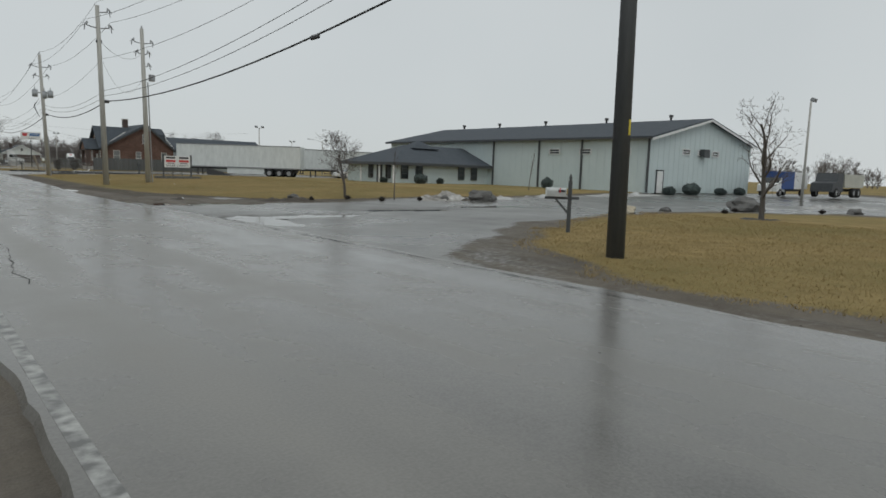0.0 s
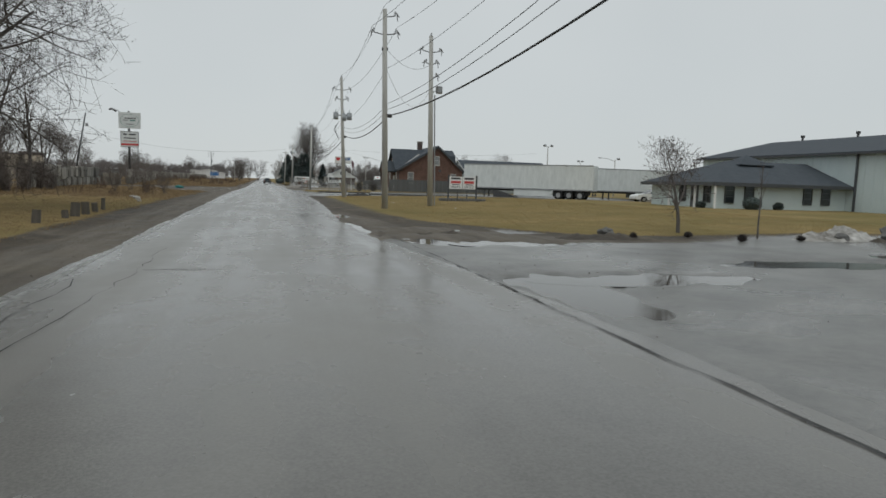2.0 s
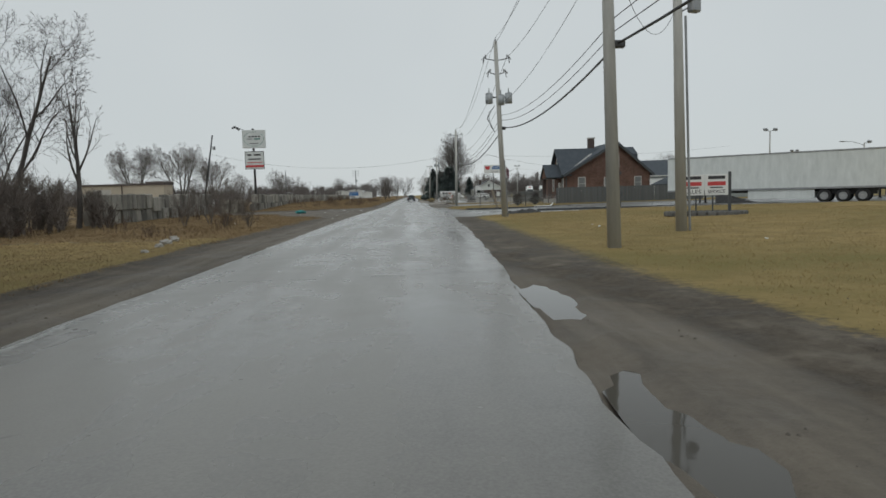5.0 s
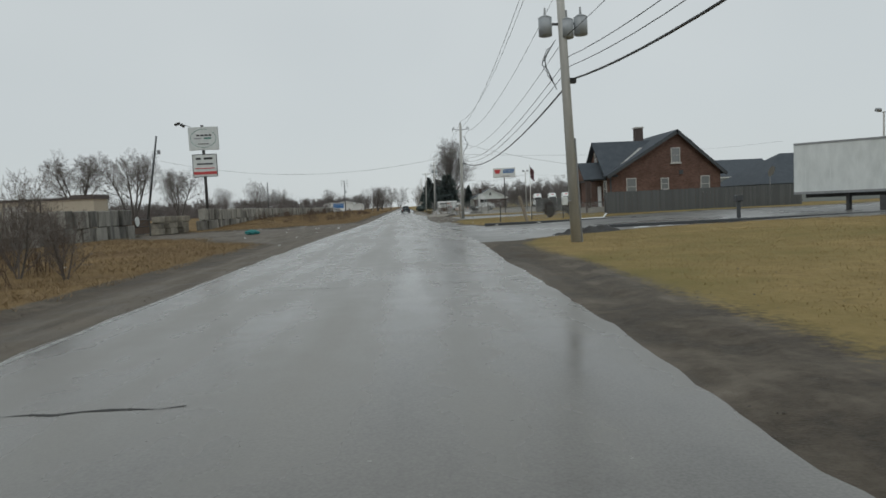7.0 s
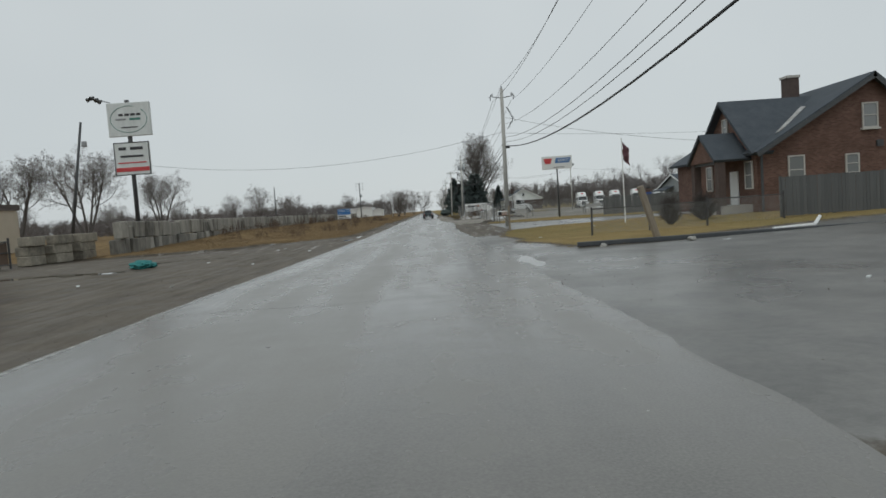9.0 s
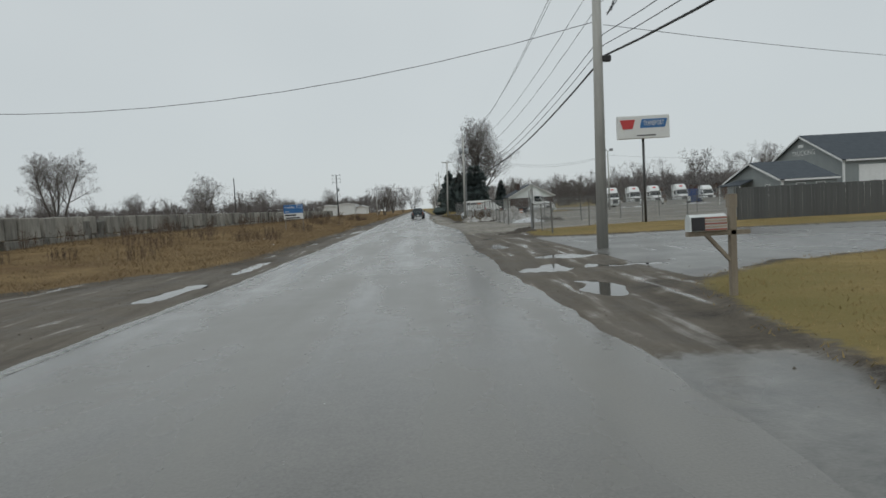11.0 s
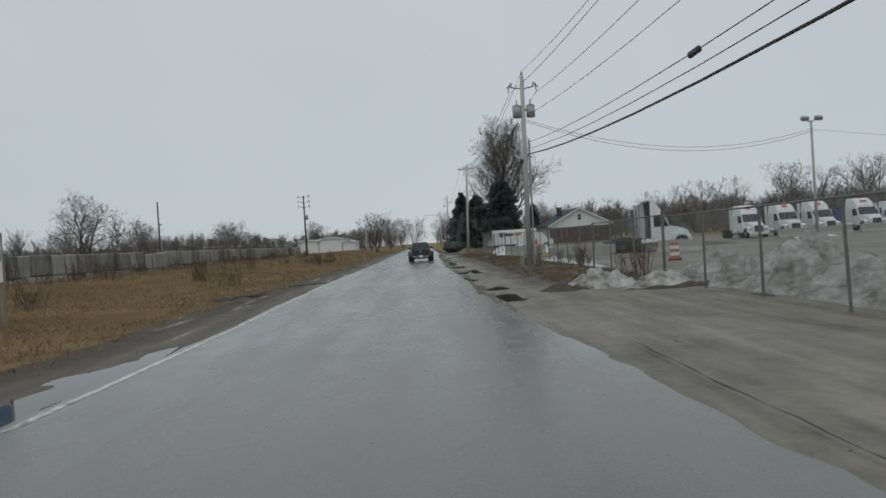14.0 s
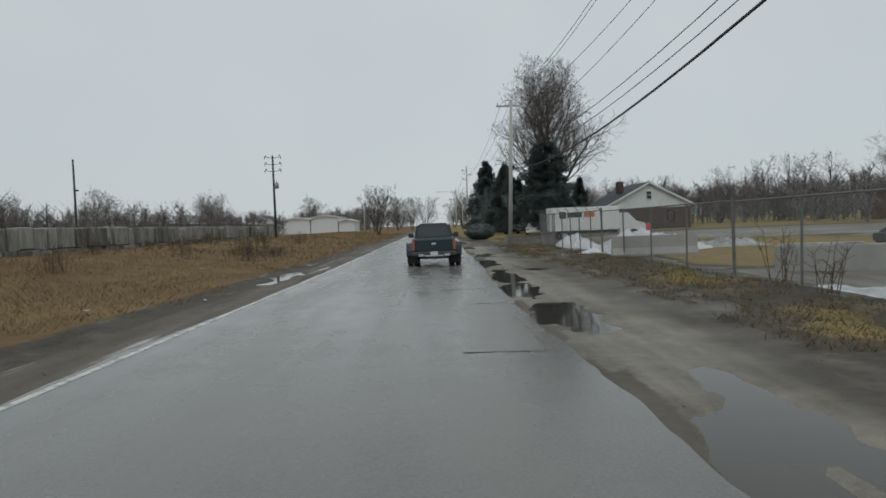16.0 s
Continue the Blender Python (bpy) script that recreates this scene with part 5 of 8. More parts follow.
    ch = part("chimney", boxes(((4.3, 4.6, 6.3), (0.72, 0.72, 3.2))), M["oldbrick"], h, "square brick chimney")
    part("cap", boxes(((4.3, 4.6, 7.95), (0.84, 0.84, 0.14))), M["stone"], ch)
    part("downspout", boxes(((-0.06, -0.06, 1.7), (0.1, 0.1, 3.4))), M["trimdark"], h, "dark downspout")
    # porch
    for y in (1.2, 4.45):
        part("porch_column", boxes(((-1.8, y, 1.5), (0.42, 0.42, 3.0))), M["oldbrick"], h, "square brick porch column")
    part("porch_floor", boxes(((-1.05, 2.85, 0.2), (1.8, 3.9, 0.5))), M["concrete"], h)
    for y0, y1 in ((0.85, 2.85), (4.85, 2.85)):
        part("porch_roof", slab(bmesh.new(), [(-2.25, y0, 3.05), (-2.25, y1, 4.68), (-0.1, y1, 4.68), (-0.1, y0, 3.05)], 0.16), M["shingle"], h)
    part("porch_gable", prism(bmesh.new(), [(1.15, 3.0), (4.55, 3.0), (2.85, 4.45)], "x", -2.1, -1.95), M["brick"], h, "small brick porch gable")
    part("porch_beam", boxes(((-1.8, 2.85, 2.95), (0.3, 3.6, 0.2))), M["trimdark"], h)
    part("door", boxes(((-0.2, 2.9, 1.4), (0.08, 0.95, 2.0))), M["white"], h, "white front door")


brick_house()


def hip_block(name, label, x, y, w, d, e, p, wallmat, rz=0.0, category="building"):
    """A plain far building with a hipped roof."""
    b = thing(name, pose(x, y, ground_z(x, y) - 0.05, 0, 0, rz), label, category)
    part("wall", boxes(((w / 2, d / 2, e / 2), (w, d, e))), M[wallmat], b)
    k, m = 0.5, min(w, d) / 2
    ra, rb = ((m, d / 2, p), (w - m, d / 2, p)) if w > d else ((w / 2, m, p), (w / 2, d - m, p))
    c = [(-k, -k, e), (w + k, -k, e), (w + k, d + k, e), (-k, d + k, e)]
    sides = [(c[0], c[1], rb, ra), (c[2], c[3], ra, rb), (c[3], c[0], ra), (c[1], c[2], rb)] if w > d else [(c[3], c[0], ra, rb), (c[1], c[2], rb, ra), (c[0], c[1], ra), (c[2], c[3], rb)]
    for s in sides:
        part("roof", slab(bmesh.new(), s, 0.12), M["shingle"], b)
    return b


hip_block("shed", "low outbuilding with a steep dark roof behind the board fence", 33.5, 113, 12, 9, 1.9, 5.0, "greysiding")


def gable_block(name, label, x, y, w, d, e, p, wallmat, roofmat="shingle", category="building", wins=()):
    """Gable towards the road's near end (-y), ridge along y."""
    b = thing(name, pose(x, y, ground_z(x, y) - 0.05), label, category)
    part("wall", prism(bmesh.new(), [(0, 0), (w, 0), (w, e), (w / 2, p), (0, e)], "y", 0, d), M[wallmat], b)
    s = (p - e) / (w / 2)
    for x0 in (-0.4, w + 0.4):
        part("roof", slab(bmesh.new(), [(x0, -0.4, e - 0.4 * s + 0.14), (w / 2, -0.4, p + 0.14), (w / 2, d + 0.4, p + 0.14), (x0, d + 0.4, e - 0.4 * s + 0.14)], 0.14), M[roofmat], b)
        part("rake_trim", slab(bmesh.new(), [(x0, -0.46, e - 0.4 * s + 0.10), (w / 2, -0.46, p + 0.10), (w / 2, -0.41, p + 0.10), (x0, -0.41, e - 0.4 * s + 0.10)], 0.2), M["white"], b)
    for x0, z, ww, hh in wins:
        window(b, (x0, -0.03, z), ww, hh, "-y", "darkglass")
    return b


def gable_along(name, label, x, y, w, d, e, p, category="building"):
    """Gable towards the road (-x), ridge along x."""
    b = thing(name, pose(x, y, ground_z(x, y) - 0.05), label, category)
    part("wall", prism(bmesh.new(), [(0, 0), (d, 0), (d, e), (d / 2, p), (0, e)], "x", 0, w), M["greysiding"], b, "grey lap siding")
    lap = bmesh.new()
    for k in range(int(p / 0.3)):
        z = 0.3 * k + 0.15
        inset = 0 if z < e else (z - e) / (p - e) * d / 2
        box(lap, (-0.012, d / 2, z), (0.024, d - 2 * inset - 0.1, 0.02))
        if z < e:
            box(lap, (w / 2, -0.012, z), (w, 0.024, 0.02))
    part("siding_lap", lap, M["greysiding"], b)
    s = (p - e) / (d / 2)
    for y0 in (-0.45, d + 0.45):
        part("roof", slab(bmesh.new(), [(-0.45, y0, e - 0.45 * s + 0.14), (w, y0, e - 0.45 * s + 0.14), (w, d / 2, p + 0.14), (-0.45, d / 2, p + 0.14)], 0.14), M["shingle"], b, "dark shingled roof slope")
        part("rake_trim", slab(bmesh.new(), [(-0.52, y0, e - 0.45 * s + 0.08), (-0.46, y0, e - 0.45 * s + 0.08), (-0.46, d / 2, p + 0.08), (-0.52, d / 2, p + 0.08)], 0.22), M["white"], b, "white rake trim")
    part("eave_trim", boxes(((w / 2, -0.5, e - 0.45 * s - 0.02), (w, 0.06, 0.2))), M["white"], b)
    part("corner_board", boxes(((-0.01, -0.01, e / 2), (0.22, 0.22, e))), M["white"], b)
    return b


depot = gable_along("trucking_depot", "grey-sided trucking depot with a dark gable roof and white trim", 53.2, 185.0, 26, 17.4, 4.9, 8.6)
part("garage_door", boxes(((4.2, -0.04, 2.1), (4.6, 0.1, 4.0))), M["white"], depot, "white roll-up garage door")
lettering("lettering", "TRUCKING", 0.95, M["white"], depot, pose(-0.05, 8.4, 6.3, 90, 0, -90), 5.4)
part("logo_plate", boxes(((-0.04, 9.0, 7.3), (0.04, 1.2, 0.4))), M["white"], depot)
front = gable_along("depot_office", "small grey gabled office in front of the depot", 41.4, 178.0, 6.4, 13.2, 2.75, 4.9)
for x in (2.1, 4.4):
    window(front, (x, -0.03, 1.6), 1.0, 1.2, "-y", "paleglass")
window(front, (-0.03, 3.0, 1.6), 1.0, 1.2, "-x", "paleglass")
part("porch_roof", slab(bmesh.new(), [(-2.2, 5.5, 2.35), (-2.2, 11.5, 2.35), (0, 10.5, 3.0), (0, 6.5, 3.0)], 0.12), M["shingle"], front)
for y in (5.8, 11.2):
    part("porch_post", boxes(((-2.0, y, 1.15), (0.14, 0.14, 2.3))), M["white"], front)
part("door", boxes(((-0.05, 8.5, 1.05), (0.08, 0.95, 2.05))), M["white"], front, "white office door")

cot = gable_block("white_cottage", "small white cottage with a worn dark roof and a chimney", 22.2, 263.7, 10.8, 12, 3.2, 6.0, "dirtywhite", wins=((5.4, 4.4, 0.7, 1.0), (2.6, 1.7, 0.9, 1.2), (8.2, 1.7, 0.9, 1.2)))
part("lower_wall", boxes(((5.4, -0.06, 1.4), (10.7, 0.1, 2.75))), M["oldbrick"], cot, "dark brick lower wall")
part("chimney", boxes(((2.7, 3.5, 5.6), (0.8, 0.8, 1.6))), M["oldbrick"], cot)

tanb = thing("flat_roofed_building", pose(-48.5, 131, 0), "low tan flat-roofed building with a dark roof edge", "building")
part("wall", boxes(((6.05, 1.8, 2.05), (12.1, 3.6, 4.2))), M["tan"], tanb)
part("roof_edge", boxes(((6.05, 1.8, 4.27), (12.4, 3.9, 0.26)), ((10.9, 1.8, 4.5), (2.7, 3.95, 0.3))), surf("dark_brown_roof_edge", (0.085, 0.068, 0.062), (0.13, 0.108, 0.10), 3, 0.7), tanb, "dark brown roof edge")
part("door", boxes(((3.2, -0.06, 1.9), (2.6, 0.1, 3.4))), M["stone"], tanb, "pale stained roller door")
part("downspout", boxes(((6.1, -0.06, 2.1), (0.12, 0.12, 4.1))), M["oldbrick"], tanb)
for x, w, hh, d in ((-34.6, 6.2, 3.8, 12), (-28.2, 6.2, 4.1, 14), (-21.8, 3.6, 3.0, 10)):
    s = gable_block("white_shed", "far white metal shed beyond the block wall", x, 330, w, d, hh - 0.5, hh, "white", "roofwhite")
    s["group"] = "far white sheds"
for x, y, w, hh in ((-62, 300, 22, 3.2), (-46, 310, 12, 2.8)):
    s = gable_block("low_shed", "far low grey shed among the trees", x, y, w, 10, hh - 0.4, hh, "greysiding", "roofwhite")
    s["group"] = "far low sheds"
cross_house = gable_block("white_house", "distant small white house with a grey roof beside the road", -52, 362, 9, 10, 2.8, 5.2, "white")
redb = thing("brown_building", pose(62, 262, 0), "long low brown brick building behind the truck yard", "building")
part("wall", boxes(((12, 5, 1.9), (24, 10, 3.8))), M["brick"], redb)
part("roof", boxes(((12, 5, 3.9), (24.6, 10.6, 0.3))), M["trimdark"], redb)
for x in (4, 10, 16, 21):
    window(redb, (x, -0.03, 2.0), 1.4, 1.2, "-y")


# ---- vehicles ----
def wheel(parent, c, r, w, rim="alloy", name="wheel", side=1):
    """A wheel lying across x, its rim facing side."""
    bm = bmesh.new()
    prof = [(r * 0.58, -w / 2), (r * 0.94, -w / 2), (r, -w * 0.36), (r, w * 0.36), (r * 0.94, w / 2), (r * 0.58, w / 2)]
    n = 20
    rings = [[bm.verts.new((u, q * math.cos(2 * math.pi * k / n), q * math.sin(2 * math.pi * k / n))) for q, u in prof] for k in range(n)]
    for k in range(n):
        for j in range(len(prof) - 1):
            bm.faces.new((rings[k][j], rings[k][j + 1], rings[(k + 1) % n][j + 1], rings[(k + 1) % n][j]))
    wob = part(name, boxes(((0, 0, 0), (w * 0.5, 0.1, 0.1))), M["steel"], parent, at=pose(*c))
    part("tyre", bm, M["rubber"], wob, smooth=True)
    bm = rods(((-w * 0.38, 0, 0), (w * 0.38, 0, 0), r * 0.59), n=16)
    rod(bm, (side * w * 0.2, 0, 0), (side * w * 0.48, 0, 0), r * 0.22, r * 0.16, n=10)
    part("rim", bm, M[rim], wob)
    return wob


def pickup_truck(m):
    t = thing("pickup_truck", m, "dark green dual-rear-wheel pickup truck with chrome bumper on the wet road", "pickup truck")
    # local: rear at y=0, front at +y
    body = bmesh.new()
    prism(body, [(0.02, 0.62), (0.02, 1.12), (0.08, 1.20), (2.05, 1.22), (2.05, 0.5), (1.62, 0.5), (1.5, 0.85), (0.95, 0.85), (0.83, 0.5), (0.4, 0.52)], "x", -0.92, 0.92)
    bed = part("bed", body, M["pickup"], t, "dark green cargo bed")
    tg = part("tailgate", boxes(((0, -0.01, 0.92), (1.56, 0.06, 0.50)), bevel=0.02), M["pickup"], bed, "dark tailgate with a pale badge")
    part("badge", boxes(((0, -0.05, 1.0), (0.18, 0.02, 0.09))), M["chrome"], bed)
    cab = bmesh.new()
    prism(cab, [(2.08, 0.5), (2.08, 1.24), (2.28, 1.86), (3.5, 1.88), (4.1, 1.28), (5.35, 1.16), (5.5, 1.0), (5.5, 0.45), (5.15, 0.45), (5.0, 0.8), (4.4, 0.8), (4.25, 0.45)], "x", -0.9, 0.9)
    for v in cab.verts:
        if v.co.z > 1.3:
            v.co.x *= 0.80
        elif v.co.z > 1.2 and v.co.y < 4:
            v.co.x *= 0.95
    bmesh.ops.bevel(cab, geom=[e for e in cab.edges if abs(e.verts[0].co.x) > 0.5 and abs(e.verts[1].co.x) > 0.5 and e.verts[0].co.x * e.verts[1].co.x > 0], offset=0.09, segments=3, affect="EDGES")
    part("cab", cab, M["pickup"], t, "dark green cab and bonnet")
    part("rear_window", slab(bmesh.new(), [(-0.68, 2.09, 1.30), (0.68, 2.09, 1.30), (0.58, 2.235, 1.76), (-0.58, 2.235, 1.76)], 0.02), M["darkglass"], t)
    for s in (-1, 1):
        part("side_window", slab(bmesh.new(), [(s * 0.875, 2.35, 1.3), (s * 0.875, 3.9, 1.3), (s * 0.745, 3.45, 1.8), (s * 0.745, 2.4, 1.8)], 0.02), M["darkglass"], t)
        bm = bmesh.new()
        for a in range(9):
            u = math.pi * a / 8
            y, z = 1.22 - 0.62 * math.cos(u), 0.52 + 0.55 * math.sin(u)
            y2, z2 = 1.22 - 0.62 * math.cos(u + math.pi / 8), 0.52 + 0.55 * math.sin(u + math.pi / 8)
            if a < 8:
                slab(bm, [(s * 0.9, y, z), (s * 1.2, y, z - 0.05), (s * 1.2, y2, z2 - 0.05), (s * 0.9, y2, z2)], 0.04)
        prism(bm, [(0.62, 0.5), (0.66, 0.8), (0.9, 1.02), (1.22, 1.06), (1.55, 1.02), (1.8, 0.8), (1.84, 0.5), (1.7, 0.5), (1.5, 0.88), (0.95, 0.88), (0.76, 0.5)], "x", s * 1.14, s * 1.2)
        part("flared_fender", bm, M["pickup"], t, "wide flared rear fender")
        part("tail_light", boxes(((s * 0.86, -0.02, 0.95), (0.12, 0.06, 0.42))), M["dullred"], t, "dark red tail light")
        part("door_mirror", boxes(((s * 1.08, 3.75, 1.32), (0.24, 0.1, 0.22)), bevel=0.03), M["steel"], t)
        part("mirror_arm", rods(((s * 0.88, 3.75, 1.25), (s * 1.0, 3.75, 1.3), 0.02), n=6), M["steel"], t)
        wheel(t, (s * 1.04, 1.22, 0.38), 0.38, 0.22, side=s)
        wheel(t, (s * 0.78, 1.22, 0.38), 0.38, 0.22, side=s)
        wheel(t, (s * 0.82, 4.7, 0.38), 0.38, 0.24, side=s)
        part("mud_flap", boxes(((s * 0.92, 0.72, 0.35), (0.5, 0.02, 0.4))), M["rubber"], t)
    bp = part("rear_bumper", boxes(((0, -0.12, 0.58), (1.9, 0.2, 0.18)), bevel=0.04), M["steel"], t, "dark step bumper")
    part("number_plate", boxes(((0, -0.23, 0.6), (0.32, 0.02, 0.15))), M["dirtywhite"], bp)
    part("chrome_plate", boxes(((-0.55, -0.225, 0.53), (0.22, 0.02, 0.1)), ((0.55, -0.225, 0.53), (0.22, 0.02, 0.1)), ((0, -0.225, 0.50), (0.8, 0.02, 0.06))), M["chrome"], bp)
    part("chassis", boxes(((0, 2.6, 0.45), (1.1, 5.0, 0.2)), ((0, 1.22, 0.38), (1.5, 0.14, 0.14))), M["steel"], t)
    part("tow_hitch", boxes(((0, -0.2, 0.4), (0.12, 0.2, 0.1))), M["steel"], t)
    return t


pickup_truck(pose(-0.12, 205.2, 0.02, 0, 0, 0)).scale = (0.89, 0.89, 0.89)


def semi_tractor(m, label, group="", sleeper=True, logo=True):
    """A white conventional tractor; the nose points to -y, the cab's back to +y."""
    t = thing("truck_tractor", m, label, "truck", group)
    b = 2.2 if sleeper else 0.62
    back = b if sleeper else 0.24

    def rounded(bm, r):
        bmesh.ops.bevel(bm, geom=[e for e in bm.edges if e.calc_face_angle(0) > 0.3], offset=r, segments=3, affect="EDGES")
        return bm
    hood = prism(bmesh.new(), [(-2.55, 0.62), (-2.6, 1.15), (-2.4, 1.42), (-1.7, 1.62), (-0.85, 1.78), (-0.8, 0.62)], "x", -0.86, 0.86)
    for v in hood.verts:
        if v.co.y < -2.0:
            v.co.x *= 0.72
    part("hood", rounded(hood, 0.09), M["white"], t, "white sloping hood")
    cabm = prism(bmesh.new(), [(-0.95, 0.62), (-0.95, 1.75), (-0.42, 2.58), (back, 2.66), (back, 0.8), (back - 0.3, 0.62)], "x", -1.08, 1.08)
    part("cab", rounded(cabm, 0.07), M["white"], t, "white sleeper cab" if sleeper else "white day cab")
    roofline = [(-0.42, 2.56), (-0.22, 2.86), (0.12, 3.2), (0.55, 3.46), (1.1, 3.60)] if sleeper else [(-0.42, 2.56), (-0.28, 2.9), (-0.05, 3.25), (0.22, 3.50)]
    fair = prism(bmesh.new(), roofline + [(back + 0.05, 3.64), (back + 0.05, 2.56)], "x", -1.06, 1.06)
    for v in fair.verts:
        v.co.x *= 1 - 0.16 * max(0, (v.co.z - 2.6)) - 0.08 * (v.co.y < 0.3)
    f = part("roof_fairing", rounded(fair, 0.08), M["white"], t, "tall white roof fairing")
    for s in (-1, 1):
        fen = prism(bmesh.new(), [(-2.5, 0.62), (-2.45, 1.05), (-2.1, 1.24), (-1.45, 1.26), (-1.0, 1.1), (-0.9, 0.62), (-1.12, 0.62), (-1.3, 0.98), (-1.7, 1.08), (-2.1, 0.98), (-2.28, 0.62)], "x", s * 0.72, s * 1.14)
        part("fender", fen, M["white"], t, "white front fender")
    if logo:
        part("badge", slab(bmesh.new(), [(-0.24, 0.0, 3.13), (0.24, 0.0, 3.13), (0.34, 0.33, 3.37), (-0.34, 0.33, 3.37)], 0.02), M["signred"], f, "red badge")
    part("windscreen", slab(bmesh.new(), [(-0.98, -0.975, 1.78), (0.98, -0.975, 1.78), (0.94, -0.46, 2.56), (-0.94, -0.46, 2.56)], 0.03), M["darkglass"], t)
    for s in (-1, 1):
        part("side_window", slab(bmesh.new(), [(s * 1.085, -0.75, 1.7), (s * 1.085, 0.4, 1.7), (s * 1.085, 0.4, 2.45), (s * 1.085, -0.38, 2.45)], 0.02), M["darkglass"], t)
        part("headlight", boxes(((s * 0.9, -2.47, 0.95), (0.28, 0.16, 0.2)), bevel=0.03), M["chrome"], t)
        part("mirror", boxes(((s * 1.35, -0.75, 2.1), (0.16, 0.14, 0.6)), bevel=0.03), M["steel"], t)
        part("mirror_arm", rods(((s * 1.1, -0.7, 2.35), (s * 1.35, -0.75, 2.35), 0.02), n=6), M["steel"], t)
        part("step_tank", rods(((s * 1.0, b - 2.0 if sleeper else 0.0, 0.65), (s * 1.0, b - 0.3 if sleeper else 1.5, 0.65), 0.3), n=12), M["chrome"], t, "polished fuel tank")
        if sleeper:
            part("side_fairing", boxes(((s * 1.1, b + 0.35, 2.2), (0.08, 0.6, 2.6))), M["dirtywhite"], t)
        wheel(t, (s * 1.0, -1.7, 0.5), 0.5, 0.28, "galv", side=s)
        for y in ((b + 1.4, b + 2.7) if sleeper else (b + 1.0, b + 2.2)):
            wheel(t, (s * 0.95, y, 0.5), 0.5, 0.5, "steel", side=s)
    part("grille", boxes(((0, -2.585, 1.0), (0.92, 0.08, 0.66)), bevel=0.03), M["trimdark"], t, "dark grille")
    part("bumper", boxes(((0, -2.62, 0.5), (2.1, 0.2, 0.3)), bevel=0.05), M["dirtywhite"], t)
    part("chassis", boxes(((0, b + 0.5, 0.7), (0.9, 5.6, 0.25)), ((0, b + 1.9, 0.98), (1.0, 1.0, 0.2))), M["steel"], t)
    part("exhaust_stack", rods(((0.85, b + 0.3, 0.9), (0.85, b + 0.3, 3.4), 0.08), n=9), M["chrome"], t)
    return t


# two day cabs stand side by side nearest the road, with hollow windbreaks behind their cabs
near_tractor = semi_tractor(pose(16.8, 197.85, -0.03, 0, 0, 90), "white day-cab truck tractor with a hollow windbreak behind the cab", "parked truck tractors", sleeper=False, logo=False)
for s in (-1, 1):
    part("side_extender", prism(bmesh.new(), [(0.2, 0.85), (0.62, 0.85), (0.62, 3.4), (0.5, 3.62), (0.2, 3.6)], "x", s * 1.02, s * 1.07), M["white"], near_tractor, "white windbreak panel")
part("roof_extender", boxes(((0, 0.42, 3.6), (2.02, 0.4, 0.05)), bevel=0.015), M["white"], near_tractor)
# shade inside the windbreak is put into this panel's dark colour
part("back_panel", boxes(((0, 0.32, 2.2), (2.0, 0.05, 2.6))), M["steel"], near_tractor, "wall of the cab back, coloured dark for the shade in the hollow")
for x in (-0.48, 0.48):
    part("rear_window", boxes(((x, 0.355, 2.0), (0.7, 0.03, 0.95)), bevel=0.01), M["darkglass"], near_tractor)
    part("window_post", rods(((x - 0.45 * (x > 0) + 0.45 * (x < 0), 0.4, 1.0), (x, 0.4, 3.3), 0.03), n=6), M["steel"], near_tractor)
part("lower_panel", boxes(((0, 0.37, 1.15), (1.7, 0.04, 0.5)), bevel=0.015), M["steel"], near_tractor)
near_tractor.scale = (0.95, 0.92, 1.0)
copy_thing(near_tractor, pose(17.7, 201.15, -0.03, 0, 0, 90)).scale = (0.95, 0.92, 1.0)
row = semi_tractor(pose(33.6, 217.0, -0.03, 0, 0, -6), "white truck tractor with a red roof badge in the yard row", "parked truck tractors")
for x, y, r in ((37.4, 217.0, -7), (40.9, 216.9, -7), (45.5, 216.7, -9)):
    copy_thing(row, pose(x, y, -0.03, 0, 0, r)).scale = (0.9, 0.9, 0.93)
row.scale = (0.9, 0.9, 0.93)
small = semi_tractor(pose(52.0, 221.0, -0.03, 0, 0, -10), "older white truck tractor parked apart in the yard", "parked truck tractors", logo=False)
small.scale = (0.85, 0.85, 0.82)
copy_thing(row, pose(59.0, 218.0, -0.03, 0, 0, -12))


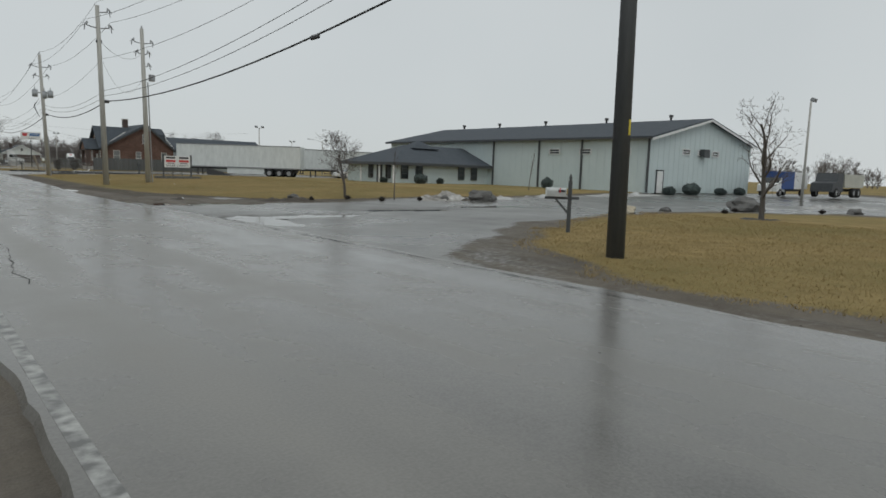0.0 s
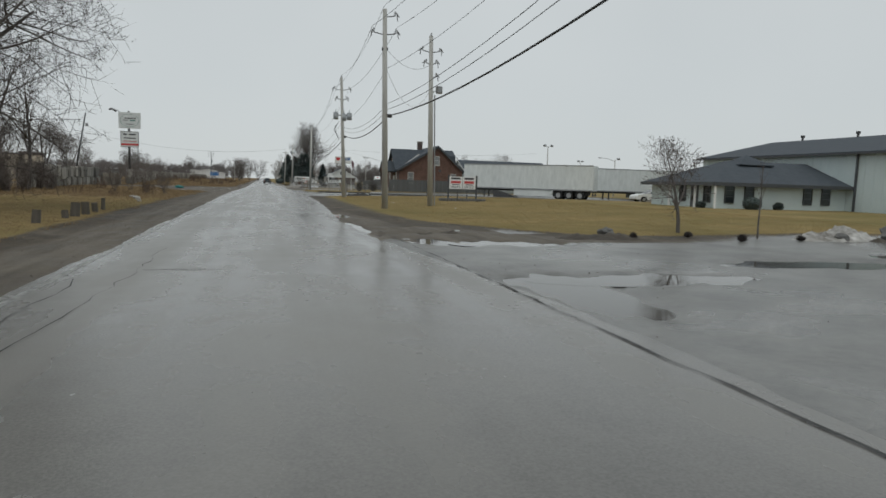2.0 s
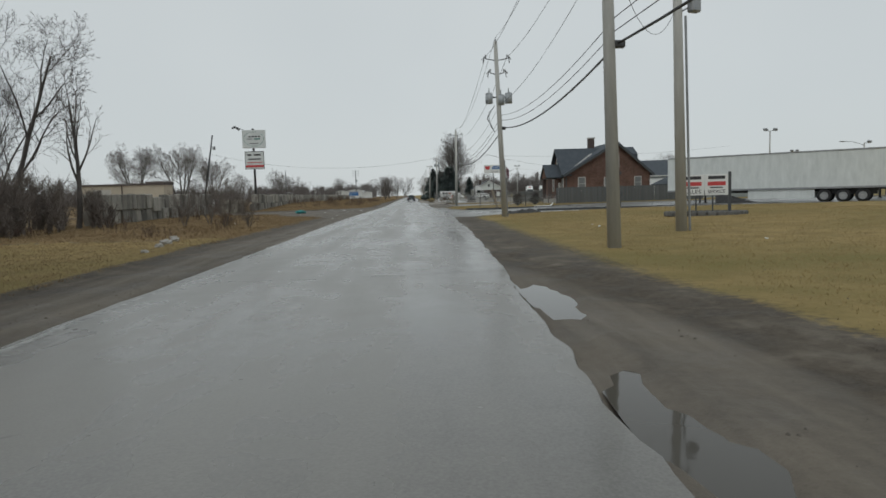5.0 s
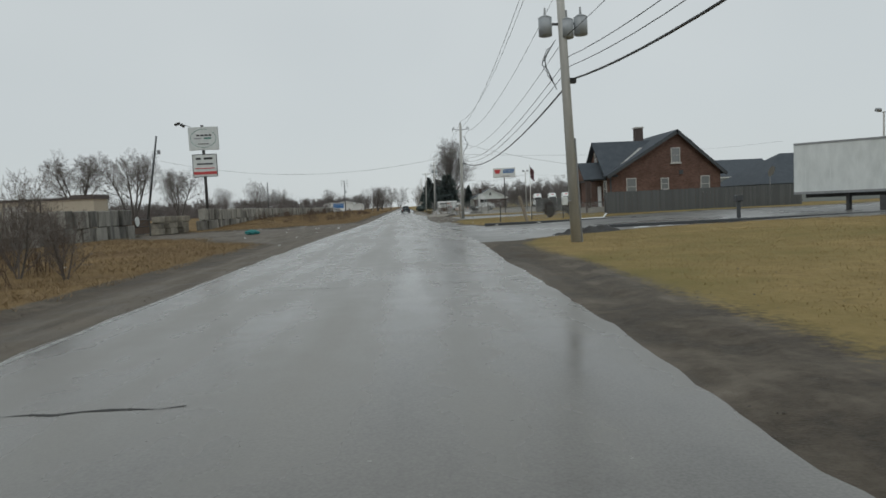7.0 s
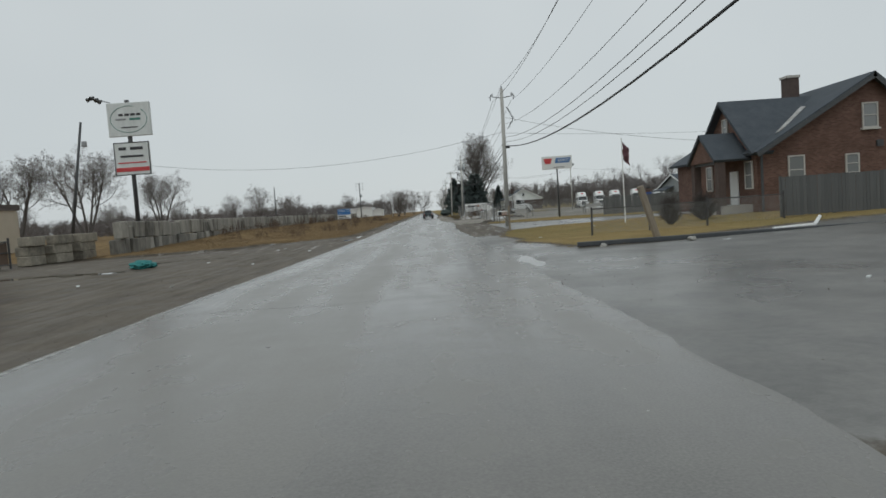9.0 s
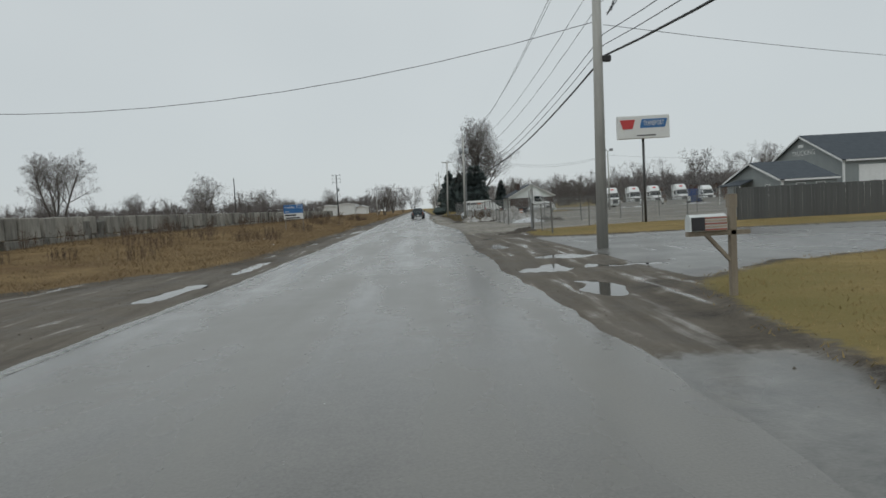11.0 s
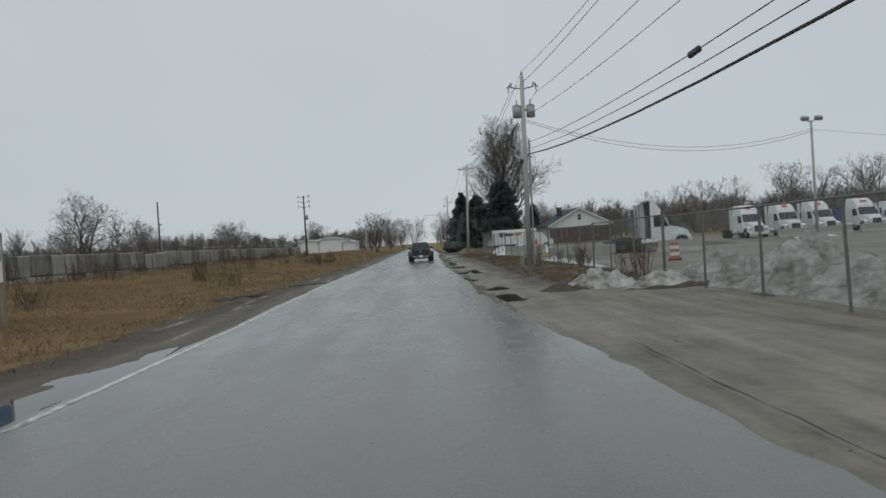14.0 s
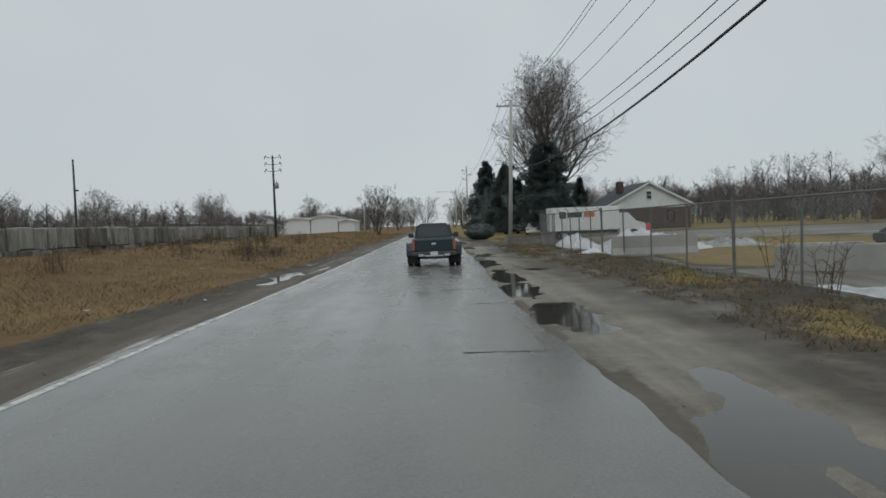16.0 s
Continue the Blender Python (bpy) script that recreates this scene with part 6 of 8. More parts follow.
def box_trailer(x, y, rz, L, label, group="white box trailers", h0=1.05, h1=3.95, legs=True):
    """A dry-van trailer; the nose at local x=0, the tail at x=L."""
    z = ground_z(x, y) - 0.05
    t = thing("box_trailer", pose(x, y, z, 0, 0, rz), label, "trailer", group)
    part("body", box(bmesh.new(), (L / 2, 0, (h0 + h1) / 2), (L, 2.55, h1 - h0), 0, 0.04), M["dirtywhite"], t, "grimy white panelled box")
    rib = mesh_of("panel_rib", boxes(((0, 0, 0), (0.05, 0.02, h1 - h0 - 0.25))), M["dirtywhite"])
    for u in np.arange(0.6, L - 0.2, 1.22):
        for s in (-1, 1):
            part("panel_rib", rib, None, t, at=pose(u, s * 1.28, (h0 + h1) / 2))
    part("bottom_rail", boxes(((L / 2, -1.29, h0 + 0.06), (L, 0.05, 0.14)), ((L / 2, 1.29, h0 + 0.06), (L, 0.05, 0.14))), M["galv"], t, "grey bottom rail")
    part("top_rail", boxes(((L / 2, -1.285, h1 - 0.04), (L, 0.05, 0.1)), ((L / 2, 1.285, h1 - 0.04), (L, 0.05, 0.1))), M["galv"], t)
    part("underframe", boxes(((L / 2, 0, h0 - 0.12), (L - 1, 1.0, 0.2)), ((L - 2.3, 0, 0.72), (3.4, 1.0, 0.3))), M["steel"], t)
    for s in (-1, 1):
        part("side_skirt", boxes(((L * 0.56, s * 1.2, 0.68), (L * 0.3, 0.03, 0.72))), M["dirtywhite"], t, "pale side skirt")
    for u in (L - 3.95, L - 2.7, L - 1.45):
        for s in (-1, 1):
            wd = wheel(t, (u, s * 0.95, 0.5), 0.5, 0.55, side=1)
            wd.matrix_basis = pose(u, s * 0.95, 0.5, 0, 0, -90 if s < 0 else 90)
    if legs:
        for s in (-0.8, 0.8):
            part("landing_leg", boxes(((2.6, s, 0.52), (0.14, 0.14, 1.05)), ((2.6, s, 0.05), (0.3, 0.3, 0.06))), M["steel"], t)
    part("rear_door", boxes(((L + 0.02, -0.63, (h0 + h1) / 2), (0.04, 1.2, h1 - h0 - 0.1)), ((L + 0.02, 0.63, (h0 + h1) / 2), (0.04, 1.2, h1 - h0 - 0.1))), M["dirtywhite"], t)
    part("rear_bumper", boxes(((L - 0.05, 0, 0.55), (0.1, 2.3, 0.12)), ((L - 0.05, 0.7, 0.8), (0.1, 0.1, 0.45)), ((L - 0.05, -0.7, 0.8), (0.1, 0.1, 0.45))), M["steel"], t)
    return t


box_trailer(22.9, 90.3, -40.3, 15.8, "long grimy white box trailer parked on the grass edge")
box_trailer(38.5, 88.5, -3, 14.9, "second white box trailer parked behind the first")
box_trailer(54.5, 87.0, -3, 14.9, "white box trailer standing beyond the sedan")
ramp = part("loading_ramp", prism(bmesh.new(), [(0, 0), (3.2, 0.0), (0.2, 0.85), (0, 0.85)], "y", -0.6, 0.6), M["steel"], at=pose(25.2, 86.6, 0.2, 0, 0, -40))
tagged(ramp, "dark steel ramp lying under the trailer nose", "ramp")


def sedan(m, label, paint="white"):
    t = thing("sedan", m, label, "car", "parked cars")
    body = prism(bmesh.new(), [(0, 0.35), (0.02, 0.75), (0.5, 0.92), (1.1, 0.95), (3.2, 0.95), (4.4, 0.82), (4.65, 0.62), (4.65, 0.35), (4.2, 0.3), (4.05, 0.62), (3.45, 0.62), (3.3, 0.28), (1.35, 0.28), (1.2, 0.62), (0.6, 0.62), (0.45, 0.3)], "y", -0.88, 0.88)
    part("body", body, M[paint], t)
    cab = prism(bmesh.new(), [(0.65, 0.93), (1.25, 1.38), (2.4, 1.42), (3.45, 0.93)], "y", -0.82, 0.82)
    for v in cab.verts:
        if v.co.z > 1.2:
            v.co.y *= 0.8
    part("roof", cab, M[paint], t)
    for s in (-1, 1):
        part("side_window", slab(bmesh.new(), [(0.95, s * 0.815, 0.98), (3.2, s * 0.815, 0.98), (2.4, s * 0.68, 1.36), (1.4, s * 0.68, 1.36)], 0.02), M["darkglass"], t)
        for x in (0.9, 3.75):
            w = wheel(t, (x, s * 0.8, 0.32), 0.32, 0.2, side=1)
            w.matrix_basis = pose(x, s * 0.8, 0.32, 0, 0, -90 if s < 0 else 90)
        part("tail_light", boxes(((0.02, s * 0.66, 0.7), (0.06, 0.3, 0.15))), M["red"], t)
    part("windscreen", slab(bmesh.new(), [(3.42, -0.72, 0.97), (3.42, 0.72, 0.97), (2.5, 0.62, 1.40), (2.5, -0.62, 1.40)], 0.02), M["darkglass"], t)
    return t


sedan(pose(42.6, 76.5, 0.25, 0, 0, 175), "white four-door sedan parked near the office")
sedan(pose(11.5, 256.0, -0.02, 0, 0, 80), "white car parked beside the evergreens")


def box_van(m, label, L=6.3, hbox=2.5, bars=True):
    t = thing("box_truck", m, label, "truck")
    part("cargo_box", box(bmesh.new(), (L / 2 - 0.4, 0, 1.65), (L - 1.2, 2.2, 1.75), 0, 0.03), M["white"], t, "white cargo box")
    part("cab", prism(bmesh.new(), [(L - 1.0, 0.5), (L - 1.0, 2.0), (L - 0.3, 2.0), (L + 0.3, 1.35), (L + 1.0, 1.15), (L + 1.05, 0.5)], "y", -0.95, 0.95), M["white"], t)
    part("windscreen", slab(bmesh.new(), [(L - 0.25, -0.85, 1.97), (L - 0.25, 0.85, 1.97), (L + 0.29, 0.85, 1.38), (L + 0.29, -0.85, 1.38)], 0.02), M["darkglass"], t)
    part("chassis", boxes(((L / 2, 0, 0.62), (L + 1, 0.9, 0.2))), M["steel"], t)
    for x in (1.2, L + 0.1):
        for s in (-1, 1):
            w = wheel(t, (x, s * 0.9, 0.38), 0.38, 0.24)
            w.matrix_basis = pose(x, s * 0.9, 0.38, 0, 0, -90 if s < 0 else 90)
    if bars:
        part("logo", boxes(((1.05, -1.115, 1.95), (0.5, 0.02, 0.5))), M["signtext"], t, "dark square logo")
        part("logo_bar", boxes(((1.95, -1.115, 1.95), (1.1, 0.02, 0.36))), M["signtext"], t, "dark letter block")
        part("logo_bar", boxes(((3.05, -1.115, 1.95), (0.8, 0.02, 0.36))), surf("faded_orange", (0.55, 0.16, 0.08), (0.62, 0.22, 0.12), 3), t, "orange letter block")
    return t


box_van(pose(8.5, 230.2, 0.0, 0, 0, 0), "white box truck with a dark and orange logo behind the fence")
dump = thing("dump_truck", pose(77.0, 30.0, 0.2, 0, 0, 178), "pale dirty dump truck parked at the far lot", "truck", "far lot vehicles")
part("bed", prism(bmesh.new(), [(0, 1.1), (-0.2, 2.5), (5.2, 2.5), (5.0, 1.1)], "y", -1.2, 1.2), surf("pale_dusty_paint", (0.42, 0.42, 0.36), (0.55, 0.54, 0.47), 1, 0.7), dump)
part("cab", prism(bmesh.new(), [(5.2, 0.6), (5.2, 2.6), (6.4, 2.6), (6.8, 1.7), (7.8, 1.5), (7.9, 0.6)], "y", -1.1, 1.1), M["trimdark"], dump)
part("chassis", boxes(((3.8, 0, 0.8), (7.5, 0.9, 0.3))), M["steel"], dump)
for x in (1.0, 2.3, 6.9):
    for s in (-1, 1):
        w = wheel(dump, (x, s * 1.0, 0.52), 0.52, 0.4)
        w.matrix_basis = pose(x, s * 1.0, 0.52, 0, 0, -90 if s < 0 else 90)
bt = box_van(pose(70.0, 33.0, 0.2, 0, 0, 180), "blue and white box truck parked at the far lot", 6.5, bars=False)
part("tarpaulin", boxes(((5.0, 0, 1.65), (2.6, 2.26, 1.8))), M["blue"], bt, "blue tarpaulin panel")
bl = thing("container", pose(47.5, 224.5, 0.0, 0, 0, 4), "blue shipping container beside the truck row", "container")
part("body", box(bmesh.new(), (3, 0, 1.2), (6, 2.4, 2.4), 0, 0.03), M["blue"], bl)
bm = bmesh.new()
for u in np.arange(0.15, 6, 0.3):
    box(bm, (u, -1.215, 1.2), (0.12, 0.05, 2.2))
part("corrugation", bm, M["blue"], bl)


# ---- trees and shrubs ----
def slivers(segs, seed, points=False):
    """Thin twigs as lone tapered strips (or pointed spikes), each turned its own way."""
    rg = np.random.default_rng(seed)
    p = np.array([q[0] for q in segs], float)
    e = np.array([q[1] for q in segs], float)
    w0 = np.array([q[2] for q in segs])[:, None]
    w1 = np.array([q[3] for q in segs])[:, None]
    side = np.cross(e - p, rg.normal(size=p.shape))
    side /= np.linalg.norm(side, axis=1, keepdims=True) + 1e-9
    if points:
        v = np.stack([p - side * w0, p + side * w0, e], 1).reshape(-1, 3)
        return v.tolist(), [], np.arange(len(v)).reshape(-1, 3).tolist()
    v = np.stack([p - side * w0, p + side * w0, e + side * w1, e - side * w1], 1).reshape(-1, 3)
    return v.tolist(), [], np.arange(len(v)).reshape(-1, 4).tolist()


def grow(rnd, h, r, levels, spread=0.9, kids=(5, 4, 4, 3), first=0.3, up=0.12, bend=0.2, ratio=0.62, lean=(0, 0), stems=1, thin=0.012, droop=0.0):
    """Limbs and twigs of a bare tree: lists of (p0, p1, r0, r1), limbs and twigs apart."""
    limbs, twigs = [], []

    def branch(p, d, length, rad, lev):
        n = 10 if lev == 0 else 2 if lev == levels else 3 if lev >= 3 else 7
        pts = [p]
        rads = [rad]
        tip = max(rad * (0.3 if lev < levels else 0.25), thin * 0.4)
        wander = bend * (0.4 if lev == 0 else 1)
        drift = Vector((0, 0, 0))
        for i in range(n):
            drift = drift * 0.45 + Vector((rnd.uniform(-1, 1), rnd.uniform(-1, 1), rnd.uniform(-1, 1))) * wander
            d = (d + drift + Vector((0, 0, (up * 0.5 if lev else 0) - droop * lev * (1.6 - 2.2 * i / n)))).normalized()
            pts.append(pts[-1] + d * (length / n))
            rads.append(rad + (tip - rad) * (i + 1) / n)
        for i in range(n):
            (limbs if rads[i] > 0.035 else twigs).append((pts[i], pts[i + 1], rads[i], rads[i + 1]))
        if lev >= levels:
            return
        k = kids[min(lev, len(kids) - 1)]
        lo = first if lev == 0 else 0.2
        turn = rnd.uniform(0, 6.28)
        for j in range(k):
            u = lo + (1.0 - lo) * (j + rnd.random() * 0.8) / k
            i = min(int(u * n), n - 1)
            base = pts[i].lerp(pts[i + 1], min(u * n - i, 1))
            axis_d = (pts[i + 1] - pts[i]).normalized()
            side = axis_d.orthogonal().normalized()
            turn += 2.4 + rnd.uniform(-0.5, 0.5)
            side.rotate(Matrix.Rotation(turn, 3, axis_d))
            ang = rnd.uniform(0.7, 1.15) * spread * (1.15 - 0.45 * u if lev == 0 else 1)
            nd = (axis_d * math.cos(ang) + side * math.sin(ang) + Vector((0, 0, up * (lev < 2)))).normalized()
            size = length * ratio * rnd.uniform(0.75, 1.15) * (1.12 - 0.55 * u)
            branch(base, nd, size, max(rads[i] * rnd.uniform(0.45, 0.62), thin), lev + 1)

    for s in range(stems):
        off = Vector((math.cos(2.1 * s + r), math.sin(2.1 * s + r), 0)) * (0.32 * (stems > 1))
        d = Vector((lean[0] + off.x, lean[1] + off.y, 1)).normalized()
        branch(Vector((off.x * r * 2, off.y * r * 2, -0.1)), d, h * 0.8, r, 0)
    return limbs, twigs


def bare_tree(m, label, seed, h, r, levels, group="bare trees", twigmat="twig", **kw):
    t = thing("bare_tree", m, label, "tree", group)
    limbs, twigs = grow(random.Random(seed), h, r, levels, **kw)
    if not limbs:
        limbs, twigs = twigs[:8], twigs[8:]
    part("trunk", tubes(limbs, 6), M["bark"], t, smooth=True)
    stout, fine = [q for q in twigs if q[2] > 0.022], [q for q in twigs if q[2] <= 0.022]
    verts, faces = [], []
    for v, _, f in ([tubes(stout, 3)] if stout else []) + ([slivers(fine, seed)] if fine else []):
        k = len(verts)
        verts += list(v)
        faces += [tuple(q + k for q in face) for face in f]
    if verts:
        part("crown", (verts, [], faces), M[twigmat], t)
    return t


def gpose(x, y, rz=0.0, dz=0.0):
    return pose(x, y, ground_z(x, y) + dz, 0, 0, rz)


bare_tree(gpose(12.95, 33.6), "young bare ornamental tree in the lawn edge", 3, 3.5, 0.075, 4, kids=(13, 6, 5, 3), first=0.24, spread=0.95, up=0.10, ratio=0.66, bend=0.12, thin=0.008)
bare_tree(gpose(15.0, 31.9), "thin bare sapling beside the snow heap", 8, 3.3, 0.035, 2, kids=(11, 4), first=0.5, bend=0.06, spread=0.7, up=0.3, ratio=0.3, thin=0.007)
bare_tree(gpose(34.5, 40.0), "thin bare sapling by the hall wall", 9, 3.8, 0.035, 2, kids=(12, 4), first=0.4, bend=0.06, spread=0.6, up=0.35, ratio=0.3, thin=0.007)
bare_tree(gpose(22.5, 15.7), "bare spreading tree in a mulch ring on the island lawn", 12, 5.2, 0.13, 4, kids=(13, 5, 4, 3), first=0.22, spread=1.05, up=0.16, ratio=0.55, thin=0.007)
# the great tree whose limbs hang over the left verge
bare_tree(gpose(-15.9, 41.4), "large bare tree with long limbs arching over the verge", 23, 17.0, 0.42, 5, twigmat="neartwig", kids=(20, 10, 8, 5, 4), first=0.22, spread=1.12, up=0.06, ratio=0.70, bend=0.10, thin=0.010, droop=0.014)
for i, (x, y, h, lv, st) in enumerate(((-23.9, 72.0, 13.2, 5, 3), (-31, 67, 12, 4, 2), (-28.0, 61, 11, 4, 2), (-36, 60, 12, 4, 1), (-33, 78, 12, 4, 2), (-27.2, 76, 9, 4, 2))):
    bare_tree(gpose(x, y, 40 * i), "bare scrub tree in the thicket by the block wall", 30 + i, h, 0.17, lv, "thicket trees", twigmat="neartwig", kids=(8, 6, 5, 4, 3), first=0.16, spread=0.72, up=0.07, ratio=0.62, bend=0.11, thin=0.010, stems=st)
bare_tree(gpose(-20.3, 73.6), "broken pale-barked tree with few limbs", 44, 9.6, 0.17, 4, "thicket trees", kids=(9, 6, 4, 3), first=0.35, spread=0.6, up=0.15, ratio=0.5, bend=0.1, lean=(0.12, 0.05), thin=0.010)
# beyond the road bend
big = bare_tree(gpose(14.75, 266), "tall bare shade tree behind dark evergreens", 51, 20.6, 0.45, 5, kids=(22, 10, 7, 5, 3), first=0.2, spread=0.70, up=0.09, ratio=0.60, bend=0.085, thin=0.013, stems=1)
mid_tree = bare_tree(gpose(-10.8, 306), "bare tree clump at the far roadside", 61, 10, 0.18, 3, kids=(12, 6, 5), first=0.12, spread=0.85, up=0.2, ratio=0.55, thin=0.02, stems=3)
yard_tree = bare_tree(gpose(62, 296), "bare tree behind the truck yard", 71, 12, 0.22, 4, "trees behind the yard", kids=(12, 6, 4, 3), first=0.12, spread=0.95, up=0.14, ratio=0.6, thin=0.018, stems=2)
for i, (x, y, s) in enumerate(((72, 300, 1.05), (81, 292, 1.2), (92, 304, 1.25), (53, 300, 0.85), (102, 296, 1.25), (44, 306, 0.8), (112, 310, 1.4), (28, 292, 0.75), (35, 300, 0.7))):
    c = copy_thing(yard_tree, gpose(x, y, 70 * i))
    c.scale = (s, s, s)
far_tree = bare_tree(gpose(-3.5, 430, 0), "distant bare tree along the road", 81, 13, 0.22, 3, "distant roadside trees", twigmat="far_haze_twig", kids=(13, 7, 5), first=0.12, spread=0.95, up=0.14, ratio=0.6, thin=0.03, stems=2)
for i, (x, y, s) in enumerate(((-15, 345, 0.75), (-9, 460, 1.0), (12, 450, 1.0), (11, 372, 0.9), (-16, 500, 1.2), (16, 500, 1.2), (13, 335, 0.8), (9.5, 475, 0.9), (-12, 400, 0.9))):
    c = copy_thing(far_tree, gpose(x, y, 55 * i))
    c.scale = (s, s, s)
left_tree = bare_tree(gpose(-39.9, 230), "multi-stemmed bare tree behind the block wall", 91, 9.0, 0.15, 4, "trees behind the wall", kids=(11, 6, 4, 3), first=0.2, spread=0.95, up=0.1, ratio=0.62, thin=0.016, stems=3)
for i, (x, y, s) in enumerate(((-76, 330, 1.3), (-56, 345, 1.2), (-97, 330, 1.2), (-120, 320, 1.3), (-38, 385, 1.2), (-66, 372, 1.3), (-88, 262, 0.9), (-110, 255, 1.0))):
    c = copy_thing(left_tree, gpose(x, y, 83 * i))
    c.scale = (s, s, s)
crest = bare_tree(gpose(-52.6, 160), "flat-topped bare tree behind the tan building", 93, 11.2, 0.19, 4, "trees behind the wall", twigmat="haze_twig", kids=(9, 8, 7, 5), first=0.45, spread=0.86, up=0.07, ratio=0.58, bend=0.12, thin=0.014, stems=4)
for i, (x, y, k) in enumerate(((-44.3, 161, 1.0), (-48.0, 194, 0.95))):
    c = copy_thing(crest, gpose(x, y, 75 * i + 40))
    c.scale = (k, k, k)
    c["label"] = "flat-topped bare tree behind the block wall"
for i, (x, y, s) in enumerate(((205, 95, 0.9), (190, 70, 0.7), (220, 82, 0.9), (198, 50, 0.8), (225, 35, 0.8), (230, 62, 0.9), (200, 18, 0.7), (225, 5, 0.8))):
    c = copy_thing(yard_tree, gpose(x, y, 47 * i))
    c.scale = (s, s, s)


def woodland(name, label, spots, seed, lo, hi, mat="far_haze_twig", dens=60, fat=1.0):
    """Many small bare trees too far to count, joined."""
    rnd = random.Random(seed)
    segs = []
    for x, y in spots:
        h = rnd.uniform(lo, hi)
        top = Vector((x + rnd.uniform(-0.6, 0.6), y, h))
        segs.append((Vector((x, y, -0.2)), Vector((x, y, h * 0.5)), 0.14, 0.09))
        segs.append((Vector((x, y, h * 0.5)), top, 0.09, 0.03))
        for k in range(dens):
            u = rnd.uniform(0.05, 1)
            a = rnd.uniform(0, 2 * math.pi)
            w = h * 0.42 * math.sin(min(u * 1.2, 1) * math.pi * 0.8 + 0.3) * rnd.uniform(0.3, 1.0)
            p = Vector((x, y, h * u * 0.8))
            e = Vector((x + math.cos(a) * w, y + math.sin(a) * w, min(h * u * 0.8 + w * rnd.uniform(0.5, 1.7), h * rnd.uniform(0.88, 1.05))))
            segs.append((p, e, 0.045 * fat, 0.02 * fat))
            for q in range(6):
                f = p.lerp(e, rnd.uniform(0.35, 1))
                segs.append((f, f + Vector((rnd.uniform(-1, 1), rnd.uniform(-1, 1), rnd.uniform(0.0, 1.5))) * h * 0.1, 0.03 * fat, 0.014 * fat))
    return tagged(part(name, slivers(segs, seed, True), M[mat]), label, "woodland", kind="stuff")


rw = random.Random(7)
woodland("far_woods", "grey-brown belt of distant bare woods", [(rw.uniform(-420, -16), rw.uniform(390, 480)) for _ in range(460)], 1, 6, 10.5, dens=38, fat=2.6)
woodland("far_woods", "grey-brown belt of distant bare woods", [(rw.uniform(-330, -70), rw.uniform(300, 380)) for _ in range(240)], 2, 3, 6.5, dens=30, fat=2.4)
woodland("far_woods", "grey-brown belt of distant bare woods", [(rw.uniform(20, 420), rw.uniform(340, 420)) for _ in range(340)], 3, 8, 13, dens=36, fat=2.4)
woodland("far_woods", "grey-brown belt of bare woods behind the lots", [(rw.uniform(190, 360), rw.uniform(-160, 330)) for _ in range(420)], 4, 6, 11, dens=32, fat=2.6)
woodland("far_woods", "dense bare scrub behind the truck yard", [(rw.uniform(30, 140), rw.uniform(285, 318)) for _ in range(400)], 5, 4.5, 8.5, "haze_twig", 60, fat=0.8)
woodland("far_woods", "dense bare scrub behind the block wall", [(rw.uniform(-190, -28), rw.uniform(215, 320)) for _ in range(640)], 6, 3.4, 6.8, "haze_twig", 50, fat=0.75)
woodland("far_woods", "tangled brown scrub filling the thicket by the wall", [(x, y) for x, y in ((rw.uniform(-46, -18.6), rw.uniform(55, 84)) for _ in range(460)) if y < 77 or x < -24], 8, 0.7, 3.9, "brush", 80, fat=0.4)
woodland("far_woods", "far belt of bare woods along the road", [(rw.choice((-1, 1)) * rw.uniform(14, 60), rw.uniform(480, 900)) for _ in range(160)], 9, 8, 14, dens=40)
woodland("far_woods", "far bare woods beyond the brick house", [(rw.uniform(50, 150), rw.uniform(238, 280)) for _ in range(170)], 10, 4, 8, dens=36, fat=1.8)


def foliage(seed, count, where, size, droop=0.2):
    """Small needle sprays as lone triangles; where(rnd) gives place and outward way."""
    rnd = random.Random(seed)
    v, f = [], []
    for i in range(count):
        p, d = where(rnd)
        s = size * rnd.uniform(0.6, 1.3)
        side = d.cross(Vector((rnd.uniform(-1, 1), rnd.uniform(-1, 1), rnd.uniform(-1, 1)))).normalized()
        tip = p + (d + Vector((0, 0, -droop))).normalized() * s
        v += [p - side * s * 0.28, p + side * s * 0.28, tip]
        f.append((3 * i, 3 * i + 1, 3 * i + 2))
    return v, [], f


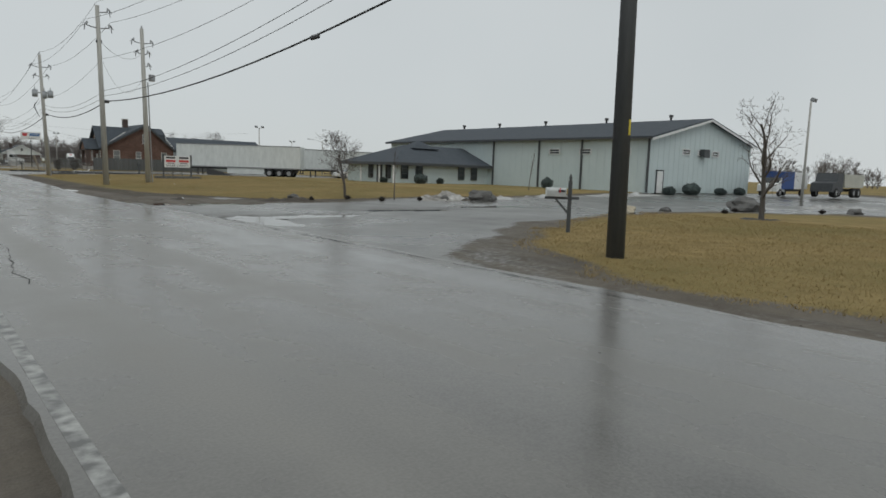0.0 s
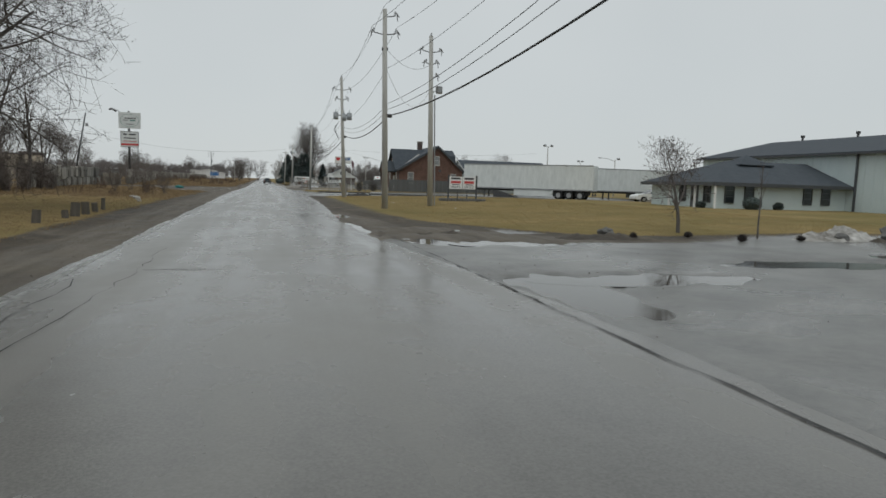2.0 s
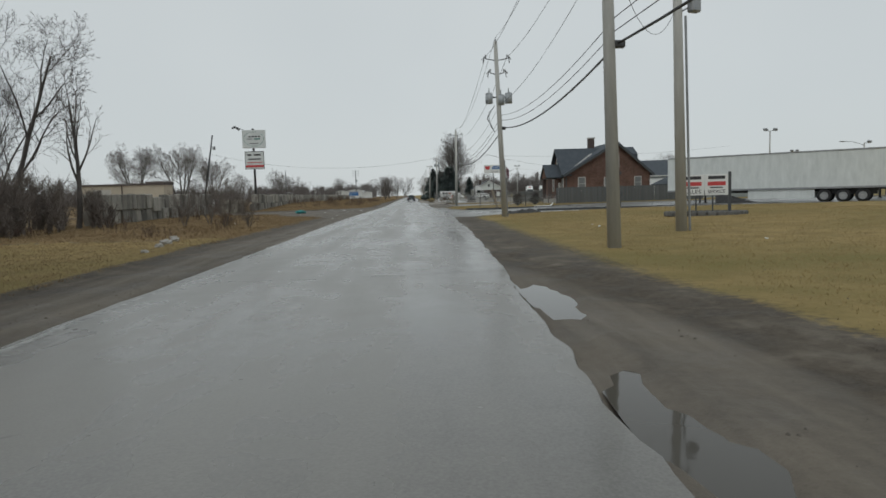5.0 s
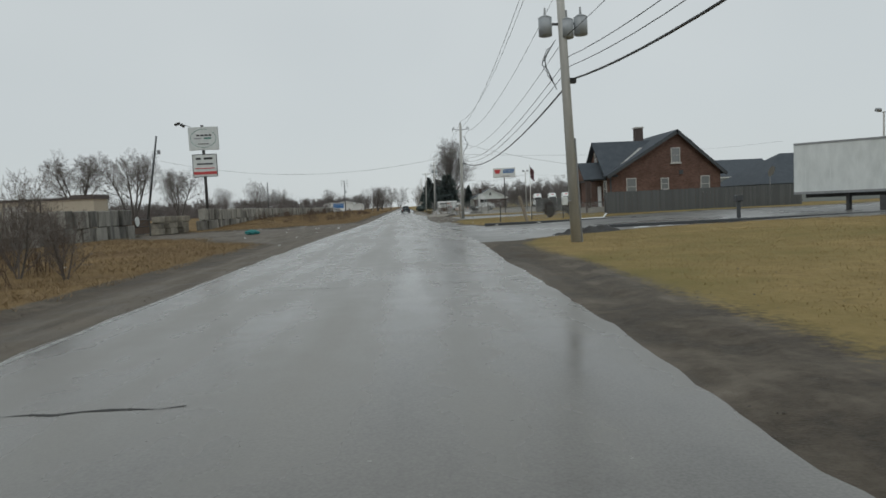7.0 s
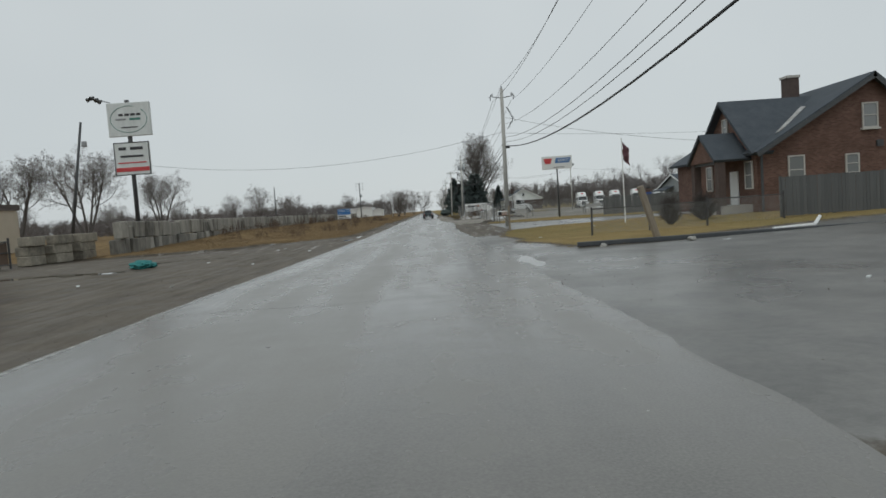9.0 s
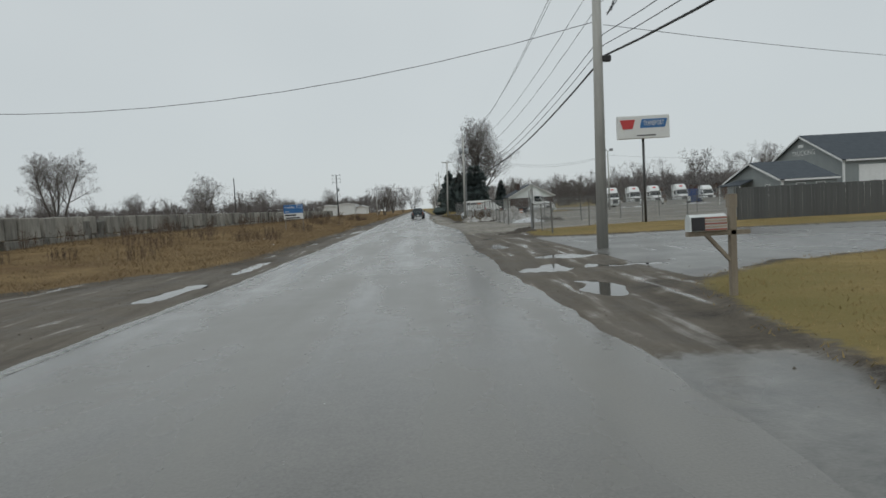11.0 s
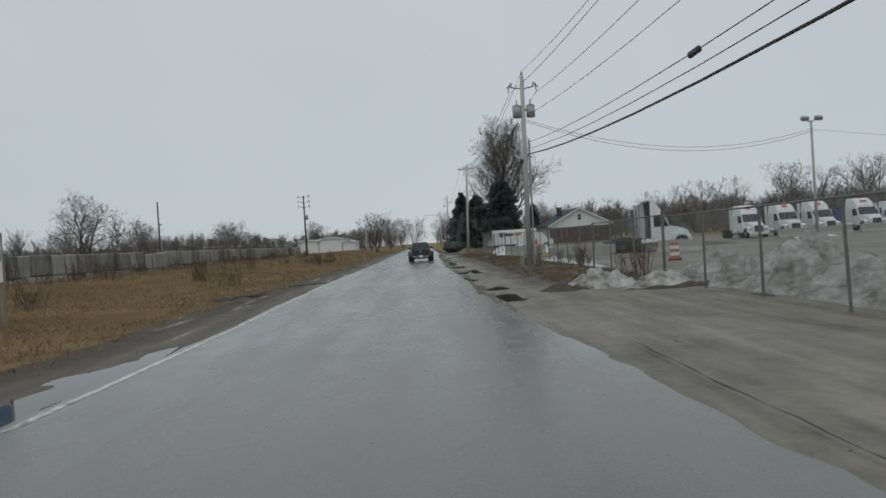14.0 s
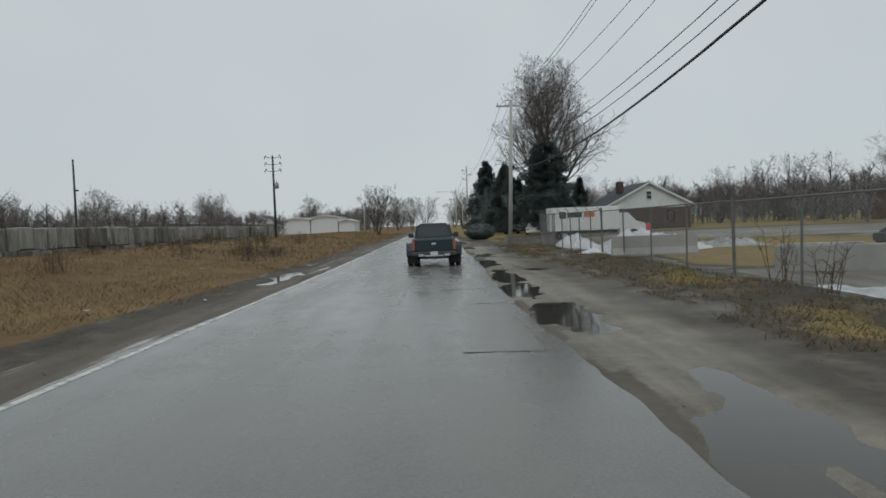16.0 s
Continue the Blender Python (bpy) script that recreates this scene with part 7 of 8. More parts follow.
def evergreen(m, label, seed, h, w, count=5200, column=0.0, group="dark evergreens"):
    t = thing("evergreen_tree", m, label, "tree", group)
    part("trunk", rods(((0, 0, -0.1), (0, 0, h * 0.9), 0.22, 0.04), n=8), M["bark"], t)
    rr = random.Random(seed)
    arms = [(rr.uniform(0.04, 1), rr.uniform(0, 2 * math.pi), rr.uniform(0.55, 1.15)) for _ in range(300)]

    def where(rnd):
        u, a, k = rnd.choice(arms)
        reach = w * k * ((1 - u) ** (0.85 - 0.5 * column) + 0.04)
        q = rnd.uniform(0.25, 1) ** 0.6 * reach
        a2 = a + rnd.gauss(0, 0.12)
        z = h * u + 0.18 * q + rnd.gauss(0, 0.16) - 0.10 * q * q / w
        return Vector((math.cos(a2) * q, math.sin(a2) * q, max(z, 0.1))), Vector((math.cos(a2), math.sin(a2), 0.1))
    part("crown", foliage(seed + 1, count * 5, where, 0.27), M["needle"], t)
    core = rods(((0, 0, h * 0.04), (0, 0, h * 0.4), w * 0.62, w * 0.55), ((0, 0, h * 0.4), (0, 0, h * 0.93), w * 0.55, 0.05), n=12)
    for v in core.verts:
        v.co += Vector((noise.noise(v.co * 1.7), noise.noise(v.co * 1.7 + Vector((5, 0, 0))), 0)) * 0.3
    part("inner_crown", core, M["needle"], t)
    return t


evergreen(gpose(13.4, 258), "tall broad dark evergreen by the roadside cottage", 5, 10.6, 3.7, 10000, 1.0)
evergreen(gpose(8.6, 285), "dark spruce beside the road", 6, 11.3, 4.2, 7500)
evergreen(gpose(11.2, 281), "dark spruce beside the road", 7, 10.4, 3.8, 6500)
evergreen(gpose(9.6, 268), "dark spruce beside the road", 12, 8.6, 3.2, 6000, 0.3)
evergreen(gpose(11.5, 270), "low dark spruce filling a gap beside the road", 14, 7.4, 3.6, 5000, 0.3)
evergreen(gpose(22.0, 278), "small dark spruce by the cottage", 8, 7.6, 2.3, 4000)
evergreen(gpose(13.0, 292), "dark spruce beside the road", 9, 10.5, 3.0, 4500)


def round_shrub(m, label, seed, w, h, mat="needle", count=2600, group="shrubs"):
    t = thing("shrub", m, label, "shrub", group)
    core = bmesh.new()
    bmesh.ops.create_icosphere(core, subdivisions=3, radius=1.0)
    for v in core.verts:
        k = 0.86 + 0.16 * noise.noise(v.co * 2.3 + Vector((seed, 0, 0)))
        v.co = Vector((v.co.x * w * k, v.co.y * w * k, (v.co.z * 0.5 + 0.5) * h * k))
    if mat == "needle":
        part("core", core, M[mat], t)
    else:
        rs = random.Random(seed)
        segs = []
        for _ in range(count // 3):
            d = Vector((rs.gauss(0, 1), rs.gauss(0, 1), abs(rs.gauss(0, 1)) + 0.5)).normalized()
            e = Vector((d.x * w, d.y * w, d.z * h)) * rs.uniform(0.6, 1.0)
            segs.append((Vector((d.x * w * 0.15, d.y * w * 0.15, 0)), e, 0.012, 0.005))
            for _ in range(3):
                q = e * rs.uniform(0.4, 0.95)
                segs.append((q, q + (d + Vector((rs.uniform(-1, 1), rs.uniform(-1, 1), rs.uniform(-0.3, 1))) * 0.9) * 0.22 * h, 0.007, 0.003))
        part("crown", slivers(segs, seed), M[mat], t)
        return t

    def where(rnd):
        d = Vector((rnd.gauss(0, 1), rnd.gauss(0, 1), rnd.gauss(0, 1))).normalized()
        k = 0.84 + 0.16 * noise.noise(d * 2.3 + Vector((seed, 0, 0)))
        return Vector((d.x * w * k, d.y * w * k, max((d.z * 0.5 + 0.5) * h * k, 0.03))), (d + Vector((0, 0, 0.3))).normalized()
    part("leaves", foliage(seed, count, where, 0.13, 0.0), M[mat], t)
    return t


round_shrub(gpose(4.45, 245), "wide clipped dark evergreen shrub beside the road", 3, 1.65, 1.75)
for x, y, w, hh in ((35.5, 55.8, 0.75, 1.05), (38.6, 56.4, 0.35, 0.6), (43.9, 46.2, 0.6, 1.1), (48.2, 35.4, 0.6, 0.8), (51.9, 35.3, 0.9, 1.2), (57.5, 35.3, 0.6, 0.7), (61.5, 35.3, 0.6, 0.8), (32.6, 58.2, 0.35, 0.5)):
    round_shrub(gpose(x, y), "low rounded dark shrub along the hall wall", int(x), w, hh, count=900)
for x, y, w, hh in ((9.9, 31.7, 0.15, 0.2), (11.7, 31.3, 0.17, 0.18), (13.5, 30.9, 0.2, 0.26), (16.2, 31.2, 0.16, 0.2), (25.3, 18.7, 0.2, 0.22), (27.6, 19.3, 0.22, 0.22), (33.6, 17.3, 0.24, 0.24)):
    round_shrub(gpose(x, y), "small dark knotty shrub at the lot edge", int(x * 3), w, hh, "neartwig", 700, "edging shrubs")
for x, y, w, hh in ((11.9, 107.5, 0.6, 1.4), (14.2, 109.0, 0.8, 1.5)):
    round_shrub(gpose(x, y), "bare dark shrub in the brick house's front yard", int(x), w, hh, "neartwig", 1400)


# dry grass: blades are scattered where the ground is grassy
def blades(name, label, mat, n, xr, yr, test, hmin, hmax, seed, width=0.012, per=5, spread=0.08):
    rg = np.random.default_rng(seed)
    x, y = rg.uniform(*xr, n), rg.uniform(*yr, n)
    z, gr, mu, pa, ya, st = ground_fields(x, y)
    keep = gr if test == "grass" else st
    bare = (x > 2) & (x < 6) & (y > 35) & (y < 80)
    keep = keep & ~(bare & (rg.random(n) > ease(4.0, 6.0, x)))
    if test == "straw":
        keep = keep & (rough_noise(x, y, 3.0, 77) > 0.30)
    x, y, z = x[keep], y[keep], z[keep]
    k = len(x)
    x, y, z = np.repeat(x, per), np.repeat(y, per), np.repeat(z, per)
    x, y = x + rg.normal(0, spread, k * per), y + rg.normal(0, spread, k * per)
    h = rg.uniform(hmin, hmax, k * per)
    a = rg.uniform(0, 2 * np.pi, k * per)
    ln = rg.uniform(0.3, 2.4, k * per) * h
    dx, dy = np.cos(a) * width, np.sin(a) * width
    b = rg.uniform(0, 2 * np.pi, k * per)
    p0 = np.stack([x - dx, y - dy, z - 0.02], 1)
    p1 = np.stack([x + dx, y + dy, z - 0.02], 1)
    p2 = np.stack([x + np.cos(b) * ln, y + np.sin(b) * ln, z + h], 1)
    v = np.stack([p0, p1, p2], 1).reshape(-1, 3)
    f = np.arange(len(v)).reshape(-1, 3)
    return tagged(part(name, (v.tolist(), [], f.tolist()), M[mat]), label, "grass", kind="stuff")


blades("dry_tall_grass", "tangled tan dry grass on the left verge", "straw", 34000, (-21.5, -6.0), (52, 215), "straw", 0.03, 0.17, 1, 0.011, 7, 0.22)
blades("dry_tall_grass", "tangled tan dry grass on the far verge", "straw", 6000, (-21.5, -6.0), (215, 330), "straw", 0.06, 0.25, 2, 0.03, 5, 0.25)
blades("dry_tall_grass", "short dormant grass on the left lawn", "straw", 14000, (-17, -7.5), (20, 62), "grass", 0.015, 0.06, 3, 0.010, 5, 0.1)
blades("lawn_grass", "short dormant tan lawn grass", "lawn", 30000, (2.8, 26), (30, 84), "grass", 0.015, 0.05, 4, 0.010, 5, 0.12)
blades("lawn_grass", "short dormant tan lawn grass", "lawn", 22000, (2.8, 22), (2, 21), "grass", 0.015, 0.05, 5, 0.009, 5, 0.12)
blades("lawn_grass", "short dormant tan lawn grass", "lawn", 14000, (3.5, 20), (96, 146), "grass", 0.015, 0.05, 6, 0.010, 5, 0.12)
blades("lawn_grass", "ragged grass strip beside the fence", "driedgrass", 8000, (3.6, 8.0), (165, 226), "grass", 0.03, 0.11, 7, 0.010, 6, 0.1)


def weed_clump(x, y, seed, h=1.1, n=26, w=0.7, label="clump of dead brown weed stems"):
    rnd = random.Random(seed)
    segs = []
    for _ in range(n):
        p = Vector((rnd.gauss(0, w * 0.4), rnd.gauss(0, w * 0.4), -0.03))
        d = Vector((rnd.uniform(-0.35, 0.35), rnd.uniform(-0.35, 0.35), 1)).normalized()
        L = h * rnd.uniform(0.5, 1.1)
        q = p + d * L
        segs.append((p, q, 0.012, 0.005))
        for _ in range(7):
            s = p.lerp(q, rnd.uniform(0.35, 1))
            segs.append((s, s + Vector((rnd.uniform(-1, 1), rnd.uniform(-1, 1), rnd.uniform(0.2, 1.2))) * 0.2 * h, 0.007, 0.003))
    c = part("weed_clump", tubes(segs, 3), M["weed"], at=gpose(x, y))
    return tagged(c, label, "weeds", "dead weed clumps", "stuff")


rwd = random.Random(15)
for i in range(84):
    y = rwd.uniform(62, 245)
    if not 86 < y < 128:
        weed_clump(rwd.uniform(-20.2, -9.5), y, i, rwd.uniform(0.5, 1.3), 22, rwd.uniform(0.5, 1.3))
for i, (x, y, hh) in enumerate(((-11.1, 71.7, 3.0), (-12.7, 74.2, 2.6), (-9.6, 71.2, 2.0), (-13.6, 72.4, 2.2))):
    bare_tree(gpose(x, y, 70 * i), "low twiggy bare bush in the dry verge", 210 + i, hh, 0.03, 3, "roadside bushes", twigmat="brush", kids=(9, 6, 4), first=0.1, spread=0.7, up=0.08, ratio=0.6, bend=0.12, thin=0.006, stems=5)
for i, (x, y, hh) in enumerate(((7.5, 173.6, 1.9), (7.6, 174.6, 1.7), (7.7, 195.4, 1.6), (7.5, 193.2, 1.3), (7.6, 176.4, 1.5), (7.4, 172.8, 1.4), (7.55, 182.0, 2.2), (7.6, 182.5, 2.0), (7.6, 181.4, 1.4), (7.7, 184.2, 1.2), (7.7, 187.0, 1.3), (7.8, 189.0, 1.2))):
    weed_clump(x, y, 120 + i, 0.75 * hh, 9, 0.3, "dead climbing weeds tangled in the fence")


# ---- concrete block wall along the left ----
def block_wall(name, label, x, y0, y1, courses, seed):
    """Stacked waste-concrete blocks, each its own piece."""
    w = tagged(thing(name, pose(x, y0, 0), label, "wall"), kind="structure")
    rnd = random.Random(seed)
    meshes = []
    for L in (0.72, 0.88, 0.98, 1.08, 1.2, 1.45, 1.85):
        bm = bmesh.new()
        bmesh.ops.create_cube(bm, size=1, matrix=Matrix.Diagonal((0.62, L, 1.16, 1)))
        for v in bm.verts:
            v.co += Vector((rnd.uniform(-0.03, 0.03), rnd.uniform(-0.02, 0.02), rnd.uniform(-0.035, 0.035)))
        bmesh.ops.bevel(bm, geom=bm.edges[:], offset=0.045, segments=1, affect="EDGES")
        meshes.append((L, mesh_of("block", bm, M["block"])))
    for c in range(courses):
        y = 0.35 * c
        while y < y1 - y0:
            L, me = rnd.choice(meshes)
            o = new("block", me)
            o.parent = w
            o.matrix_basis = pose(rnd.uniform(-0.13, 0.13), y + L / 2, 0.52 + 1.18 * c + rnd.uniform(-0.03, 0.03) - (rnd.random() < 0.2) * (c == courses - 1) * rnd.uniform(0.05, 0.3), 0, rnd.uniform(-2.5, 2.5), rnd.uniform(-3, 3))
            y += L + rnd.uniform(0.02, 0.09) + (rnd.random() < 0.06) * 0.35 * c
    return w


block_wall("wall_west", "weathered grey wall of stacked concrete blocks behind dry grass", -22.4, 79, 106, 2, 1)
block_wall("wall_northwest", "long weathered grey wall of stacked concrete blocks behind dry grass", -21.0, 119.8, 262, 2, 2)


def loose_block(x, y, z, rz, s, label="grey concrete block stacked beside the gate"):
    bm = bmesh.new()
    bmesh.ops.create_cube(bm, size=1, matrix=Matrix.Diagonal((*s, 1)))
    bmesh.ops.bevel(bm, geom=bm.edges[:], offset=0.04, segments=1, affect="EDGES")
    return tagged(part("concrete_block", bm, M["tanblock"], at=pose(x, y, z, 0, 0, rz)), label, "concrete block", "loose concrete blocks")


for x, y, z, r in ((-23.0, 114.0, 0.3, 5), (-23.1, 114.1, 0.86, 3), (-22.9, 114.0, 1.42, 8), (-22.6, 116.1, 0.3, 0), (-22.6, 116.0, 0.86, -4), (-22.5, 116.2, 1.42, 2), (-22.2, 118.2, 0.3, 3), (-22.2, 118.1, 0.86, 0), (-22.1, 118.2, 1.42, -3), (-24.0, 111.6, 0.3, 12)):
    loose_block(x, y, z, r, (0.75, 1.8, 0.55))
gate = thing("farm_gate", pose(-22.9, 106.3, 0), "dark metal gate with a round white disc across the side entrance", "gate")
part("gate_frame", rods(((0, 0, 0.25), (0, 5.6, 0.25), 0.035), ((0, 0, 1.5), (0, 5.6, 1.5), 0.035), ((0, 0, 0.9), (0, 5.6, 0.9), 0.03), ((0, 0, 0), (0, 0, 1.7), 0.06), ((0, 5.6, 0), (0, 5.6, 1.7), 0.06), ((0, 0.1, 0.25), (0, 5.5, 1.5), 0.025), n=7), M["steel"], gate)
part("disc", rods(((0.06, 2.8, 1.35), (0.10, 2.8, 1.35), 0.42), n=24), M["dirtywhite"], gate, "round white reflector disc")
part("gate_sheet", boxes(((-0.05, 2.8, 0.85), (0.03, 5.4, 1.2))), M["weed"], gate, "rusty brown sheet")


# ---- signs ----
def big_sign():
    s = thing("pole_sign", pose(-21.85, 125.5, 0), "tall roadside pole sign with two white business panels", "sign")
    part("post", rods(((0, 0.1, 0), (0, 0.1, 11.4), 0.16), n=12), M["steel"], s, "dark steel post", True)
    a = part("panel", box(bmesh.new(), (0.13, 0, 9.95), (3.15, 0.3, 2.48), 0, 0.03), M["dirtywhite"], s, "upper white panel with an oval mark")
    ring = bmesh.new()
    for k in range(40):
        p, q = 2 * math.pi * k / 40, 2 * math.pi * (k + 1) / 40
        if 5 <= k <= 7:
            continue
        rod(ring, (0.13 + 1.35 * math.cos(p), -0.16, 9.95 + 0.98 * math.sin(p)), (0.13 + 1.35 * math.cos(q), -0.16, 9.95 + 0.98 * math.sin(q)), 0.022, n=5)
    part("oval", ring, M["signgreen"], a)
    for x, z, w, hh, m in ((-0.42, 10.28, 0.32, 0.17, "signtext"), (0.02, 10.28, 0.34, 0.17, "signtext"), (0.45, 10.28, 0.34, 0.17, "signtext"), (0.88, 10.28, 0.3, 0.17, "signtext"), (-0.45, 9.95, 0.75, 0.12, "galv"), (0.6, 9.95, 0.8, 0.16, "signgreen"), (0.15, 9.35, 1.2, 0.08, "signtext")):
        part("letter_bar", boxes(((x, -0.165, z), (w, 0.02, hh))), M[m], a)
    b = part("panel", box(bmesh.new(), (0.12, 0, 7.03), (2.55, 0.3, 2.42), 0, 0.03), M["dirtywhite"], s, "lower white panel with a red band")
    part("panel_frame", boxes(((0.12, -0.14, 8.22), (2.6, 0.05, 0.07)), ((0.12, -0.14, 5.83), (2.6, 0.05, 0.07)), ((-1.16, -0.14, 7.03), (0.07, 0.05, 2.42)), ((1.4, -0.14, 7.03), (0.07, 0.05, 2.42))), M["steel"], b)
    for x, z, w, hh, m in ((-0.55, 7.78, 0.55, 0.22, "signtext"), (0.5, 7.78, 0.95, 0.22, "signtext"), (0.12, 7.2, 1.7, 0.15, "signtext"), (0.12, 6.72, 2.1, 0.09, "signred"), (0.12, 6.22, 2.45, 0.3, "signred")):
        part("letter_bar", boxes(((x, -0.165, z), (w, 0.02, hh))), M[m], b)
    for k, (x, z) in enumerate(((-1.9, 11.55), (-2.2, 11.7), (-1.65, 11.4), (-2.45, 11.6))):
        part("flood_lamp", rods(((x, -0.3, z), (x - 0.12, -0.55, z - 0.16), 0.07, 0.16), n=9), M["steel"], s, "small black floodlight")
    part("lamp_bar", rods(((-1.2, 0, 11.25), (-2.5, -0.3, 11.68), 0.03), n=6), M["steel"], s)


big_sign()


def yard_sign():
    s = thing("yard_sign", pose(14.78, 66.4, 0.22, 0, 0, -20.4), "white two-panel yard sign on dark posts in a mulch bed", "sign")
    for x in (-1.2, 1.2):
        part("post", boxes(((x, 0.06, 1.05), (0.14, 0.14, 2.2))), M["trimdark"], s, "dark timber post")
    for x in (-0.4, 0.4):
        part("brace", boxes(((x, 0.1, 0.5), (0.07, 0.07, 1.0))), M["trimdark"], s)
    for sx, w in ((-1, "SALES"), (1, "SERVICE")):
        p = part("panel", box(bmesh.new(), (sx * 0.57, -0.04, 1.5), (1.1, 0.06, 1.06), 0, 0.01), M["white"], s)
        part("name_bar", boxes(((sx * 0.57, -0.075, 1.87), (0.8, 0.015, 0.16))), M["signtext"], p)
        part("red_bar", boxes(((sx * 0.57, -0.075, 1.56), (0.85, 0.015, 0.2))), M["signred"], p)
        part("small_bar", boxes(((sx * 0.57, -0.075, 1.36), (0.6, 0.015, 0.06))), M["signtext"], p)
        lettering("lettering", w, 0.26, M["signtext"], p, pose(sx * 0.57, -0.075, 1.15, 90, 0, 0), 0.82)
    bm = bmesh.new()
    for k in range(26):
        a = 2 * math.pi * k / 26
        box(bm, (1.9 * math.cos(a), 1.0 * math.sin(a), 0.1), (0.42, 0.22, 0.24), math.degrees(a) + 90, 0.03)
    bed = tagged(thing("flower_bed", pose(14.78, 66.3, ground_z(14.8, 66.3) - 0.02, 0, 0, -20.4), "low stone-edged mulch bed round the yard sign", "flower bed"))
    part("edging_stone", bm, M["rock"], bed)
    top = bmesh.new()
    bmesh.ops.create_circle(top, cap_ends=True, segments=28, radius=1, matrix=Matrix.Translation((0, 0, 0.17)) @ Matrix.Diagonal((1.85, 0.95, 1, 1)))
    part("mulch", top, M["mulch"], bed)


yard_sign()


def transport_sign():
    s = thing("pole_sign", pose(13.9, 144.4, 0), "white transport company pole sign beside the fence", "sign")
    part("post", rods(((0, 0.05, -0.02), (0, 0.05, 5.05), 0.075), n=10), M["steel"], s, smooth=True)
    p = part("panel", box(bmesh.new(), (0, 0, 5.72), (3.15, 0.28, 1.36), 0, 0.03), M["white"], s, "white sign panel")
    part("badge", slab(bmesh.new(), [(-1.42, -0.15, 6.16), (-0.52, -0.15, 6.16), (-0.68, -0.15, 5.62), (-1.26, -0.15, 5.62)], 0.015), M["signred"], p, "red shield badge")
    part("banner", slab(bmesh.new(), [(-0.24, -0.15, 5.66), (1.28, -0.15, 5.66), (1.44, -0.15, 6.18), (-0.10, -0.15, 6.18)], 0.015), M["signblue"], p, "blue slanted banner")
    lettering("lettering", "TRANSPORT", 0.42, M["white"], p, pose(0.6, -0.17, 5.92, 90, 0, 0), 1.25)
    part("address_bar", boxes(((0.15, -0.15, 5.22), (1.15, 0.015, 0.06))), M["signtext"], p)


transport_sign()


def lot_sign():
    s = thing("lot_sign", pose(-12.0, 169.1, 0.1), "blue and white sign board on two posts in the dry grass", "sign")
    for x in (-0.85, 0.85):
        part("post", boxes(((x, 0.07, 1.2), (0.1, 0.1, 2.6))), M["wood"], s)
    p = part("panel", box(bmesh.new(), (0, 0, 1.88), (1.85, 0.04, 1.4), 0, 0.006), M["white"], s, "white lower panel")
    part("blue_field", boxes(((0, -0.028, 2.16), (1.85, 0.012, 0.82))), M["signblue"], p, "blue upper field")
    part("wave_band", slab(bmesh.new(), [(-0.92, -0.03, 1.76), (0.92, -0.03, 1.86), (0.92, -0.03, 2.02), (0.2, -0.03, 1.93), (-0.92, -0.03, 1.82)], 0.012), M["paleblue"], p, "pale blue wave band")
    lettering("lettering", "Available", 0.30, M["white"], p, pose(-0.35, -0.04, 2.32, 90, 0, 0), 0.95)
    part("logo", boxes(((0.58, -0.038, 2.36), (0.52, 0.012, 0.26))), M["white"], p)
    part("logo_field", boxes(((0.58, -0.048, 2.36), (0.46, 0.012, 0.2))), M["signblue"], p)
    part("small_bar", boxes(((-0.6, -0.038, 1.92), (0.4, 0.012, 0.06))), M["white"], p)
    part("number_bar", boxes(((-0.3, -0.028, 1.56), (1.05, 0.012, 0.16))), M["signtext"], p)
    part("text_bar", boxes(((-0.1, -0.028, 1.30), (1.4, 0.012, 0.12))), M["signtext"], p)


lot_sign()


# ---- mailboxes ----
def mailbox(m, label, timber="trimdark", shell="mailgrey", picket=True):
    b = thing("mailbox", m, label, "mailbox", "roadside mailboxes")
    part("post", boxes(((0, 0, 0.72), (0.1, 0.1, 1.5)), bevel=0.01), M[timber], b)
    if picket:
        part("finial", rods(((0, 0, 1.46), (0, 0, 1.54), 0.03), ((0, 0, 1.53), (0, 0, 1.66), 0.055, 0.01), n=8), M[timber], b)
    part("arm", boxes(((-0.22, 0, 0.98), (0.95, 0.1, 0.07))), M[timber], b)
    bm = bmesh.new()
    box(bm, (-0.22, 0, 0.76), (0.05, 0.07, 0.55), 0, 0.0, 0, -42)
    part("brace", bm, M[timber], b)
    out = [(-0.1, 1.02)] + [(0.1 * -math.cos(a), 1.17 + 0.1 * math.sin(a)) for a in np.linspace(0, math.pi, 9)] + [(0.1, 1.02)]
    box_ = part("box", prism(bmesh.new(), out, "x", -0.66, -0.12), M[shell], b)
    part("door", prism(bmesh.new(), [(y * 1.04, 1.02 + (z - 1.02) * 1.02) for y, z in out], "x", -0.675, -0.66), M["dirtywhite"], box_)
    if picket:
        part("flag", boxes(((-0.3, -0.115, 1.2), (0.03, 0.012, 0.14))), M["signred"], box_)
    return b


mb = mailbox(pose(8.9, 15.05, ground_z(8.9, 15.05) - 0.02, 0, 0, -40), "pale metal mailbox on a dark pointed timber post")
part("number_bar", boxes(((-0.25, -0.105, 1.18), (0.2, 0.012, 0.07))), M["signtext"], mb)
mb2 = mailbox(pose(4.97, 115.2, ground_z(5, 115.2) - 0.02, 0, 0, 0), "mailbox with a dark blue and red striped cover", "wood", "dirtywhite", False)
for k in range(5):
    part("stripe", boxes(((-0.3, -0.107, 1.04 + 0.044 * k), (0.34, 0.012, 0.022))), M["dullred"] if k % 2 == 0 else M["dulltan"], mb2)
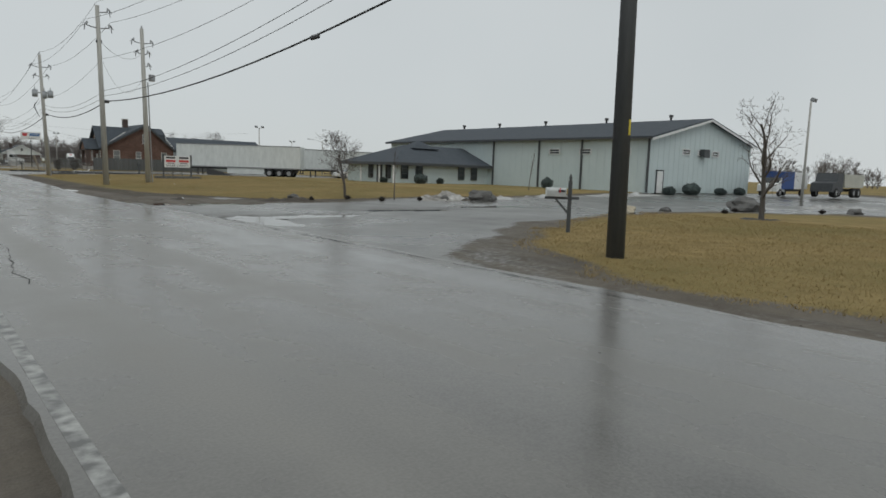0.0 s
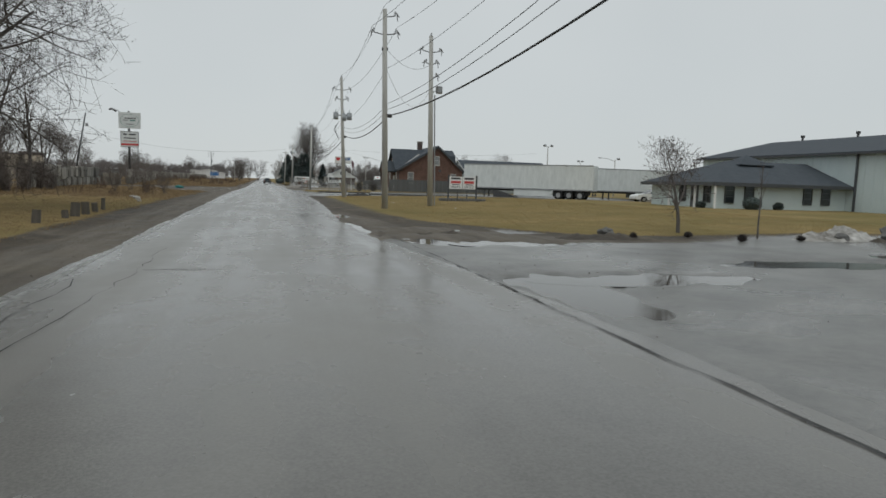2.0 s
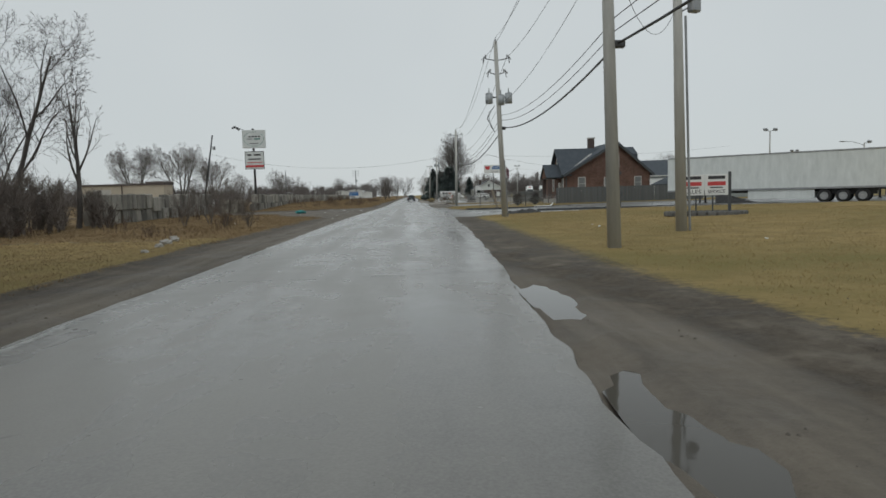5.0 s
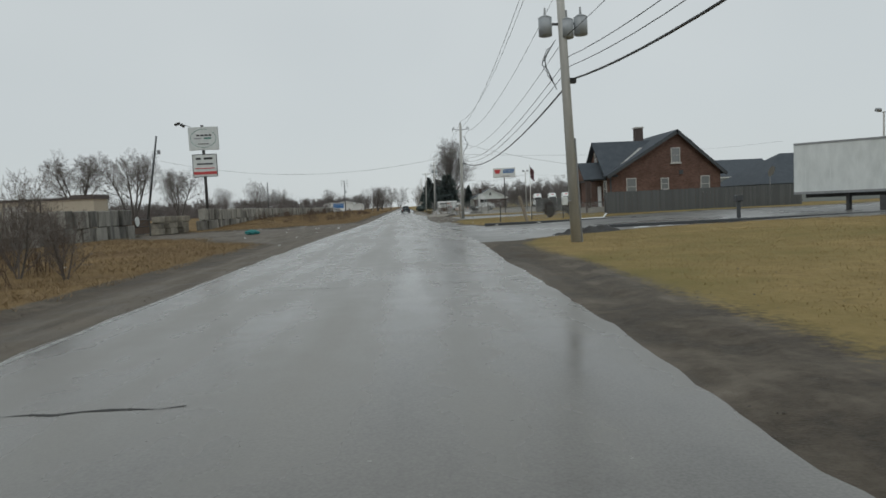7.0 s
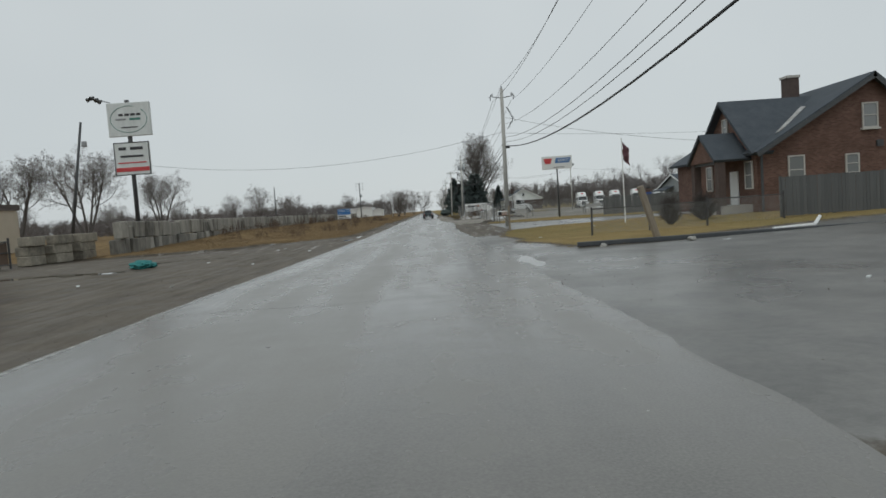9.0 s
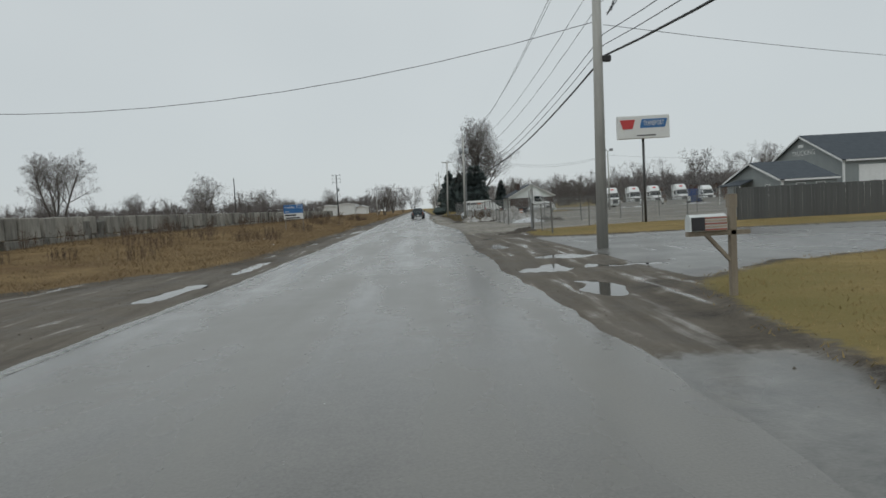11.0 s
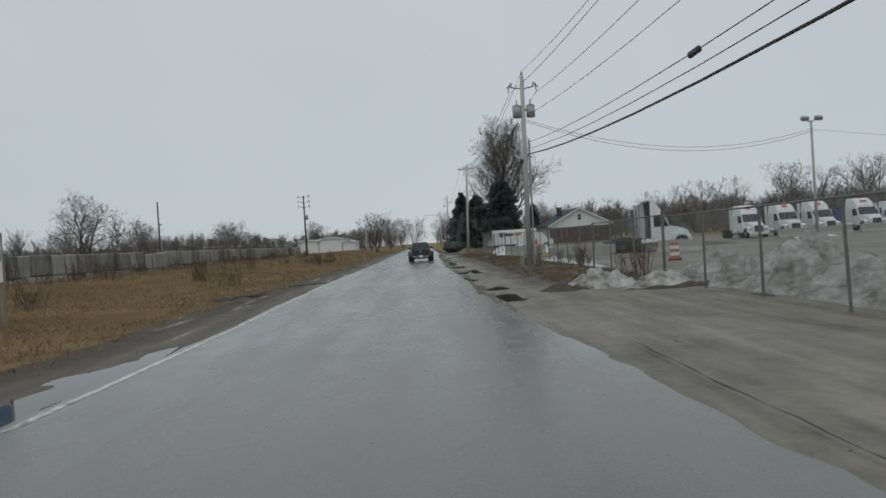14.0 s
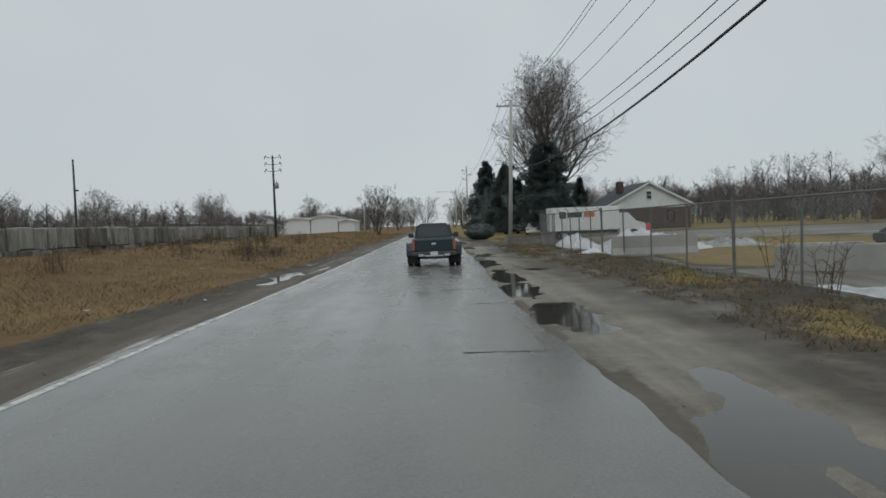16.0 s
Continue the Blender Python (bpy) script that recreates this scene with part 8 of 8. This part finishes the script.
part("blue_field", boxes(((-0.56, -0.107, 1.13), (0.2, 0.014, 0.2))), M["signtext"], mb2)
part("post_top", boxes(((0, 0, 1.45), (0.12, 0.12, 0.2))), M["wood"], mb2)
box_post = thing("post_box", pose(16.3, 84.6, ground_z(16.3, 84.6) - 0.02), "dark box on a short post beside the drive", "post")
part("post", boxes(((0, 0, 0.5), (0.14, 0.14, 1.0))), M["trimdark"], box_post)
part("head", boxes(((0, 0, 1.12), (0.34, 0.3, 0.32)), bevel=0.03), M["trimdark"], box_post)


# ---- stumps and stones ----
def stump(x, y, h, r, tilt, seed):
    bm = bmesh.new()
    rnd = random.Random(seed)
    h, r = h * 0.82, r * 0.88
    rod(bm, (0, 0, -0.1), (rnd.uniform(-0.05, 0.05), rnd.uniform(-0.05, 0.05), h), r, r * 0.92, n=12)
    return tagged(part("bollard_stump", bm, M["stump"], at=gpose(x, y)), "short weathered timber stump set as a roadside bollard", "bollard", "timber bollards")


for i, (x, y, h, r) in enumerate(((-8.5, 35.2, 0.5, 0.15), (-8.35, 37.8, 0.34, 0.13), (-8.4, 39.1, 0.62, 0.19), (-8.35, 40.5, 0.58, 0.17), (-8.4, 42.2, 0.46, 0.14), (-8.5, 44.0, 0.62, 0.10))):
    stump(x, y, h, r, 0, i)


def stone(x, y, s, seed, mat="rock", label="dark weathered boulder at the drive edge", group="edging stones", flat=0.6):
    bm = bmesh.new()
    bmesh.ops.create_icosphere(bm, subdivisions=3, radius=1)
    for v in bm.verts:
        k = 1 + 0.5 * noise.noise(v.co * 1.3 + Vector((seed * 3.1, 0, 0))) + 0.15 * noise.noise(v.co * 4.0 + Vector((0, seed, 0)))
        v.co = Vector((v.co.x * s * k, v.co.y * s * k * 0.85, v.co.z * s * flat * k))
    o = part("boulder", bm, M[mat], at=gpose(x, y, seed * 37, s * flat * 0.45))
    return tagged(o, label, "rock", group)


for i, (x, y, s) in enumerate(((9.5, 32.7, 0.3), (18.0, 31.2, 0.3), (23.6, 20.9, 0.3), (35.2, 16.2, 0.4), (20.2, 20.8, 0.3))):
    stone(x, y, s, i)
stone(30.1, 20.0, 0.95, 33, label="large dark boulder on the island edge", flat=0.55)
stone(20.6, 31.0, 0.8, 37, "rock", "large grey-brown boulder beside the ploughed snow", flat=0.5)
stone(19.6, 20.4, 0.45, 35, "tanrock", "pale tan limestone block on the island edge")
for i, (x, y, s) in enumerate(((-9.6, 58.5, 0.22), (-9.2, 56.8, 0.16), (-9.9, 60.2, 0.2), (-8.8, 54.5, 0.12), (-10.4, 61.5, 0.15), (8.9, 97.6, 0.16), (6.0, 97.9, 0.14))):
    stone(x, y, s, 50 + i, "concrete", "pale broken rubble lump on the verge", "rubble lumps")


def heap(name, label, category, x, y, w, d, h, mat, seed, rz=0.0, group="", n=44):
    """A lumpy heap that sinks into the ground at its rim."""
    bm = bmesh.new()
    grid = []
    for j in range(n + 1):
        for i in range(n + 1):
            u, v = 2 * i / n - 1, 2 * j / n - 1
            q = math.hypot(u, v)
            p = Vector((u * w, v * d, seed * 5.0))
            k = max(0.0, 1 - q * q) ** 1.2
            lump = 0.72 + 0.5 * noise.noise(p * 0.9) + 0.40 * noise.noise(p * 2.3) + 0.26 * noise.noise(p * 5) + 0.16 * noise.noise(p * 11)
            grid.append(bm.verts.new((u * w, v * d, h * k * lump - 0.12)))
    for j in range(n):
        for i in range(n):
            bm.faces.new((grid[j * (n + 1) + i], grid[j * (n + 1) + i + 1], grid[(j + 1) * (n + 1) + i + 1], grid[(j + 1) * (n + 1) + i]))
    o = part(name, bm, M[mat], at=gpose(x, y, rz), smooth=True)
    return tagged(o, label, category, group)


for i, (x, y, w, d, h, rz, kind) in enumerate((
        (18.2, 31.6, 2.5, 0.9, 0.62, 6, "dirtysnow"), (22.2, 31.6, 2.2, 0.7, 0.34, 0, "snow"), (40, 34.2, 9, 0.9, 0.4, 6, "snow"), (28, 33.0, 3.0, 0.6, 0.3, 3, "snow"), (43.5, 19.5, 6, 1.2, 0.4, -20, "snow"), (34.5, 21.5, 3.0, 0.6, 0.3, -25, "snow"),
        (5.4, 170.8, 1.3, 1.1, 0.74, 10, "dirtysnow"), (5.7, 170.3, 0.7, 0.5, 0.62, 0, "snow"), (9.0, 171.0, 1.6, 2.2, 1.0, 0, "dirtysnow"), (8.85, 165.4, 1.35, 5.2, 1.25, 1, "dirtysnow"), (8.5, 162.6, 1.0, 1.6, 0.95, 0, "dirtysnow"), (8.6, 168.0, 1.1, 1.6, 1.1, 20, "dirtysnow"), (10.6, 168.4, 1.8, 2.4, 0.9, 0, "dirtysnow"), (6.7, 169.6, 1.2, 0.7, 0.5, 0, "dirtysnow"), (9.3, 159.7, 1.9, 1.3, 0.48, -12, "cleansnow"), (8.2, 161.2, 0.9, 1.2, 0.5, 0, "snow"),
        (10.0, 211.5, 3.6, 1.8, 1.1, 8, "cleansnow"), (8.3, 219.0, 1.2, 5.0, 0.9, 0, "cleansnow"), (14.5, 212.5, 2.4, 1.2, 0.6, 0, "snow"), (8.2, 190.2, 0.5, 5.6, 0.42, 0, "cleansnow"), (8.3, 183.0, 0.45, 2.6, 0.3, 0, "cleansnow"), (9.7, 96.8, 0.5, 0.3, 0.16, 0, "cleansnow"), (12.6, 84.6, 2.8, 0.25, 0.2, 0, "cleansnow"), (33, 205.5, 3.0, 0.8, 0.3, 0, "cleansnow"), (44, 207, 4.0, 0.8, 0.3, 0, "cleansnow"))):
    heap("snow_bank", {"snow": "heap of dirty ploughed snow at the lot edge", "dirtysnow": "long grey heap of grit-covered ploughed snow", "cleansnow": "low heap of clean white old snow"}[kind], "snow heap", x, y, w, d, h, kind, i, rz, "ploughed snow heaps")
for i, (x, y, w, d, h, rz) in enumerate(((19.2, 30.9, 0.8, 0.4, 0.3, 0), (7.2, 170.6, 1.2, 0.8, 0.5, 0), (5.9, 141.4, 1.3, 0.9, 0.42, 20), (4.8, 140.7, 1.4, 0.8, 0.18, 10), (8.9, 31.9, 2.6, 0.9, 0.36, 5), (11.4, 162.0, 1.7, 0.9, 0.55, 0), (7.0, 169.0, 2.6, 0.7, 0.26, 5), (4.2, 33.6, 1.2, 0.5, 0.2, 0), (4.1, 170.3, 1.0, 0.9, 0.36, 0), (11.0, 158.3, 2.2, 0.5, 0.16, 0), (7.6, 165.2, 0.5, 5.5, 0.14, 0), (6.3, 172.0, 1.0, 0.8, 0.4, 30))):
    heap("soil_mound", "low heap of dark wet soil at the drive edge", "soil heap", x, y, w, d, h, "soil", 40 + i, rz, "soil heaps")
heap("mulch_mound", "low mound of dark mulch round a pole foot", "mulch mound", 8.2, 82.6, 2.3, 1.3, 0.45, "mulch", 70, 10)
heap("mulch_ring", "ring of dark mulch round a tree foot", "mulch ring", 22.5, 15.7, 2.0, 1.6, 0.16, "mulch", 71)
heap("mulch_ring", "ring of dark mulch round a tree foot", "mulch ring", 12.95, 33.6, 0.9, 0.7, 0.12, "mulch", 72)

# jersey barriers inside the yard
for x, y, r in ((34.0, 209.5, 5), (37.8, 209.8, 3), (42.0, 210.0, 4), (48.5, 211, 2), (8.95, 207.4, -8), (16.85, 193.25, -58)):
    b = part("concrete_barrier", prism(bmesh.new(), [(-0.3, 0), (-0.3, 0.08), (-0.14, 0.33), (-0.09, 0.82), (0.09, 0.82), (0.14, 0.33), (0.3, 0.08), (0.3, 0)], "x", -1.7, 1.7), M["concrete"], at=pose(x, y, ground_z(x, y) - 0.02, 0, 0, r))
    tagged(b, "grey concrete barrier on the wet yard", "barrier", "yard barriers")
tagged(part("concrete_bay_wall", boxes(((2.33, 0, 0.36), (4.66, 0.3, 0.78)), bevel=0.03), M["concrete"], at=pose(9.3, 198.55, ground_z(11, 197.6) - 0.04, 0, 0, -22.7)), "long low concrete bay wall with a line of snow on top", "barrier")
tagged(part("snow_line", box(bmesh.new(), (1.1, 0, 0.02), (2.0, 0.24, 0.06), 0, 0.02), M["snow"], at=pose(9.3, 198.55, ground_z(11, 197.6) + 0.71, 0, 0, -22.7)), "thin line of snow lying on the bay wall", "snow")

barrel = thing("traffic_barrel", pose(12.3, 182.8, ground_z(12.3, 182.8)), "orange and white striped traffic barrel on the yard", "traffic barrel")
for k in range(5):
    part("band", rods(((0, 0, 0.1 + 0.2 * k), (0, 0, 0.3 + 0.2 * k), 0.29 - 0.015 * k, 0.285 - 0.015 * k), n=16), M["orange" if k % 2 == 0 else "white"], barrel)
part("base", rods(((0, 0, 0), (0, 0, 0.1), 0.4, 0.36), n=16), M["rubber"], barrel)
barrel.scale = (0.85, 0.85, 0.8)
hyd = thing("fire_hydrant", pose(11.2, 214.8, 0.0), "red hydrant-like standpipe behind the fence", "hydrant")
part("barrel", rods(((0, 0, 0), (0, 0, 1.1), 0.14, 0.12), ((0, 0, 1.1), (0, 0, 1.3), 0.13, 0.03), n=10), M["signred"], hyd)


# ---- fences ----
def link_material(name):
    """Woven wire as a fine net: thin lines on open air."""
    m = bpy.data.materials.new(name)
    m.use_nodes = True
    n, l = m.node_tree.nodes, m.node_tree.links
    p, out = n["Principled BSDF"], n["Material Output"]
    p.inputs["Base Color"].default_value, p.inputs["Roughness"].default_value, p.inputs["Metallic"].default_value = (0.30, 0.31, 0.31, 1), 0.5, 0.5
    co = n.new("ShaderNodeTexCoord")
    sep = n.new("ShaderNodeSeparateXYZ")
    l.new(co.outputs["Object"], sep.inputs[0])

    def mth(op, a, b):
        x = n.new("ShaderNodeMath")
        x.operation = op
        for i, q in enumerate((a, b)):
            if isinstance(q, float):
                x.inputs[i].default_value = q
            else:
                l.new(q, x.inputs[i])
        return x.outputs[0]
    run = mth("ADD", sep.outputs["X"], sep.outputs["Y"])
    lines = []
    for op in ("ADD", "SUBTRACT"):
        u = mth("MULTIPLY", mth(op, run, sep.outputs["Z"]), 13.0)
        fr = mth("FRACT", u, 0.0)
        lines.append(mth("LESS_THAN", mth("ABSOLUTE", mth("SUBTRACT", fr, 0.5), 0.0), 0.055))
    wire = mth("MAXIMUM", lines[0], lines[1])
    tr, mix = n.new("ShaderNodeBsdfTransparent"), n.new("ShaderNodeMixShader")
    l.new(wire, mix.inputs[0])
    l.new(tr.outputs[0], mix.inputs[1])
    l.new(p.outputs[0], mix.inputs[2])
    l.new(mix.outputs[0], out.inputs["Surface"])
    return m


M["link"] = link_material("chain_link_net")


def chain_fence(path, h, label, step=3.0, rail=True, dark=False, lean=0.0, barbs=False, group="chain-link fences"):
    """Posts, top rail and woven net along a line of places."""
    x0, y0 = path[0]
    f = thing("chain_link_fence", pose(x0, y0, 0), label, "fence", group)
    mat = M["steel" if dark else "fencepost"]
    rnd = random.Random(int(x0 * 10 + y0))
    for (ax, ay), (bx, by) in zip(path, path[1:]):
        d = math.hypot(bx - ax, by - ay)
        n = max(1, round(d / step))
        for i in range(n + 1):
            if i == n and (bx, by) != path[-1]:
                continue
            t = i / n
            px, py = ax + (bx - ax) * t, ay + (by - ay) * t
            z = ground_z(px, py)
            end = i in (0, n)
            q = Vector((px - x0, py - y0, z - 0.05))
            post = part("post", rods((q, q + Vector((rnd.gauss(0, 0.02) + lean, rnd.gauss(0, 0.02), h + 0.05 + (0.12 if end else 0))), 0.045 if end else 0.03), n=8), mat, f)
            if barbs:
                part("barb_arm", rods((q + Vector((0, 0, h)), q + Vector((-0.28, 0, h + 0.3)), 0.016), n=5), mat, post)
        z = ground_z((ax + bx) / 2, (ay + by) / 2)
        a, b = Vector((ax - x0, ay - y0, z)), Vector((bx - x0, by - y0, z))
        if rail:
            part("top_rail", rods((a + Vector((0, 0, h)), b + Vector((0, 0, h)), 0.022), n=6), mat, f)
        if barbs:
            for k in (0.1, 0.2, 0.3):
                part("barbed_wire", rods((a + Vector((-0.93 * k, 0, h + k)), b + Vector((-0.93 * k, 0, h + k)), 0.006), n=4), mat, f)
        bm = bmesh.new()
        bm.faces.new([bm.verts.new(v) for v in (a + Vector((0, 0, 0.05)), b + Vector((0, 0, 0.05)), b + Vector((0, 0, h)), a + Vector((0, 0, h)))])
        part("net", bm, M["link"], f, "grey woven wire net")
    return f


chain_fence([(6.8, 137.6), (6.95, 143.9), (14.0, 145.3), (26, 147)], 1.47, "grey chain-link fence round the grass corner")
tagged(part("corner_post", rods(((0, 0, 0), (0, 0, 1.88), 0.055), n=10), M["galv"], at=pose(6.83, 143.75, ground_z(6.83, 143.75) - 0.02)), "tall galvanised corner post of the chain-link fence", "post")
chain_fence([(7.2, 156.6), (7.3, 170.9), (7.7, 180.5), (7.9, 191.6), (8.0, 198.2), (7.6, 210.4)], 1.95, "tall grey chain-link fence along the truck yard")
chain_fence([(7.6, 210.4), (6.7, 222.0), (8.4, 227.0)], 2.0, "grey chain-link gate bay with leaning braces by the snow", 1.6, barbs=True)
chain_fence([(7.2, 156.6), (13, 156.6), (26, 158)], 1.9, "grey chain-link fence across the yard mouth", 3.0)
gs = thing("gate_plate", pose(6.8, 156.52, 1.2), "black letter box plate fixed to the gate post", "plate")
part("plate", boxes(((0, 0, 0), (0.5, 0.1, 0.2)), bevel=0.03), M["trimdark"], gs)
part("number_bar", boxes(((0.13, -0.055, 0.0), (0.18, 0.012, 0.1))), M["white"], gs)
part("red_bar", boxes(((-0.13, -0.055, 0.0), (0.1, 0.012, 0.07))), M["dullred"], gs)
part("bracket", boxes(((0.2, 0.05, 0.0), (0.36, 0.03, 0.04))), M["galv"], gs)
ped = thing("utility_pedestal", pose(5.52, 187.15, ground_z(5.52, 187.15) - 0.02), "small pale grey-green service pedestal at the pole foot", "pedestal")
part("body", boxes(((0, 0, 0.42), (0.22, 0.22, 0.84)), bevel=0.03), M["galv"], ped)
part("cap", boxes(((0, 0, 0.88), (0.26, 0.26, 0.08)), bevel=0.03), M["galv"], ped)
ped.scale = (0.95, 0.9, 0.5)
chain_fence([(7.2, 104.2), (12.2, 104.0), (15.7, 104.2)], 1.1, "low black chain-link fence in front of the brick house", 2.8, dark=True)


def board_fence(x0, y0, x1, y1, h, label, group="grey board fences"):
    d = math.hypot(x1 - x0, y1 - y0)
    a = math.degrees(math.atan2(y1 - y0, x1 - x0))
    f = thing("board_fence", pose(x0, y0, ground_z((x0 + x1) / 2, (y0 + y1) / 2) - 0.03, 0, 0, a), label, "fence", group)
    n = int(d / 0.16)
    me = mesh_of("board", box(bmesh.new(), (0, 0, h / 2), (0.148, 0.022, h)), M["fence"])
    for i in range(n):
        o = new("board", me)
        o.parent = f
        o.matrix_basis = pose(0.08 + i * 0.16, random.Random(i).uniform(-0.006, 0.006), random.Random(i + 9).uniform(-0.012, 0.012), 0, random.Random(i + 5).uniform(-0.4, 0.4), 0)
    for z in (0.35, h - 0.3):
        part("rail", boxes(((d / 2, 0.05, z), (d, 0.06, 0.09))), M["fence"], f)
    for k in range(int(d / 2.4) + 1):
        part("post", boxes(((min(k * 2.4, d), 0.09, h / 2), (0.1, 0.1, h + 0.06))), M["fence"], f)
    return f


board_fence(15.75, 104.4, 32.5, 104.9, 1.72, "dark grey board fence in front of the brick house")
board_fence(17.5, 140.2, 34, 138.6, 1.75, "dark grey board fence beside the depot drive")

# ---- front yard of the brick house ----
fl = thing("flagpole", pose(11.5, 113.5, ground_z(11.5, 113.5) - 0.02), "white flagpole with a limp striped flag", "flagpole")
part("shaft", rods(((0, 0, 0), (0, 0, 4.9), 0.04, 0.025), n=8), M["white"], fl)
bm = bmesh.new()
cloth = [[bm.verts.new((0.04 + 0.09 * j + 0.02 * math.sin(i), 0.05 * math.sin(1.7 * i + j), 4.7 - 0.13 * i - 0.1 * j)) for j in range(5)] for i in range(9)]
for i in range(8):
    for j in range(4):
        bm.faces.new((cloth[i][j], cloth[i + 1][j], cloth[i + 1][j + 1], cloth[i][j + 1]))
bmesh.ops.solidify(bm, geom=bm.faces[:], thickness=0.012)
part("flag", bm, surf("striped_flag_cloth", (0.10, 0.05, 0.09), (0.40, 0.22, 0.22), 3, 0.9, stretch=(6, 1, 1)), fl, "limp dark red and white flag")
mtr = thing("meter_box", pose(5.42, 76.12, 1.54), "small white meter box fixed to a utility pole", "meter box")
part("case", boxes(((0, 0, 0), (0.2, 0.14, 0.3)), bevel=0.02), M["dirtywhite"], mtr)
part("bracket", boxes(((0.14, 0.1, 0), (0.2, 0.1, 0.06))), M["galv"], mtr)
lp = tagged(part("leaning_post", box(bmesh.new(), (0, 0, 0.95), (0.22, 0.22, 2.3), 0, 0.03), M["wood"], at=pose(8.6, 100.0, -0.05, 0, -16, 0)), "thick leaning weathered post by the drive", "post")
pipe = thing("fallen_pipe", pose(13.2, 98.6, ground_z(13.2, 98.6) + 0.06, 0, 0, 15), "white plastic pipe lying on the grass edge", "pipe")
part("pipe", rods(((-1.2, 0, 0), (0.6, 0, 0.02), 0.06), ((0.6, 0, 0.02), (0.95, 0.1, 0.3), 0.06), n=8), M["white"], pipe)
for x0, x1, y, m_ in ((9.5, 24.0, 83.9, "trimdark"), (5.2, 16.5, 98.3, "trimdark")):
    c = tagged(part("timber_edging", boxes((((x0 + x1) / 2, 0, 0.06), (x1 - x0, 0.14, 0.16)), bevel=0.02), M[m_], at=pose(0, y, ground_z((x0 + x1) / 2, y) - 0.02)), "low dark timber edging along the drive", "edging", "drive edgings")
dish = thing("satellite_dish", pose(33.8, 112.0, 0.2), "grey satellite dish on a mast beside the outbuilding", "satellite dish")
part("mast", rods(((0, 0, 0), (0, 0, 3.05), 0.04), n=7), M["galv"], dish)
bm = bmesh.new()
bmesh.ops.create_cone(bm, cap_ends=True, segments=18, radius1=0.05, radius2=0.5, depth=0.2, matrix=Matrix.Translation((0, -0.1, 3.15)) @ Euler((radians(110), 0, radians(30))).to_matrix().to_4x4())
part("dish", bm, M["galv"], dish)

# ---- litter on the verges ----
rag = bmesh.new()
bmesh.ops.create_icosphere(rag, subdivisions=3, radius=0.5)
for v in rag.verts:
    v.co += v.co.normalized() * 0.22 * noise.noise(v.co * 5)
    v.co.z = v.co.z * 0.42
tagged(part("tarpaulin_bundle", rag, M["teal"], at=gpose(-12.1, 103.7, 20, 0.12)), "crumpled teal tarpaulin on the side entrance", "tarpaulin")
pl = random.Random(3)
for i, (x, y, L, w, r) in enumerate(((-6.6, 175.2, 1.5, 0.12, 75), (-6.9, 174.6, 1.3, 0.1, 60), (-6.3, 176.0, 1.4, 0.14, 82), (-6.7, 173.8, 0.9, 0.1, 50), (-5.4, 182.0, 1.8, 0.12, 20), (-5.6, 182.6, 1.6, 0.1, 35))):
    tagged(part("plank", box(bmesh.new(), (0, 0, 0), (L, w, 0.05), 0, 0.006, pl.uniform(-4, 4)), M["fence"], at=gpose(x, y, r, 0.04)), "loose grey plank lying on the muddy shoulder", "plank", "loose planks")
for i in range(30):
    side = pl.random() < 0.72
    x = pl.uniform(-11.5, -5.6) if side else pl.uniform(3.5, 11)
    y = pl.uniform(40, 215) if side else pl.uniform(34, 130)
    bm = box(bmesh.new(), (0, 0, 0), (pl.uniform(0.06, 0.16), pl.uniform(0.05, 0.1), pl.uniform(0.01, 0.04)), 0, 0.004, pl.uniform(-20, 20))
    tagged(part("litter", bm, M["dirtywhite"], at=gpose(x, y, pl.uniform(0, 180), 0.02)), "scrap of pale litter on the verge", "litter", "scraps of litter")

# clods and pebbles on the mud
rg = np.random.default_rng(12)
cx, cy = np.concatenate([rg.uniform(-8.2, -4.8, 5200), rg.uniform(1.8, 7.5, 5200)]), rg.uniform(4, 222, 10400)
cz, cg, cm, cp, cyd, cs = ground_fields(cx, cy)
keep = cm | (rg.random(10400) < 0.12)
keep &= ~cs
cx, cy, cz = cx[keep], cy[keep], cz[keep]
k = len(cx)
s = rg.uniform(0.006, 0.024, k)
octa = np.array([(1, 0, 0), (-1, 0, 0), (0, 1, 0), (0, -1, 0), (0, 0, 0.8), (0, 0, -0.5)], float)
v = (octa[None] * rg.uniform(0.6, 1.4, (k, 6, 3)) * s[:, None, None] + np.stack([cx, cy, cz], 1)[:, None]).reshape(-1, 3)
tri = np.array([(0, 2, 4), (2, 1, 4), (1, 3, 4), (3, 0, 4), (2, 0, 5), (1, 2, 5), (3, 1, 5), (0, 3, 5)])
fcs = (np.arange(k)[:, None, None] * 6 + tri[None]).reshape(-1, 3)
tagged(part("clods", (v.tolist(), [], fcs.tolist()), M["clod"]), "scattered clods and pebbles on the muddy verges", "clods", kind="stuff")
